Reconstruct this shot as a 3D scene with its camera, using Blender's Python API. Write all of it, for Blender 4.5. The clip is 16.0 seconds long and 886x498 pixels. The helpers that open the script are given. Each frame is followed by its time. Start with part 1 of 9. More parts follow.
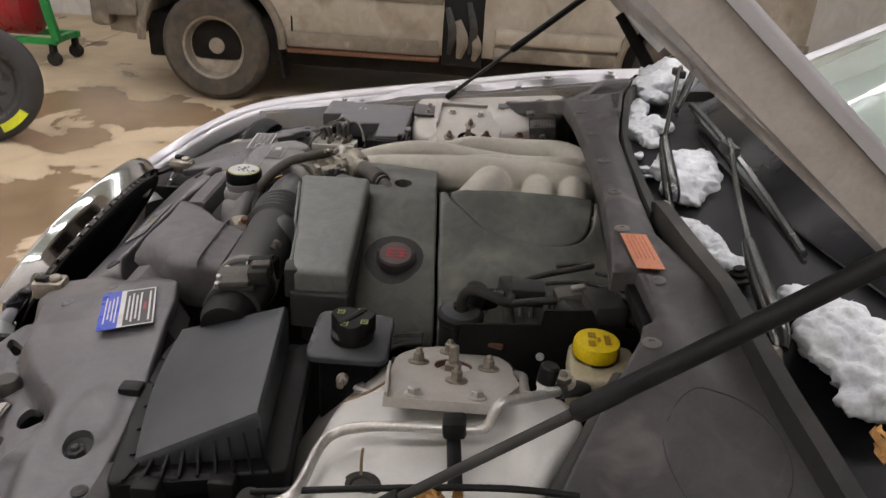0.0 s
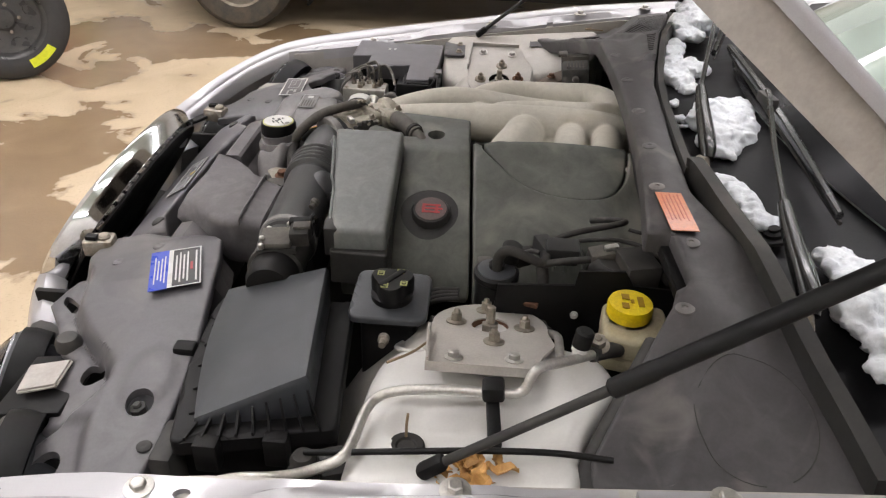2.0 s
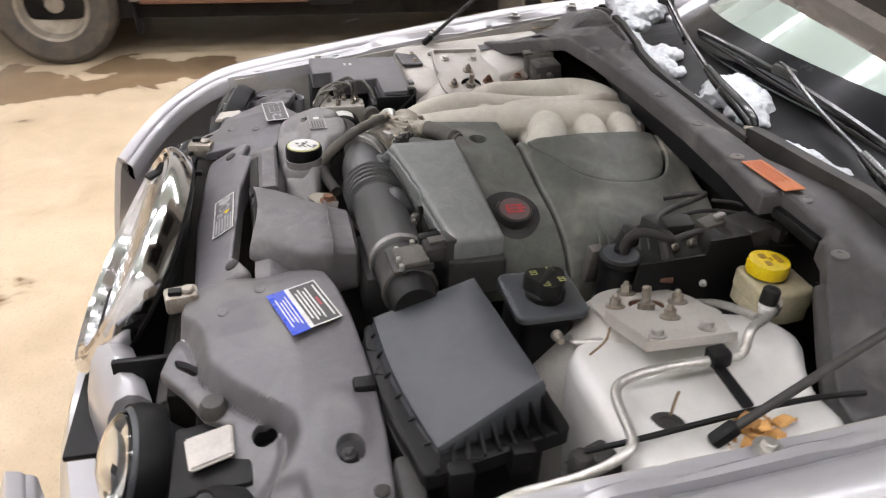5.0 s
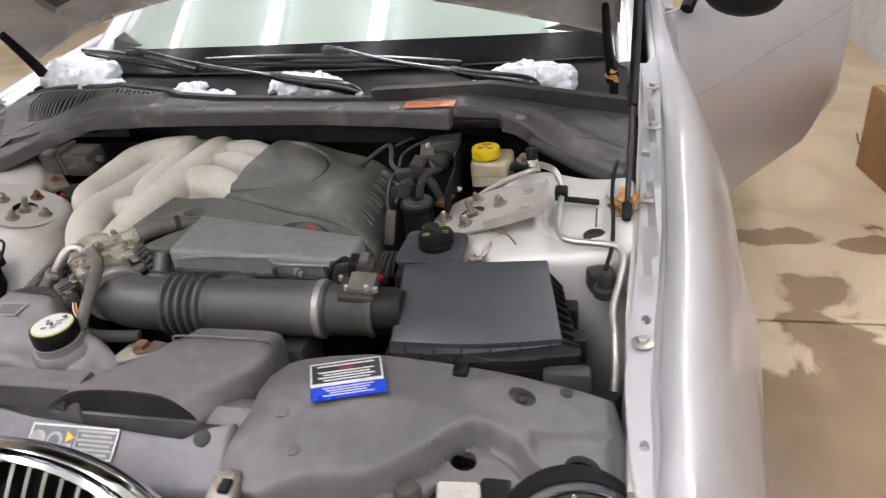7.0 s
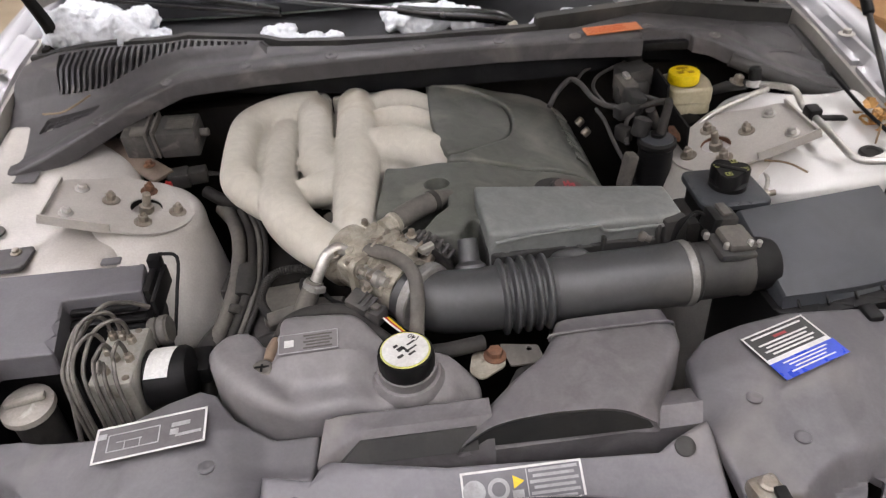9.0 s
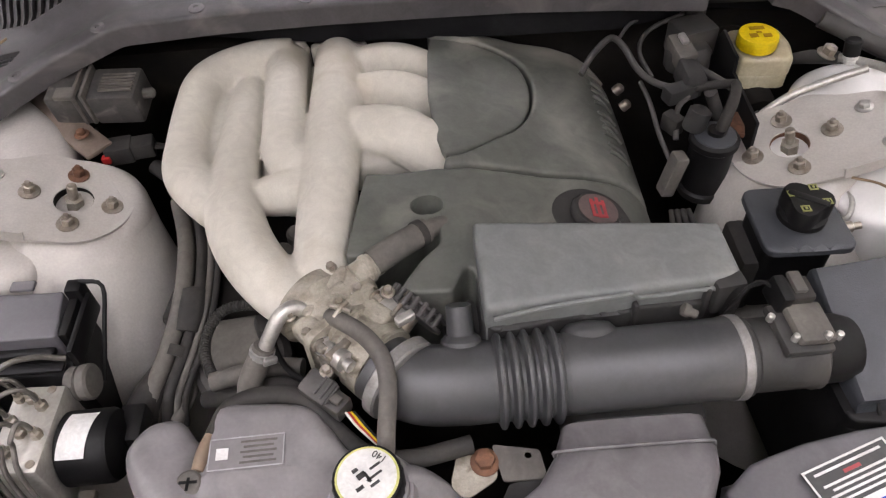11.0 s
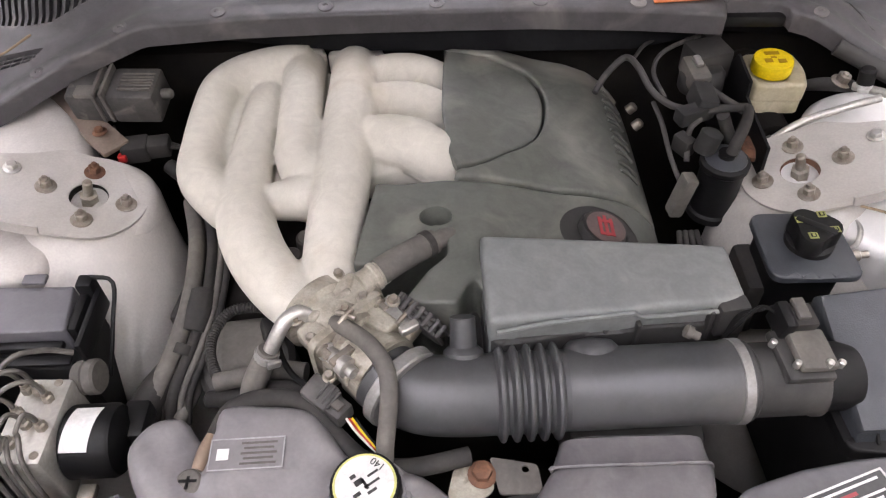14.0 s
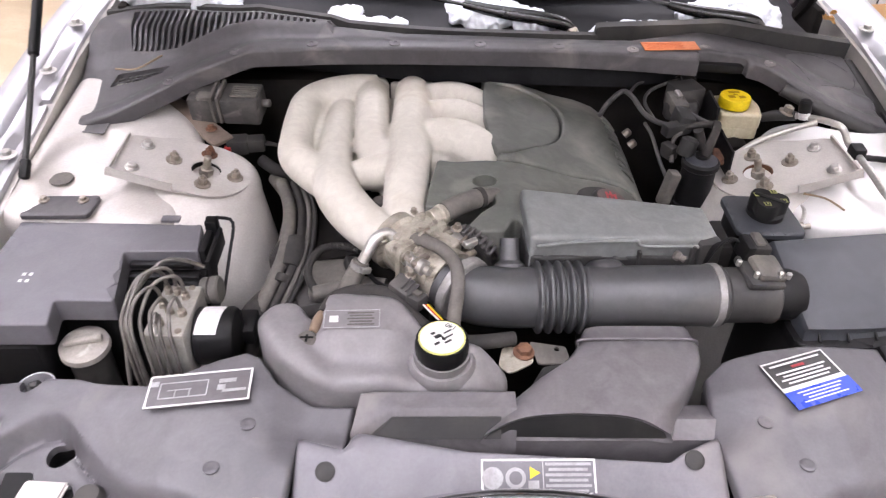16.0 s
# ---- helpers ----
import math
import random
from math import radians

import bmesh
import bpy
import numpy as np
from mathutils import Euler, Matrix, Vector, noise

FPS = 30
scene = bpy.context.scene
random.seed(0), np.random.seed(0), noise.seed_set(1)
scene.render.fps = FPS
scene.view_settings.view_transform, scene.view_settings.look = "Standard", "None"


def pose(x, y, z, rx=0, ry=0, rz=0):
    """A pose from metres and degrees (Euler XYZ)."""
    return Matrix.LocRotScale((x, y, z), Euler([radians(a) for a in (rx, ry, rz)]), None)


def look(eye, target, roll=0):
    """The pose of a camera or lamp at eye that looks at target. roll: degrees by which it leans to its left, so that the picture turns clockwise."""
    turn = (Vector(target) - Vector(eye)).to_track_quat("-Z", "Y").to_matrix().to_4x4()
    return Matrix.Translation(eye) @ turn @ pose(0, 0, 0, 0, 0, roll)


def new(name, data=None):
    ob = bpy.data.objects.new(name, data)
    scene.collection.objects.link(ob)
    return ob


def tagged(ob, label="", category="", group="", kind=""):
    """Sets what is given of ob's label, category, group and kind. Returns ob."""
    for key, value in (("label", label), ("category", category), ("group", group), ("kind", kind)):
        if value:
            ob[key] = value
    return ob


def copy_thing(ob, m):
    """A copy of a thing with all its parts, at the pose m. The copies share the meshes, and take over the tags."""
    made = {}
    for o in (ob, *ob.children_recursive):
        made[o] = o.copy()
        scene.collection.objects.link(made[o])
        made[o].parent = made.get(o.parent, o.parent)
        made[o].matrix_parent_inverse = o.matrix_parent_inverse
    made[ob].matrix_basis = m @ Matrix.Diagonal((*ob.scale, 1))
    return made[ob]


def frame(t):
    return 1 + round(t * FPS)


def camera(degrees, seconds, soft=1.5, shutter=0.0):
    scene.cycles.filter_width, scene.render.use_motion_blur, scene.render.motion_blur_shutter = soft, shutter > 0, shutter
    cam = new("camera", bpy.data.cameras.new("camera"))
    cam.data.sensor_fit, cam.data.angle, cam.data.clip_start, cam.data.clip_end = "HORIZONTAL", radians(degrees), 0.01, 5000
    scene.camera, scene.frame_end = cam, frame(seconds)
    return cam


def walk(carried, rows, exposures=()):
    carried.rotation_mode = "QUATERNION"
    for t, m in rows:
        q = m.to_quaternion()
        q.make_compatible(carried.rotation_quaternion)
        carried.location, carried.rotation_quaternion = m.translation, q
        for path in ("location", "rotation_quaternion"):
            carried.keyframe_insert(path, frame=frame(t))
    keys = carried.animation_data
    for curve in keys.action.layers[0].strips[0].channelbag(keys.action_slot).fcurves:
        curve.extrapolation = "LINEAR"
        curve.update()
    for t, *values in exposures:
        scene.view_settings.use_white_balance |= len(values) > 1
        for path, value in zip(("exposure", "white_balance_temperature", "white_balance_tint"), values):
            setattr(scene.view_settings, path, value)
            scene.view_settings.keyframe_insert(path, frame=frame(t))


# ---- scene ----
cam = camera(62.2, 16.0, soft=1.2, shutter=0.4)
PATH = [
    (0, (1.312, -0.007, 1.458), (-0.48, -0.044, 0.571), 3.7),
    (0.5, (1.308, -0.032, 1.497), (-0.417, -0.079, 0.486), 3.5),
    (1, (1.306, -0.035, 1.517), (-0.394, -0.089, 0.464), 2.6),
    (1.5, (1.303, -0.032, 1.518), (-0.384, -0.105, 0.446), 2.6),
    (2, (1.305, -0.025, 1.518), (-0.378, -0.118, 0.442), 2.3),
    (2.5, (1.308, -0.022, 1.52), (-0.376, -0.1, 0.443), 2.6),
    (3, (1.302, -0.015, 1.518), (-0.383, -0.111, 0.445), 2.3),
    (3.5, (1.302, -0.003, 1.515), (-0.38, -0.138, 0.441), 2.5),
    (4, (1.304, -0.086, 1.508), (-0.399, -0.138, 0.46), 3.8),
    (4.2, (1.316, -0.165, 1.5), (-0.395, -0.133, 0.466), 3.8),
    (6.3, (0.994, -1.052, 1.486), (-0.042, 0.332, 0.481), -3.3),
    (6.5, (0.92, -1.133, 1.484), (0.12, 0.407, 0.492), -4.8),
    (7, (0.746, -1.235, 1.524), (0.323, 0.452, 0.537), -5.8),
    (7.5, (0.487, -1.231, 1.518), (0.208, 0.48, 0.52), -6.5),
    (8, (0.249, -1.216, 1.542), (0.062, 0.482, 0.502), -4.5),
    (8.5, (0.011, -1.185, 1.524), (0.045, 0.523, 0.484), -5.2),
    (9, (-0.068, -1.1, 1.55), (0.032, 0.495, 0.348), -4.4),
    (9.5, (-0.038, -0.96, 1.568), (0.002, 0.541, 0.247), -4.2),
    (10, (-0.015, -0.852, 1.582), (0.007, 0.55, 0.155), -4.8),
    (12.5, (0.011, -0.728, 1.583), (-0.01, 0.564, 0.057), -3.1),
    (13, (0.009, -0.731, 1.585), (-0.011, 0.571, 0.067), -3.0),
    (13.5, (0.012, -0.74, 1.585), (-0.014, 0.574, 0.078), -3.0),
    (14, (0.008, -0.757, 1.591), (-0.013, 0.577, 0.1), -2.7),
    (14.5, (0.001, -0.796, 1.594), (-0.02, 0.576, 0.139), -1.8),
    (15, (-0.021, -0.879, 1.594), (-0.017, 0.56, 0.205), -0.7),
    (15.5, (-0.064, -1.028, 1.593), (-0.014, 0.488, 0.29), 0.1),
    (16, (-0.101, -1.127, 1.601), (-0.061, 0.436, 0.354), 1.0),
]
walk(cam, [(t, look(eye, target, roll)) for t, eye, target, roll in PATH], exposures=[
    (0.0, -1.2, 6650, 9), (0.5, -1.05, 6620, 9), (1.0, -0.95, 6600, 8), (2.0, -0.75, 6600, 8), (3.0, -0.55, 6550, 8), (4.0, -0.48, 6450, 8), (6.3, -0.52, 6350, 9), (7.0, -0.45, 6350, 9), (8.0, -0.50, 6350, 10),
    (9.0, -0.58, 6450, 11), (10.0, -0.55, 6450, 12), (12.5, -0.23, 6400, 15), (14.5, -0.13, 6300, 14), (15.2, 0.13, 6280, 15), (15.6, 0.17, 6250, 16), (16.0, 0.05, 6200, 17)])
# ---- light: a closed workshop with rows of twin fluorescent tubes ----
world = bpy.data.worlds.new("world")
scene.world = world
world.use_nodes = True
world.node_tree.nodes["Background"].inputs[0].default_value = (0.75, 0.8, 0.85, 1)
world.node_tree.nodes["Background"].inputs[1].default_value = 0.25

ROOM = (-6.6, 2.42, -4.6, 6.2, 3.7)          # x0, x1, y0, y1, ceiling height
TUBE_ROWS = (-4.2, -1.65, -0.2, 1.85)              # x of the tube rows, which run along the car; 1.85 is added to brighten that side


def area_lamp(name, x, y, z, sx, sy, watts):
    lamp = bpy.data.lights.new(name, "AREA")
    lamp.shape, lamp.size, lamp.size_y, lamp.energy = "RECTANGLE", sx, sy, watts
    lamp.color = (1.0, 0.92, 1.012)
    ob = new(name, lamp)
    ob.matrix_world = pose(x, y, z)
    return ob


for row_x in TUBE_ROWS:
    row_gain = 0.6 if row_x > 1 else 1.0       # the added row by the wall is turned down
    area_lamp("tube_light", row_x, -0.3, 3.5, 0.16, 7.6, 86 * row_gain)
    area_lamp("tube_uplight", row_x, -0.3, 3.53, 0.16, 7.6, 165 * row_gain).matrix_world = pose(row_x, -0.3, 3.53, 180)
# ---- building tools ----
from mathutils.geometry import delaunay_2d_cdt

ORIGIN = {}


def thing(name, at, label, category, group="", kind=""):
    """A top-level Empty at its base; its parts are modelled in world places."""
    ob = new(name)
    ob.empty_display_size = 0.05
    ob.location = at
    ORIGIN[ob.name] = Vector(at)
    return tagged(ob, label, category, group, kind)


def part(name, bm, material, parent=None, label="", angle=38.0, flat=False):
    """Links a bmesh as one mesh object under a thing or a part."""
    org = ORIGIN.get(parent.name, Vector()) if parent else Vector()
    bmesh.ops.remove_doubles(bm, verts=bm.verts, dist=1e-6)
    bmesh.ops.recalc_face_normals(bm, faces=bm.faces)
    if org.length:
        bmesh.ops.translate(bm, verts=bm.verts, vec=-org)
    lim = radians(angle)
    for f in bm.faces:
        f.smooth = not flat
    for e in bm.edges:
        if len(e.link_faces) == 2:
            e.smooth = e.calc_face_angle(0.0) < lim
    me = bpy.data.meshes.new(name)
    bm.to_mesh(me)
    bm.free()
    me.materials.append(material)
    ob = new(name, me)
    if parent:
        ob.parent = parent
    ORIGIN[ob.name] = org
    if label:
        ob["label"] = label
    return ob


def solo(name, bm, material, label, category, group="", kind="", angle=38.0):
    return tagged(part(name, bm, material, None, "", angle), label, category, group, kind)


def B():
    return bmesh.new()


def turn_to(axis):
    return Vector(axis).normalized().to_track_quat("Z", "Y").to_matrix().to_4x4()


def box(bm, c, s, rot=(0, 0, 0), bev=0.0, seg=2):
    tmp = bmesh.new()
    bmesh.ops.create_cube(tmp, size=1)
    bmesh.ops.scale(tmp, vec=s, verts=tmp.verts)
    if bev:
        bmesh.ops.bevel(tmp, geom=list(tmp.edges), offset=bev, segments=seg, profile=0.5, affect="EDGES")
    bmesh.ops.transform(tmp, matrix=pose(*c, *rot), verts=tmp.verts)
    return merge(bm, tmp)


def merge(bm, tmp):
    me = bpy.data.meshes.new("tmp")
    tmp.to_mesh(me)
    tmp.free()
    bm.from_mesh(me)
    bpy.data.meshes.remove(me)
    return bm


def lathe(bm, base, axis, profile, seg=28):
    """profile: (radius, height) pairs from the base up."""
    m = Matrix.Translation(base) @ turn_to(axis)
    rings = []
    for r, h in profile:
        if r < 1e-6:
            rings.append([bm.verts.new(m @ Vector((0, 0, h)))])
        else:
            rings.append([bm.verts.new(m @ Vector((r * math.cos(2 * math.pi * k / seg), r * math.sin(2 * math.pi * k / seg), h))) for k in range(seg)])
    for a, b in zip(rings, rings[1:]):
        for k in range(seg):
            j = (k + 1) % seg
            if len(a) == 1 and len(b) == 1:
                break
            if len(a) == 1:
                bm.faces.new((a[0], b[k], b[j]))
            elif len(b) == 1:
                bm.faces.new((a[k], a[j], b[0]))
            else:
                bm.faces.new((a[k], a[j], b[j], b[k]))
    if len(rings[0]) > 1:
        bm.faces.new(rings[0][::-1])
    if len(rings[-1]) > 1:
        bm.faces.new(rings[-1])
    return bm


def cyl(bm, p0, p1, r, seg=18, bev=0.0):
    d = Vector(p1) - Vector(p0)
    h = d.length
    if bev:
        return lathe(bm, p0, d, [(r - bev, 0), (r, bev), (r, h - bev), (r - bev, h)], seg)
    return lathe(bm, p0, d, [(r, 0), (r, h)], seg)


def spline(pts, n=6):
    """Catmull-Rom through the points."""
    p = [Vector(q) for q in pts]
    if len(p) < 3:
        return [p[0].lerp(p[-1], k / n) for k in range(n + 1)]
    p = [p[0] * 2 - p[1]] + p + [p[-1] * 2 - p[-2]]
    out = []
    for i in range(1, len(p) - 2):
        a, b, c, d = p[i - 1:i + 3]
        for k in range(n):
            t = k / n
            out.append(0.5 * (2 * b + (c - a) * t + (2 * a - 5 * b + 4 * c - d) * t * t + (3 * b - a - 3 * c + d) * t ** 3))
    return out + [p[-2]]


def tube(bm, pts, r, seg=12, n=6, oval=1.0, smooth=True):
    """A hose or pipe along the points; r is one radius or one for each point."""
    rs = [r] * len(pts) if isinstance(r, (int, float)) else list(r)
    if smooth:
        four = spline(list(pts), n)
        path = four
        rad = [v.x for v in spline([(a, 0, 0) for a in rs], n)]
    else:
        path, rad = [Vector(q) for q in pts], rs
    rings, up = [], None
    for i, p in enumerate(path):
        d = (path[min(i + 1, len(path) - 1)] - path[max(i - 1, 0)]).normalized()
        if up is None:
            up = Vector((0, 0, 1)) if abs(d.z) < 0.9 else Vector((0, 1, 0))
        up = (up - d * up.dot(d)).normalized()
        side = d.cross(up)
        rings.append([bm.verts.new(p + (side * math.cos(a) + up * math.sin(a) * oval) * rad[i]) for a in (2 * math.pi * k / seg for k in range(seg))])
    for a, b in zip(rings, rings[1:]):
        for k in range(seg):
            bm.faces.new((a[k], a[(k + 1) % seg], b[(k + 1) % seg], b[k]))
    bm.faces.new(rings[0][::-1])
    bm.faces.new(rings[-1])
    return bm


def loft(bm, rings, closed=True, caps=True):
    vs = [[bm.verts.new(p) for p in ring] for ring in rings]
    n = len(vs[0])
    for a, b in zip(vs, vs[1:]):
        for k in range(n if closed else n - 1):
            bm.faces.new((a[k], a[(k + 1) % n], b[(k + 1) % n], b[k]))
    if caps and closed:
        bm.faces.new(vs[0][::-1])
        bm.faces.new(vs[-1])
    return bm


def ring(cx, cy, rx, ry=None, n=20, a0=0.0):
    ry = rx if ry is None else ry
    return [(cx + rx * math.cos(a0 + 2 * math.pi * k / n), cy + ry * math.sin(a0 + 2 * math.pi * k / n)) for k in range(n)]


def curve2(pts, n=6, closed=True):
    """A smooth closed outline through the points."""
    if closed:
        q = [pts[-1]] + list(pts) + [pts[0], pts[1]]
        full = spline([(*p, 0) for p in q], n)
        return [(v.x, v.y) for v in full[n:-n - 1]][:n * len(pts)]
    return [(v.x, v.y) for v in spline([(*p, 0) for p in pts], n)]


def corners(pts, r, n=4):
    """The outline with its corners rounded by r."""
    out = []
    m = len(pts)
    for i in range(m):
        p, a, b = Vector(pts[i]), Vector(pts[i - 1]), Vector(pts[(i + 1) % m])
        ra = min(r, (a - p).length * 0.45, (b - p).length * 0.45)
        s, e = p + (a - p).normalized() * ra, p + (b - p).normalized() * ra
        for k in range(n + 1):
            t = k / n
            out.append(tuple(s * (1 - t) ** 2 + p * 2 * t * (1 - t) + e * t * t))
    return out


def _dense(loop, step):
    out = []
    for i, p in enumerate(loop):
        q = loop[(i + 1) % len(loop)]
        d = math.dist(p, q)
        k = max(1, int(d / step + 0.5))
        out += [(p[0] + (q[0] - p[0]) * j / k, p[1] + (q[1] - p[1]) * j / k) for j in range(k)]
    return out


def _inside(P, loop):
    x, y = P[:, 0], P[:, 1]
    res = np.zeros(len(P), bool)
    L = np.array(loop)
    for (x0, y0), (x1, y1) in zip(L, np.roll(L, -1, 0)):
        c = (y0 > y) != (y1 > y)
        if y1 != y0:
            res ^= c & (x < (x1 - x0) * (y - y0) / (y1 - y0) + x0)
    return res


def _dist(P, loop):
    L = np.array(loop)
    best = np.full(len(P), 9.0)
    for a, b in zip(L, np.roll(L, -1, 0)):
        d = b - a
        t = np.clip(((P - a) @ d) / max(d @ d, 1e-12), 0, 1)
        best = np.minimum(best, np.hypot(*(P - a - t[:, None] * d).T))
    return best


def sheet(bm, outline, holes=(), top=0.0, step=0.015, thick=0.004, round_=0.0, floor=None, close=True, fall=None):
    """A plate or moulded cover: an outline with holes, its top a height or a function of x and y, its rim rounded down by round_,
    and its edge dropped by thick, or to the height floor."""
    loops = [_dense(outline, step)] + [_dense(h, step) for h in holes]
    bounds = np.array(loops[0])
    x0, y0 = bounds.min(0)
    x1, y1 = bounds.max(0)
    gx, gy = np.meshgrid(np.arange(x0 + step / 2, x1, step), np.arange(y0 + step / 2, y1, step))
    G = np.column_stack([gx.ravel(), gy.ravel()])
    if round_:
        o = bounds
        d = np.roll(o, -1, 0) - np.roll(o, 1, 0)
        nrm = np.column_stack([-d[:, 1], d[:, 0]]) / np.maximum(np.hypot(*d.T), 1e-9)[:, None]
        area = (o[:, 0] * np.roll(o[:, 1], -1) - np.roll(o[:, 0], -1) * o[:, 1]).sum()
        nrm *= 1 if area > 0 else -1
        near = _dist(G, loops[0]) > round_ * 1.25
        G = G[near]
        for f in (0.07, 0.3, 0.62, 1.0):
            ins = o + nrm * round_ * f
            ok = _inside(ins, loops[0]) & (_dist(ins, loops[0]) > round_ * f * 0.9)
            G = np.vstack([G, ins[ok]])
    keep = _inside(G, loops[0])
    for k, lp in enumerate(loops):
        keep &= _dist(G, lp) > (step * 0.3 if k or not round_ else round_ * 0.05)
    for h in loops[1:]:
        keep &= ~_inside(G, h)
    G = G[keep]
    verts, edges = [], []
    for lp in loops:
        s = len(verts)
        verts += [Vector(p) for p in lp]
        edges += [(s + i, s + (i + 1) % len(lp)) for i in range(len(lp))]
    verts += [Vector(p) for p in G]
    V, _, F, *_ = delaunay_2d_cdt(verts, edges, [], 0, 1e-6)
    P = np.array([tuple(v) for v in V])
    cent = np.array([P[list(f)].mean(0) for f in F])
    good = _inside(cent, loops[0])
    for h in loops[1:]:
        good &= ~_inside(cent, h)
    dist = _dist(P, loops[0])
    tops = []
    for i, (x, y) in enumerate(P):
        z = top(x, y) if callable(top) else top
        if round_ and dist[i] < round_:
            q = round_ - dist[i]
            z -= (round_ - math.sqrt(max(round_ * round_ - q * q, 0))) * (fall or 1.0)
        tops.append(z)
    used = sorted({i for f, g in zip(F, good) if g for i in f})
    up = {i: bm.verts.new((P[i][0], P[i][1], tops[i])) for i in used}
    dn = {}

    def low(i):
        if i not in dn:
            dn[i] = bm.verts.new((P[i][0], P[i][1], min(tops[i] - 0.001, floor) if floor is not None else tops[i] - thick))
        return dn[i]
    count = {}
    for f, g in zip(F, good):
        if g:
            bm.faces.new([up[i] for i in f])
            if close:
                bm.faces.new([low(i) for i in reversed(f)])
            for a, b in zip(f, f[1:] + f[:1]):
                key = (min(a, b), max(a, b))
                count[key] = None if key in count else (a, b)
    for ab in count.values():
        if ab:
            a, b = ab
            bm.faces.new((up[b], up[a], low(a), low(b)))
    return bm


def bolt(bm, p, axis=(0, 0, 1), r=0.0075, h=0.009, stud=0.0, washer=1.75):
    a = Vector(axis).normalized()
    p = Vector(p)
    lathe(bm, p, a, [(r * washer, 0), (r * washer, 0.0015), (r * 1.2, 0.0028)], 18)
    lathe(bm, p + a * 0.0025, a, [(r, 0), (r, h), (r * 0.8, h + 0.0012)], 6)
    if stud:
        lathe(bm, p + a * h, a, [(r * 0.55, 0), (r * 0.55, stud), (r * 0.4, stud + 0.002)], 10)
    return bm


def smoothstep(a, b, x):
    t = min(1.0, max(0.0, (x - a) / (b - a)))
    return t * t * (3 - 2 * t)


def lerp_line(pts, x):
    """Height of a broken line at x."""
    if x <= pts[0][0]:
        return pts[0][1]
    for (a, va), (b, vb) in zip(pts, pts[1:]):
        if x <= b:
            return va + (vb - va) * (x - a) / (b - a)
    return pts[-1][1]
# ---- materials ----
def node_mat(name, base, second=None, rough=0.5, metal=0.0, scale=18.0, fine=240.0, mix=0.5, bump=0.06, rough_var=0.15,
             grain=0.12, coat=0.0, third=None, third_at=0.62, third_scale=7.0, spread=0.12, piece=0.0, spec=0.5, wear=0.14):
    """Base colour broken up at two scales, with fine relief, uneven gloss and, if given, stains of a third colour."""
    m = bpy.data.materials.new(name)
    m.use_nodes = True
    nt = m.node_tree
    N, L = nt.nodes, nt.links
    bsdf = N["Principled BSDF"]
    co = N.new("ShaderNodeTexCoord")
    second = second or tuple(c * 0.7 for c in base)

    def tex(sc, detail, dist=0.0):
        t = N.new("ShaderNodeTexNoise")
        t.inputs["Scale"].default_value, t.inputs["Detail"].default_value, t.inputs["Distortion"].default_value = sc, detail, dist
        L.new(co.outputs["Object"], t.inputs["Vector"])
        return t
    big, small = tex(scale, 6.0, 0.4), tex(fine, 3.0)

    def ramp(src, a, b):
        r = N.new("ShaderNodeMapRange")
        r.inputs["From Min"].default_value, r.inputs["From Max"].default_value = a, b
        L.new(src.outputs["Fac"], r.inputs["Value"])
        return r

    def mixer(fac, a, b, kind="MIX"):
        x = N.new("ShaderNodeMix")
        x.data_type, x.blend_type = "RGBA", kind
        if isinstance(fac, float):
            x.inputs["Factor"].default_value = fac
        else:
            L.new(fac, x.inputs["Factor"])
        for sock, v in ((x.inputs["A"], a), (x.inputs["B"], b)):
            if isinstance(v, tuple):
                sock.default_value = (*v, 1)
            else:
                L.new(v, sock)
        return x.outputs["Result"]
    r1 = ramp(big, 0.5 - mix * 0.4, 0.5 + mix * 0.4)
    col = mixer(r1.outputs["Result"], base, second)
    r2 = ramp(small, 0.3, 0.75)
    dark = mixer(r2.outputs["Result"], tuple(1 - grain for _ in range(3)), (1.0, 1.0, 1.0))
    col = mixer(1.0, col, dark, "MULTIPLY")
    r4 = ramp(tex(scale * 3.7, 7.0, 1.6), 0.36, 0.66)
    col = mixer(1.0, col, mixer(r4.outputs["Result"], (1 - wear, 1 - wear, 1 - wear), (1.0, 1.0, 1.0)), "MULTIPLY")
    if third:
        st = tex(third_scale, 8.0, 0.8)
        r3 = ramp(st, third_at, third_at + spread)
        col = mixer(r3.outputs["Result"], col, third)
    if piece:
        info = N.new("ShaderNodeObjectInfo")
        hs = N.new("ShaderNodeHueSaturation")
        mr = N.new("ShaderNodeMapRange")
        mr.inputs["To Min"].default_value, mr.inputs["To Max"].default_value = 1 - piece, 1 + piece
        L.new(info.outputs["Random"], mr.inputs["Value"])
        L.new(mr.outputs["Result"], hs.inputs["Value"])
        L.new(col, hs.inputs["Color"])
        col = hs.outputs["Color"]
    L.new(col, bsdf.inputs["Base Color"])
    rr = N.new("ShaderNodeMapRange")
    rr.inputs["To Min"].default_value, rr.inputs["To Max"].default_value = max(0.03, rough - rough_var), min(1.0, rough + rough_var)
    L.new(big.outputs["Fac"], rr.inputs["Value"])
    L.new(rr.outputs["Result"], bsdf.inputs["Roughness"])
    bsdf.inputs["Metallic"].default_value = metal
    bsdf.inputs["Specular IOR Level"].default_value = spec
    if coat:
        bsdf.inputs["Coat Weight"].default_value = coat
        bsdf.inputs["Coat Roughness"].default_value = 0.06
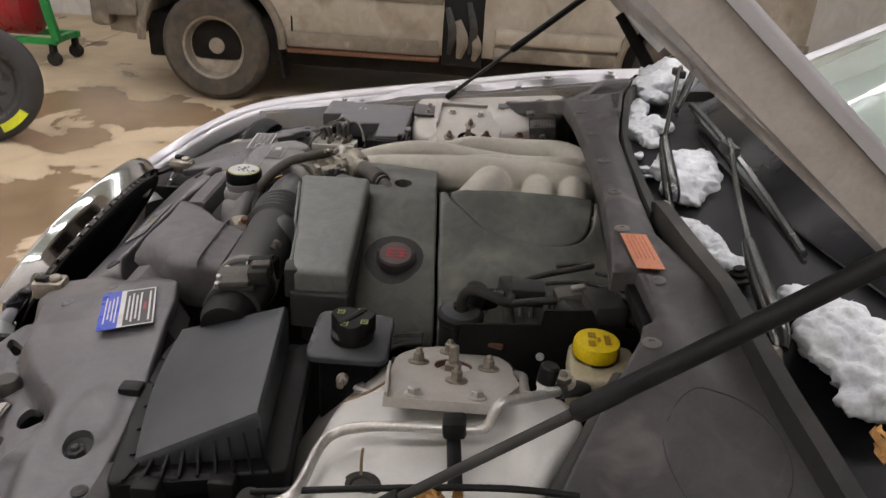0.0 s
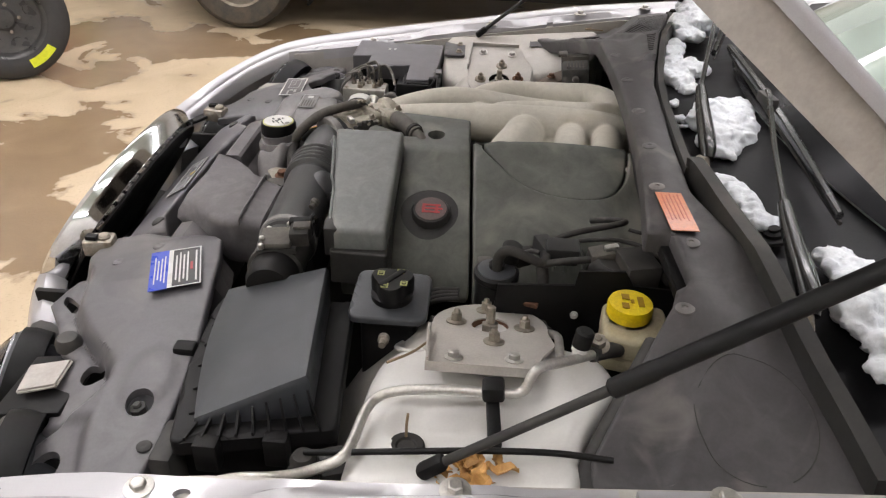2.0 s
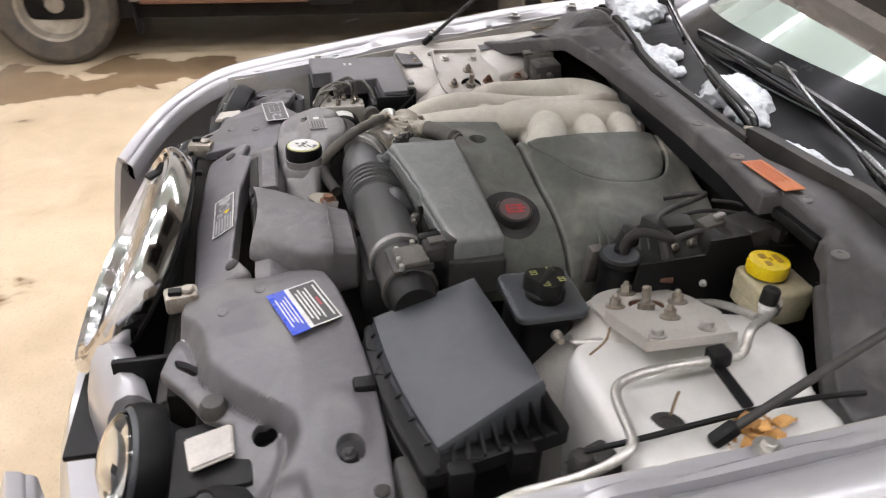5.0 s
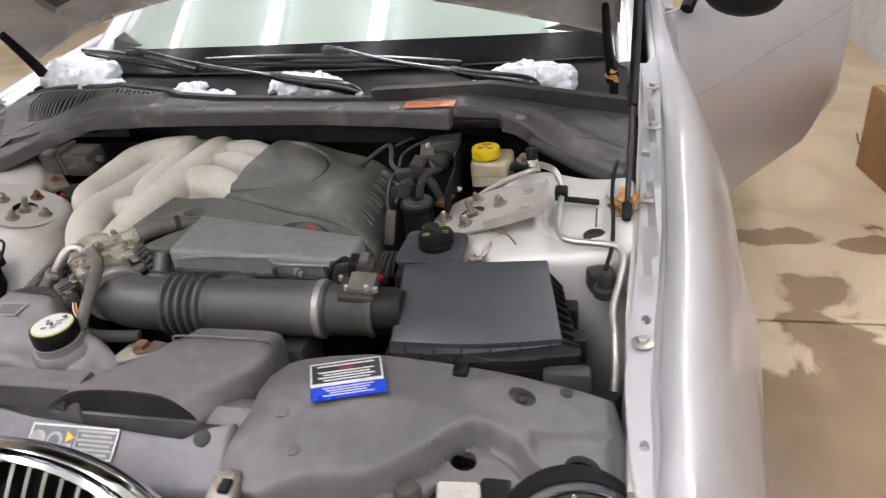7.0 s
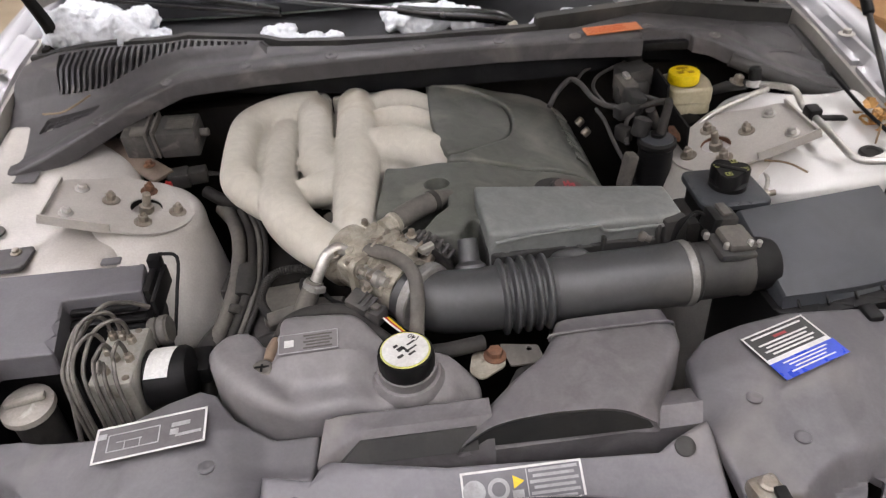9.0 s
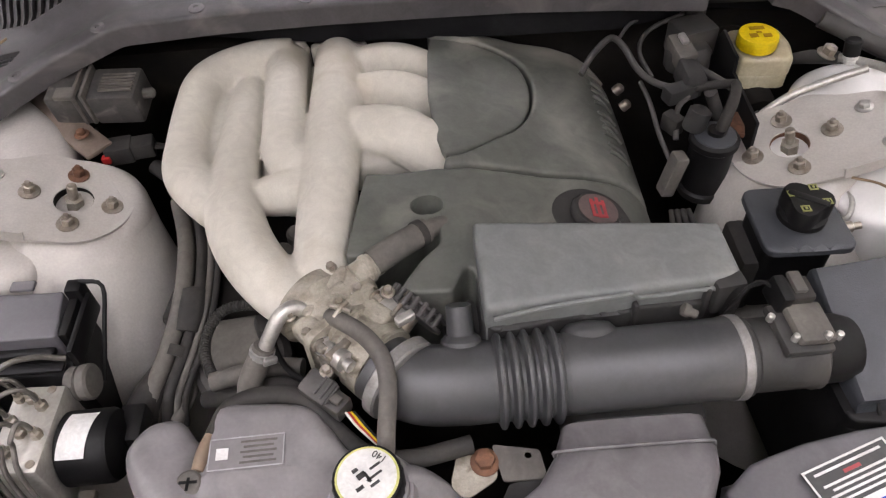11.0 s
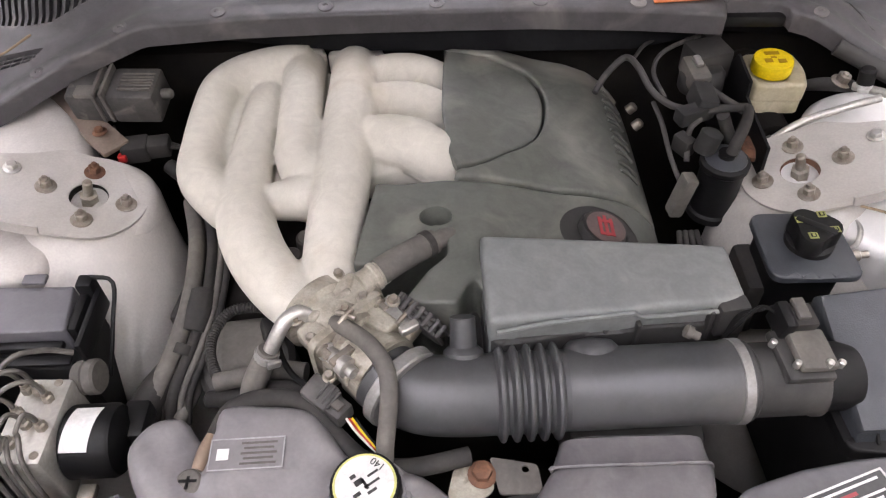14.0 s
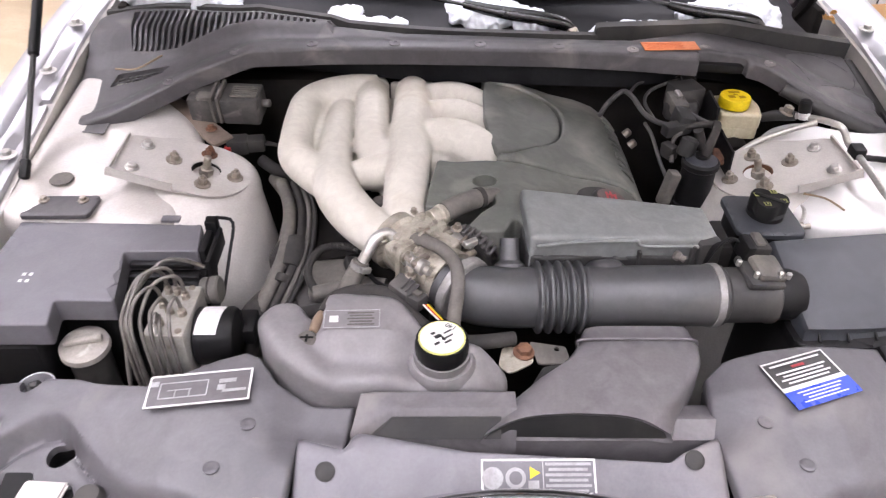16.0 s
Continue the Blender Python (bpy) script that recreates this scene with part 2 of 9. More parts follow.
    if bump:
        bp = N.new("ShaderNodeBump")
        bp.inputs["Strength"].default_value, bp.inputs["Distance"].default_value = bump, 0.0012
        L.new(small.outputs["Fac"], bp.inputs["Height"])
        L.new(bp.outputs["Normal"], bsdf.inputs["Normal"])
    return m


def glow_mat(name, colour, power):
    m = bpy.data.materials.new(name)
    m.use_nodes = True
    b = m.node_tree.nodes["Principled BSDF"]
    b.inputs["Base Color"].default_value = (0.8, 0.8, 0.8, 1)
    b.inputs["Emission Color"].default_value = (*colour, 1)
    b.inputs["Emission Strength"].default_value = power
    return m


def glass_mat(name, tint, rough=0.0, ior=1.5):
    m = bpy.data.materials.new(name)
    m.use_nodes = True
    b = m.node_tree.nodes["Principled BSDF"]
    b.inputs["Base Color"].default_value = (*tint, 1)
    b.inputs["Transmission Weight"].default_value = 1.0
    b.inputs["Roughness"].default_value = rough
    b.inputs["IOR"].default_value = ior
    return m


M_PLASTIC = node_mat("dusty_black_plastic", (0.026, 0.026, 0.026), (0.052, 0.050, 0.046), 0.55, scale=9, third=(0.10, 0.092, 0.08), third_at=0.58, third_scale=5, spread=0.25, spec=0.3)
M_PANEL = node_mat("dusty_grey_plastic", (0.125, 0.118, 0.122), (0.165, 0.155, 0.155), 0.50, scale=5, third=(0.235, 0.215, 0.195), third_at=0.57, third_scale=5, spread=0.22, spec=0.35, wear=0.26)
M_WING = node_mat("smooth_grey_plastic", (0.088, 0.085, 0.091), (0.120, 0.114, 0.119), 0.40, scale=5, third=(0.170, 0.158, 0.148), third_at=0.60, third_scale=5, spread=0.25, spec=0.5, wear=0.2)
M_COWL = node_mat("weathered_grey_plastic", (0.060, 0.057, 0.059), (0.088, 0.083, 0.084), 0.45, scale=6, third=(0.160, 0.147, 0.137), third_at=0.60, third_scale=9, spread=0.2, spec=0.38, wear=0.22)
M_COVER = node_mat("dusty_engine_cover", (0.096, 0.101, 0.088), (0.140, 0.144, 0.125), 0.50, scale=7, third=(0.262, 0.250, 0.214), third_at=0.48, third_scale=5, spread=0.24, spec=0.35, wear=0.2)
M_COIL = node_mat("dusty_coil_cover", (0.158, 0.168, 0.163), (0.215, 0.221, 0.211), 0.48, scale=8, third=(0.29, 0.285, 0.26), third_at=0.55, third_scale=8, spread=0.2, spec=0.4, wear=0.17)
M_LID = node_mat("clean_black_plastic", (0.041, 0.045, 0.051), (0.055, 0.058, 0.063), 0.40, scale=6, bump=0.25, fine=500, spec=0.4)
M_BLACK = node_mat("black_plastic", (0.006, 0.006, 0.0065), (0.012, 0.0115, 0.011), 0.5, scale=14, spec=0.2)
# near-black tone; the shade of the deep bay parts is put into it
M_DARK = node_mat("near_black_shade", (0.008, 0.0075, 0.007), (0.022, 0.019, 0.016), 0.8, scale=10, spec=0.12)
M_RUBBER = node_mat("dusty_rubber", (0.020, 0.0195, 0.019), (0.05, 0.046, 0.041), 0.72, scale=22, spec=0.25)
M_HOSE = node_mat("grey_dusty_hose", (0.085, 0.08, 0.073), (0.15, 0.138, 0.12), 0.7, scale=20, spec=0.3)
M_MANIFOLD = node_mat("dusty_cast_manifold", (0.53, 0.505, 0.435), (0.60, 0.575, 0.505), 0.72, scale=10, fine=420, bump=0.3, grain=0.07, third=(0.36, 0.315, 0.235), third_at=0.58, third_scale=6, spread=0.25, spec=0.25, wear=0.10)
M_ALLOY = node_mat("grimy_cast_alloy", (0.44, 0.41, 0.34), (0.27, 0.245, 0.195), 0.5, 0.25, scale=44, fine=320, bump=0.5, third=(0.085, 0.068, 0.045), third_at=0.54, third_scale=30, spread=0.15)
M_PRINT = node_mat("dulled_label_print", (0.40, 0.40, 0.40), (0.27, 0.265, 0.26), 0.45, scale=60, grain=0.1)
M_SILVER = node_mat("silver_car_paint", (0.47, 0.465, 0.485), (0.44, 0.435, 0.45), 0.42, 0.42, scale=5, fine=900, mix=0.8, grain=0.08, bump=0.03, rough_var=0.06, coat=0.8, wear=0.02)
M_BAY = node_mat("dirty_silver_paint", (0.49, 0.472, 0.437), (0.42, 0.395, 0.355), 0.46, 0.2, scale=7, fine=300, grain=0.12, bump=0.08, third=(0.34, 0.30, 0.245), third_at=0.60, third_scale=5, spread=0.25, wear=0.07)
M_APRON = node_mat("clean_silver_panel", (0.68, 0.67, 0.645), (0.62, 0.61, 0.585), 0.42, 0.15, scale=5, fine=300, grain=0.05, bump=0.03, third=(0.50, 0.47, 0.42), third_at=0.62, third_scale=8, spread=0.2, wear=0.05)
M_PIPE = node_mat("bare_aluminium_pipe", (0.62, 0.61, 0.58), (0.50, 0.48, 0.44), 0.36, 0.75, scale=30, grain=0.15)
M_CLAMP = node_mat("dull_zinc_band", (0.33, 0.325, 0.315), (0.24, 0.23, 0.215), 0.45, 0.4, scale=50)
M_STEEL = node_mat("dull_bolt_steel", (0.42, 0.39, 0.34), (0.27, 0.23, 0.18), 0.45, 0.7, scale=60)
M_RUST = node_mat("rusty_steel", (0.20, 0.095, 0.05), (0.12, 0.06, 0.038), 0.8, 0.2, scale=80, bump=0.4)
M_YELLOW = node_mat("yellow_plastic", (0.80, 0.60, 0.0), (0.70, 0.50, 0.005), 0.42, scale=30, grain=0.12)
M_AMBER = node_mat("clouded_reservoir_plastic", (0.52, 0.47, 0.33), (0.40, 0.35, 0.22), 0.4, scale=16)
M_ORANGE = node_mat("faded_orange_label", (0.74, 0.21, 0.06), (0.66, 0.22, 0.09), 0.34, scale=40, grain=0.1, coat=0.2)
M_WHITE = node_mat("white_label", (0.72, 0.72, 0.70), (0.58, 0.57, 0.54), 0.4, scale=30, grain=0.1)
M_INK = node_mat("black_ink", (0.02, 0.02, 0.02), (0.045, 0.044, 0.042), 0.4, scale=30)
M_BLUE = node_mat("blue_label", (0.015, 0.05, 0.52), (0.02, 0.06, 0.42), 0.3, scale=30, grain=0.08)
M_REDINK = node_mat("faded_red_print", (0.42, 0.04, 0.045), (0.28, 0.035, 0.04), 0.45, scale=50)
M_CHROME = node_mat("chrome", (0.78, 0.78, 0.79), (0.66, 0.66, 0.67), 0.1, 1.0, scale=12, grain=0.05, bump=0.0, rough_var=0.06, wear=0.05)
M_SNOW = node_mat("melting_snow", (0.80, 0.825, 0.85), (0.70, 0.73, 0.765), 0.6, scale=30, fine=220, grain=0.10, bump=0.6, wear=0.12)
M_LEAF = node_mat("dry_leaf", (0.66, 0.38, 0.12), (0.46, 0.23, 0.07), 0.6, scale=60, piece=0.3)
M_TWIG = node_mat("dry_straw", (0.30, 0.22, 0.13), (0.2, 0.14, 0.08), 0.8)
M_RED = node_mat("red_connector", (0.45, 0.02, 0.02), (0.3, 0.02, 0.02), 0.45)
M_BRACE = node_mat("grimy_brown_brace", (0.13, 0.095, 0.07), (0.19, 0.15, 0.12), 0.7, scale=24)
M_COPPER = node_mat("copper_tape", (0.25, 0.18, 0.12), (0.16, 0.12, 0.09), 0.6)
M_CONN = node_mat("dusty_connector_plastic", (0.040, 0.039, 0.038), (0.085, 0.079, 0.073), 0.6, scale=26, third=(0.2, 0.185, 0.165), third_at=0.6, third_scale=20, spread=0.2, spec=0.3)
M_CLEAR = glass_mat("headlamp_lens", (0.9, 0.92, 0.93))
M_GLASS = glass_mat("pale_windscreen_glass", (0.66, 0.77, 0.70), 0.0, 1.82)
# transmission below one mixes a diffuse pale green into the pane
M_GLASS.node_tree.nodes["Principled BSDF"].inputs["Transmission Weight"].default_value = 0.6
M_WIPER = node_mat("shiny_black_wiper", (0.007, 0.007, 0.0075), (0.014, 0.014, 0.014), 0.22, scale=20, spec=0.8)
M_FRIT = node_mat("black_glass_border", (0.006, 0.006, 0.007), (0.010, 0.010, 0.011), 0.22, scale=12, bump=0.0, spec=0.05)
M_GUTTER = node_mat("wet_black_plastic", (0.008, 0.008, 0.009), (0.015, 0.015, 0.016), 0.4, scale=12, spec=0.12)
M_CABIN = node_mat("dark_cabin_trim", (0.012, 0.012, 0.013), (0.022, 0.021, 0.02), 0.7)
M_LIME = node_mat("lime_yellow_sticker", (0.72, 0.78, 0.03), (0.62, 0.68, 0.03), 0.4)
DAMP = ((-1.75, -2.15, 0.50, 0.45), (-3.35, -2.2, 0.40, 0.85), (-1.05, -1.95, 0.45, 0.5), (-3.6, -1.2, 0.35, 0.5), (1.70, 0.08, 1.20, 1.12),
        (1.42, 1.52, 0.20, 0.10), (1.76, 1.46, 0.16, 0.07), (-2.6, 0.2, 0.5, 0.9), (0.2, -2.6, 0.6, 0.35))


def floor_material():
    """Tan-grey worn concrete with damp, glossy patches."""
    m = bpy.data.materials.new("stained_concrete")
    m.use_nodes = True
    nt = m.node_tree
    N, L = nt.nodes, nt.links
    b = N["Principled BSDF"]
    co = N.new("ShaderNodeTexCoord")

    def tex(sc, det, dist):
        t = N.new("ShaderNodeTexNoise")
        t.inputs["Scale"].default_value, t.inputs["Detail"].default_value, t.inputs["Distortion"].default_value = sc, det, dist
        L.new(co.outputs["Object"], t.inputs["Vector"])
        return t

    def rng(src, a, z, lo=0.0, hi=1.0):
        r = N.new("ShaderNodeMapRange")
        r.inputs["From Min"].default_value, r.inputs["From Max"].default_value = a, z
        r.inputs["To Min"].default_value, r.inputs["To Max"].default_value = lo, hi
        L.new(src, r.inputs["Value"])
        return r.outputs["Result"]

    def mixc(f, a, z):
        x = N.new("ShaderNodeMix")
        x.data_type = "RGBA"
        L.new(f, x.inputs["Factor"])
        for s, v in ((x.inputs["A"], a), (x.inputs["B"], z)):
            if isinstance(v, tuple):
                s.default_value = (*v, 1)
            else:
                L.new(v, s)
        return x.outputs["Result"]
    wet, mid, fine, spot = tex(0.95, 7, 0.5), tex(3.2, 8, 0.6), tex(90, 4, 0), tex(14, 3, 0)
    col = mixc(rng(mid.outputs["Fac"], 0.32, 0.68), (0.56, 0.455, 0.315), (0.43, 0.335, 0.215))
    col = mixc(rng(fine.outputs["Fac"], 0.55, 0.8), col, (0.37, 0.29, 0.19))
    col = mixc(rng(spot.outputs["Fac"], 0.74, 0.77), col, (0.13, 0.10, 0.07))
    # damp areas where meltwater has spread, ragged by the large noise
    ragged = rng(mid.outputs["Fac"], 0.25, 0.75, -0.55, 0.55)
    level = rng(wet.outputs["Fac"], 0.60, 0.75, -0.1, 0.6)
    for cx, cy, rx, ry in DAMP:
        off = N.new("ShaderNodeVectorMath")
        off.operation = "SUBTRACT"
        off.inputs[1].default_value = (cx, cy, 0)
        L.new(co.outputs["Object"], off.inputs[0])
        div = N.new("ShaderNodeVectorMath")
        div.operation = "DIVIDE"
        div.inputs[1].default_value = (rx, ry, 100)
        L.new(off.outputs[0], div.inputs[0])
        ln = N.new("ShaderNodeVectorMath")
        ln.operation = "LENGTH"
        L.new(div.outputs[0], ln.inputs[0])
        near = rng(ln.outputs["Value"], 0.0, 1.0, 0.8, 0.0)
        near.node.clamp = False
        add = N.new("ShaderNodeMath")
        L.new(near, add.inputs[0])
        L.new(ragged, add.inputs[1])
        top = N.new("ShaderNodeMath")
        top.operation = "MAXIMUM"
        L.new(add.outputs[0], top.inputs[0])
        L.new(level, top.inputs[1])
        level = top.outputs[0]
    damp = rng(level, 0.0, 0.10)
    col = mixc(damp, col, mixc(rng(mid.outputs["Fac"], 0.3, 0.7), (0.285, 0.20, 0.118), (0.215, 0.148, 0.085)))
    L.new(col, b.inputs["Base Color"])
    L.new(rng(damp, 0.0, 1.0, 0.62, 0.24), b.inputs["Roughness"])
    bp = N.new("ShaderNodeBump")
    bp.inputs["Strength"].default_value, bp.inputs["Distance"].default_value = 0.25, 0.003
    L.new(fine.outputs["Fac"], bp.inputs["Height"])
    L.new(bp.outputs["Normal"], b.inputs["Normal"])
    return m


M_FLOOR = floor_material()
M_WALL = node_mat("white_painted_wall", (0.76, 0.75, 0.72), (0.68, 0.665, 0.63), 0.65, scale=1.2, fine=120, grain=0.06, third=(0.55, 0.52, 0.46), third_at=0.66, third_scale=1.5)
M_CEIL = node_mat("pale_green_ceiling", (0.66, 0.74, 0.69), (0.60, 0.69, 0.64), 0.7, scale=1.0, fine=60, grain=0.05)
M_TUBE = glow_mat("fluorescent_tube", (1.0, 0.98, 0.93), 14.0)
M_FITTING = node_mat("white_enamel_fitting", (0.72, 0.73, 0.72), (0.62, 0.62, 0.6), 0.4, scale=8)
M_CARD = node_mat("brown_cardboard", (0.42, 0.235, 0.10), (0.36, 0.195, 0.08), 0.8, scale=10, fine=300, grain=0.12)
M_SUV = node_mat("mud_streaked_silver_paint", (0.42, 0.38, 0.32), (0.28, 0.24, 0.185), 0.55, 0.1, scale=2.2, fine=160, third=(0.15, 0.115, 0.075), third_at=0.52, third_scale=3.0, spread=0.2)
M_CLAD = node_mat("muddy_grey_cladding", (0.22, 0.19, 0.15), (0.12, 0.10, 0.075), 0.8, scale=5, third=(0.31, 0.26, 0.19), third_at=0.56, third_scale=6, spread=0.2)
M_TYRE = node_mat("muddy_tyre", (0.045, 0.042, 0.038), (0.11, 0.09, 0.065), 0.85, scale=12, bump=0.5)
M_RIM = node_mat("muddy_alloy_rim", (0.36, 0.32, 0.26), (0.22, 0.185, 0.14), 0.55, 0.3, scale=10)
M_SPARETYRE = node_mat("black_spare_tyre", (0.028, 0.028, 0.029), (0.045, 0.043, 0.041), 0.7, scale=14, bump=0.4)
M_STEELRIM = node_mat("black_steel_rim", (0.06, 0.06, 0.063), (0.10, 0.097, 0.093), 0.3, 0.5, scale=14)
M_GREEN = node_mat("green_enamel", (0.02, 0.33, 0.07), (0.015, 0.24, 0.05), 0.4, scale=14)
M_REDTANK = node_mat("red_enamel_tank", (0.36, 0.02, 0.025), (0.27, 0.018, 0.02), 0.3, scale=10)
# ---- the workshop ----
def build_room():
    x0, x1, y0, y1, h = ROOM
    # floor slabs with a saw joint
    joints = (y0 - 0.2, -3.4, 0.945, y1 + 0.2)
    fl = B()
    box(fl, ((x0 + x1) / 2, (y0 + y1) / 2, -0.11), (x1 - x0 + 0.4, y1 - y0 + 0.4, 0.16))
    ground = solo("floor", fl, M_DARK, "concrete workshop floor, tan, worn, with damp patches", "floor", kind="structure")
    for a, b in zip(joints, joints[1:]):
        s = B()
        box(s, ((x0 + x1) / 2, (a + b) / 2, -0.015), (x1 - x0 + 0.4, b - a - 0.012, 0.03), bev=0.004, seg=1)
        part("floor_slab", s, M_FLOOR, ground)
    walls = (("wall_east", (x1 + 0.1, (y0 + y1) / 2, h / 2), (0.2, y1 - y0 + 0.4, h)), ("wall_west", (x0 - 0.1, (y0 + y1) / 2, h / 2), (0.2, y1 - y0 + 0.4, h)),
             ("wall_north", ((x0 + x1) / 2, y1 + 0.1, h / 2), (x1 - x0, 0.2, h)), ("wall_south", ((x0 + x1) / 2, y0 - 0.1, h / 2), (x1 - x0, 0.2, h)))
    for name, c, s in walls:
        w = B()
        box(w, c, s)
        solo(name, w, M_WALL, "plain white painted workshop wall", "wall", kind="structure")
    ce = B()
    box(ce, ((x0 + x1) / 2, (y0 + y1) / 2, h + 0.1), (x1 - x0 + 0.4, y1 - y0 + 0.4, 0.2))
    solo("ceiling", ce, M_CEIL, "pale painted workshop ceiling", "ceiling", kind="structure")


def build_tube_fitting():
    t = thing("ceiling_light", (0, 0, 0), "white twin fluorescent tube fitting under the ceiling", "ceiling light", "ceiling lights")
    b = B()
    box(b, (0, 0, 0.06), (0.22, 2.44, 0.05), bev=0.008)
    part("housing", b, M_FITTING, t)
    for s in (-0.06, 0.06):
        b = B()
        cyl(b, (s, -1.18, 0.005), (s, 1.18, 0.005), 0.016, 12)
        part("tube", b, M_TUBE, t)
        for e in (-1.2, 1.2):
            b = B()
            box(b, (s, e, 0.012), (0.04, 0.03, 0.06), bev=0.004)
            part("socket", b, M_FITTING, t)
    return t


build_room()
fitting = build_tube_fitting()
first = True
# the added row at x 1.85 gets fittings too
for row_x in TUBE_ROWS:
    for row_y in (-2.9, -0.3, 2.3):
        if first:
            fitting.location, first = (row_x, row_y, 3.6), False
        else:
            copy_thing(fitting, pose(row_x, row_y, 3.6))


def build_cardboard_box():
    t = thing("cardboard_box", (2.17, 1.72, 0), "large brown cardboard box standing by the wall", "box")
    b = B()
    box(b, (2.17, 1.76, 0.19), (0.42, 1.0, 0.378), (0, 0, 8), bev=0.006)
    part("carton", b, M_CARD, t)
    for s in (-1, 1):
        b = B()
        box(b, (2.17 + s * 0.106 * math.cos(radians(8)), 1.76 + s * 0.106 * math.sin(radians(8)), 0.3825), (0.2, 0.99, 0.004), (0, 0, 8))
        part("flap", b, M_CARD, t)
    c = B()
    tube(c, [(2.0, 2.62, 0.004), (1.98, 2.45, 0.02), (2.06, 2.36, 0.25), (2.2, 2.6, 0.5), (2.38, 2.9, 0.52)], 0.004, 6)
    solo("cable", c, M_BLACK, "thin black cable hanging by the white wall", "cable")


def wheel_parts(t, c, axis, R, W, rim_r, m_tyre, m_rim, holes=5, dish=0.02, deep=True):
    """Tyre and rim about c; axis points to the outer face."""
    a = Vector(axis).normalized()
    base = Vector(c) - a * W / 2
    b = B()
    lathe(b, base, a, [(rim_r * 0.98, 0.012), (rim_r + 0.012, 0), (R - 0.045, 0.0), (R - 0.012, W * 0.12), (R, W * 0.25), (R, W * 0.75), (R - 0.012, W * 0.88), (R - 0.045, W),
                       (rim_r + 0.012, W), (rim_r * 0.98, W - 0.012), (rim_r * 0.96, W * 0.5)], 48)
    tyre = part("tyre", b, m_tyre, t)
    b = B()
    lathe(b, base + a * 0.01, a, [(rim_r * 0.9, 0), (rim_r, 0.0), (rim_r, W - 0.012), (rim_r * 0.93, W - 0.02), (rim_r * 0.86, W * 0.62), (rim_r * 0.5, W * 0.72 - dish), (rim_r * 0.3, W * 0.76 - dish), (rim_r * 0.24, W * 0.86 - dish), (0, W * 0.87 - dish)], 40)
    rim = part("rim", b, m_rim, t)
    q = turn_to(a)
    for k in range(holes):
        dk = B()
        ang = 2 * math.pi * k / holes + 0.3
        p = base + a * (W * 0.72 - dish) + q.to_3x3() @ Vector((math.cos(ang) * rim_r * 0.66, math.sin(ang) * rim_r * 0.66, 0))
        lathe(dk, p - a * 0.004, a, [(rim_r * 0.15, 0), (rim_r * 0.15, 0.018), (rim_r * 0.11, 0.012), (0, 0.006)], 14)
        part("vent_hole", dk, M_BLACK, rim if deep else t)
    for k in range(5):
        ang = 2 * math.pi * k / 5
        p = base + a * (W * 0.75 - dish) + q.to_3x3() @ Vector((math.cos(ang) * rim_r * 0.36, math.sin(ang) * rim_r * 0.36, 0))
        part("wheel_nut", lathe(B(), p, a, [(0.011, 0), (0.011, 0.016), (0.006, 0.02)], 6), M_STEEL, rim if deep else t)
    return tyre


def build_spare_wheel():
    t = thing("spare_wheel", (-2.59, -2.645, 0), "black steel spare wheel with a yellow sticker, standing on the floor", "wheel")
    ax = Vector((0.84, 0.52, 0.13)).normalized()
    c = Vector((-2.60, -2.72, 0.327))
    wheel_parts(t, c, ax, 0.328, 0.135, 0.213, M_SPARETYRE, M_STEELRIM, 8, 0.03)
    q = turn_to(ax)
    b = B()
    inner, outer = [], []
    for k in range(9):
        ang = radians(-72 + k * 4.2)
        for lst, r in ((inner, 0.236), (outer, 0.284)):
            lst.append(c + ax * 0.0692 + q.to_3x3() @ Vector((math.cos(ang) * r, math.sin(ang) * r, 0)))
    loft(b, [inner, outer, [p - ax * 0.002 for p in outer], [p - ax * 0.002 for p in inner], inner], closed=False, caps=False)
    part("sticker", b, M_LIME, t, "bright yellow warning sticker")


def build_compressor():
    cx, cy = -4.55, -3.72
    t = thing("air_compressor", (cx, cy, 0), "red air compressor tank on a green wheeled cart", "compressor")
    b = B()
    lathe(b, (cx, cy - 0.40, 0.42), (0, 1, 0), [(0, 0), (0.13, 0.015), (0.21, 0.06), (0.22, 0.12), (0.22, 0.6), (0.21, 0.66), (0.13, 0.705), (0, 0.72)], 32)
    part("tank", b, M_REDTANK, t)
    b = B()
    for dx in (-0.17, 0.17):
        box(b, (cx + dx, cy + 0.02, 0.19), (0.05, 0.95, 0.05), bev=0.006)
    for y in (-0.42, 0.45):
        box(b, (cx, cy + y, 0.19), (0.36, 0.05, 0.05), bev=0.006)
    box(b, (cx + 0.17, cy + 0.46, 0.40), (0.05, 0.06, 0.42), (10, 0, 0), bev=0.006)
    box(b, (cx, cy + 0.50, 0.60), (0.40, 0.05, 0.05), bev=0.006)
    part("cart_frame", b, M_GREEN, t)
    for dx in (-0.17, 0.17):
        for y in (-0.42, 0.45):
            b = B()
            box(b, (cx + dx, cy + y, 0.13), (0.05, 0.045, 0.1), bev=0.006)
            part("leg", b, M_BLACK, t)
            b = B()
            cyl(b, (cx - 0.025 + dx, cy + y, 0.056), (cx + 0.025 + dx, cy + y, 0.056), 0.055, 20, 0.008)
            part("castor", b, M_RUBBER, t)


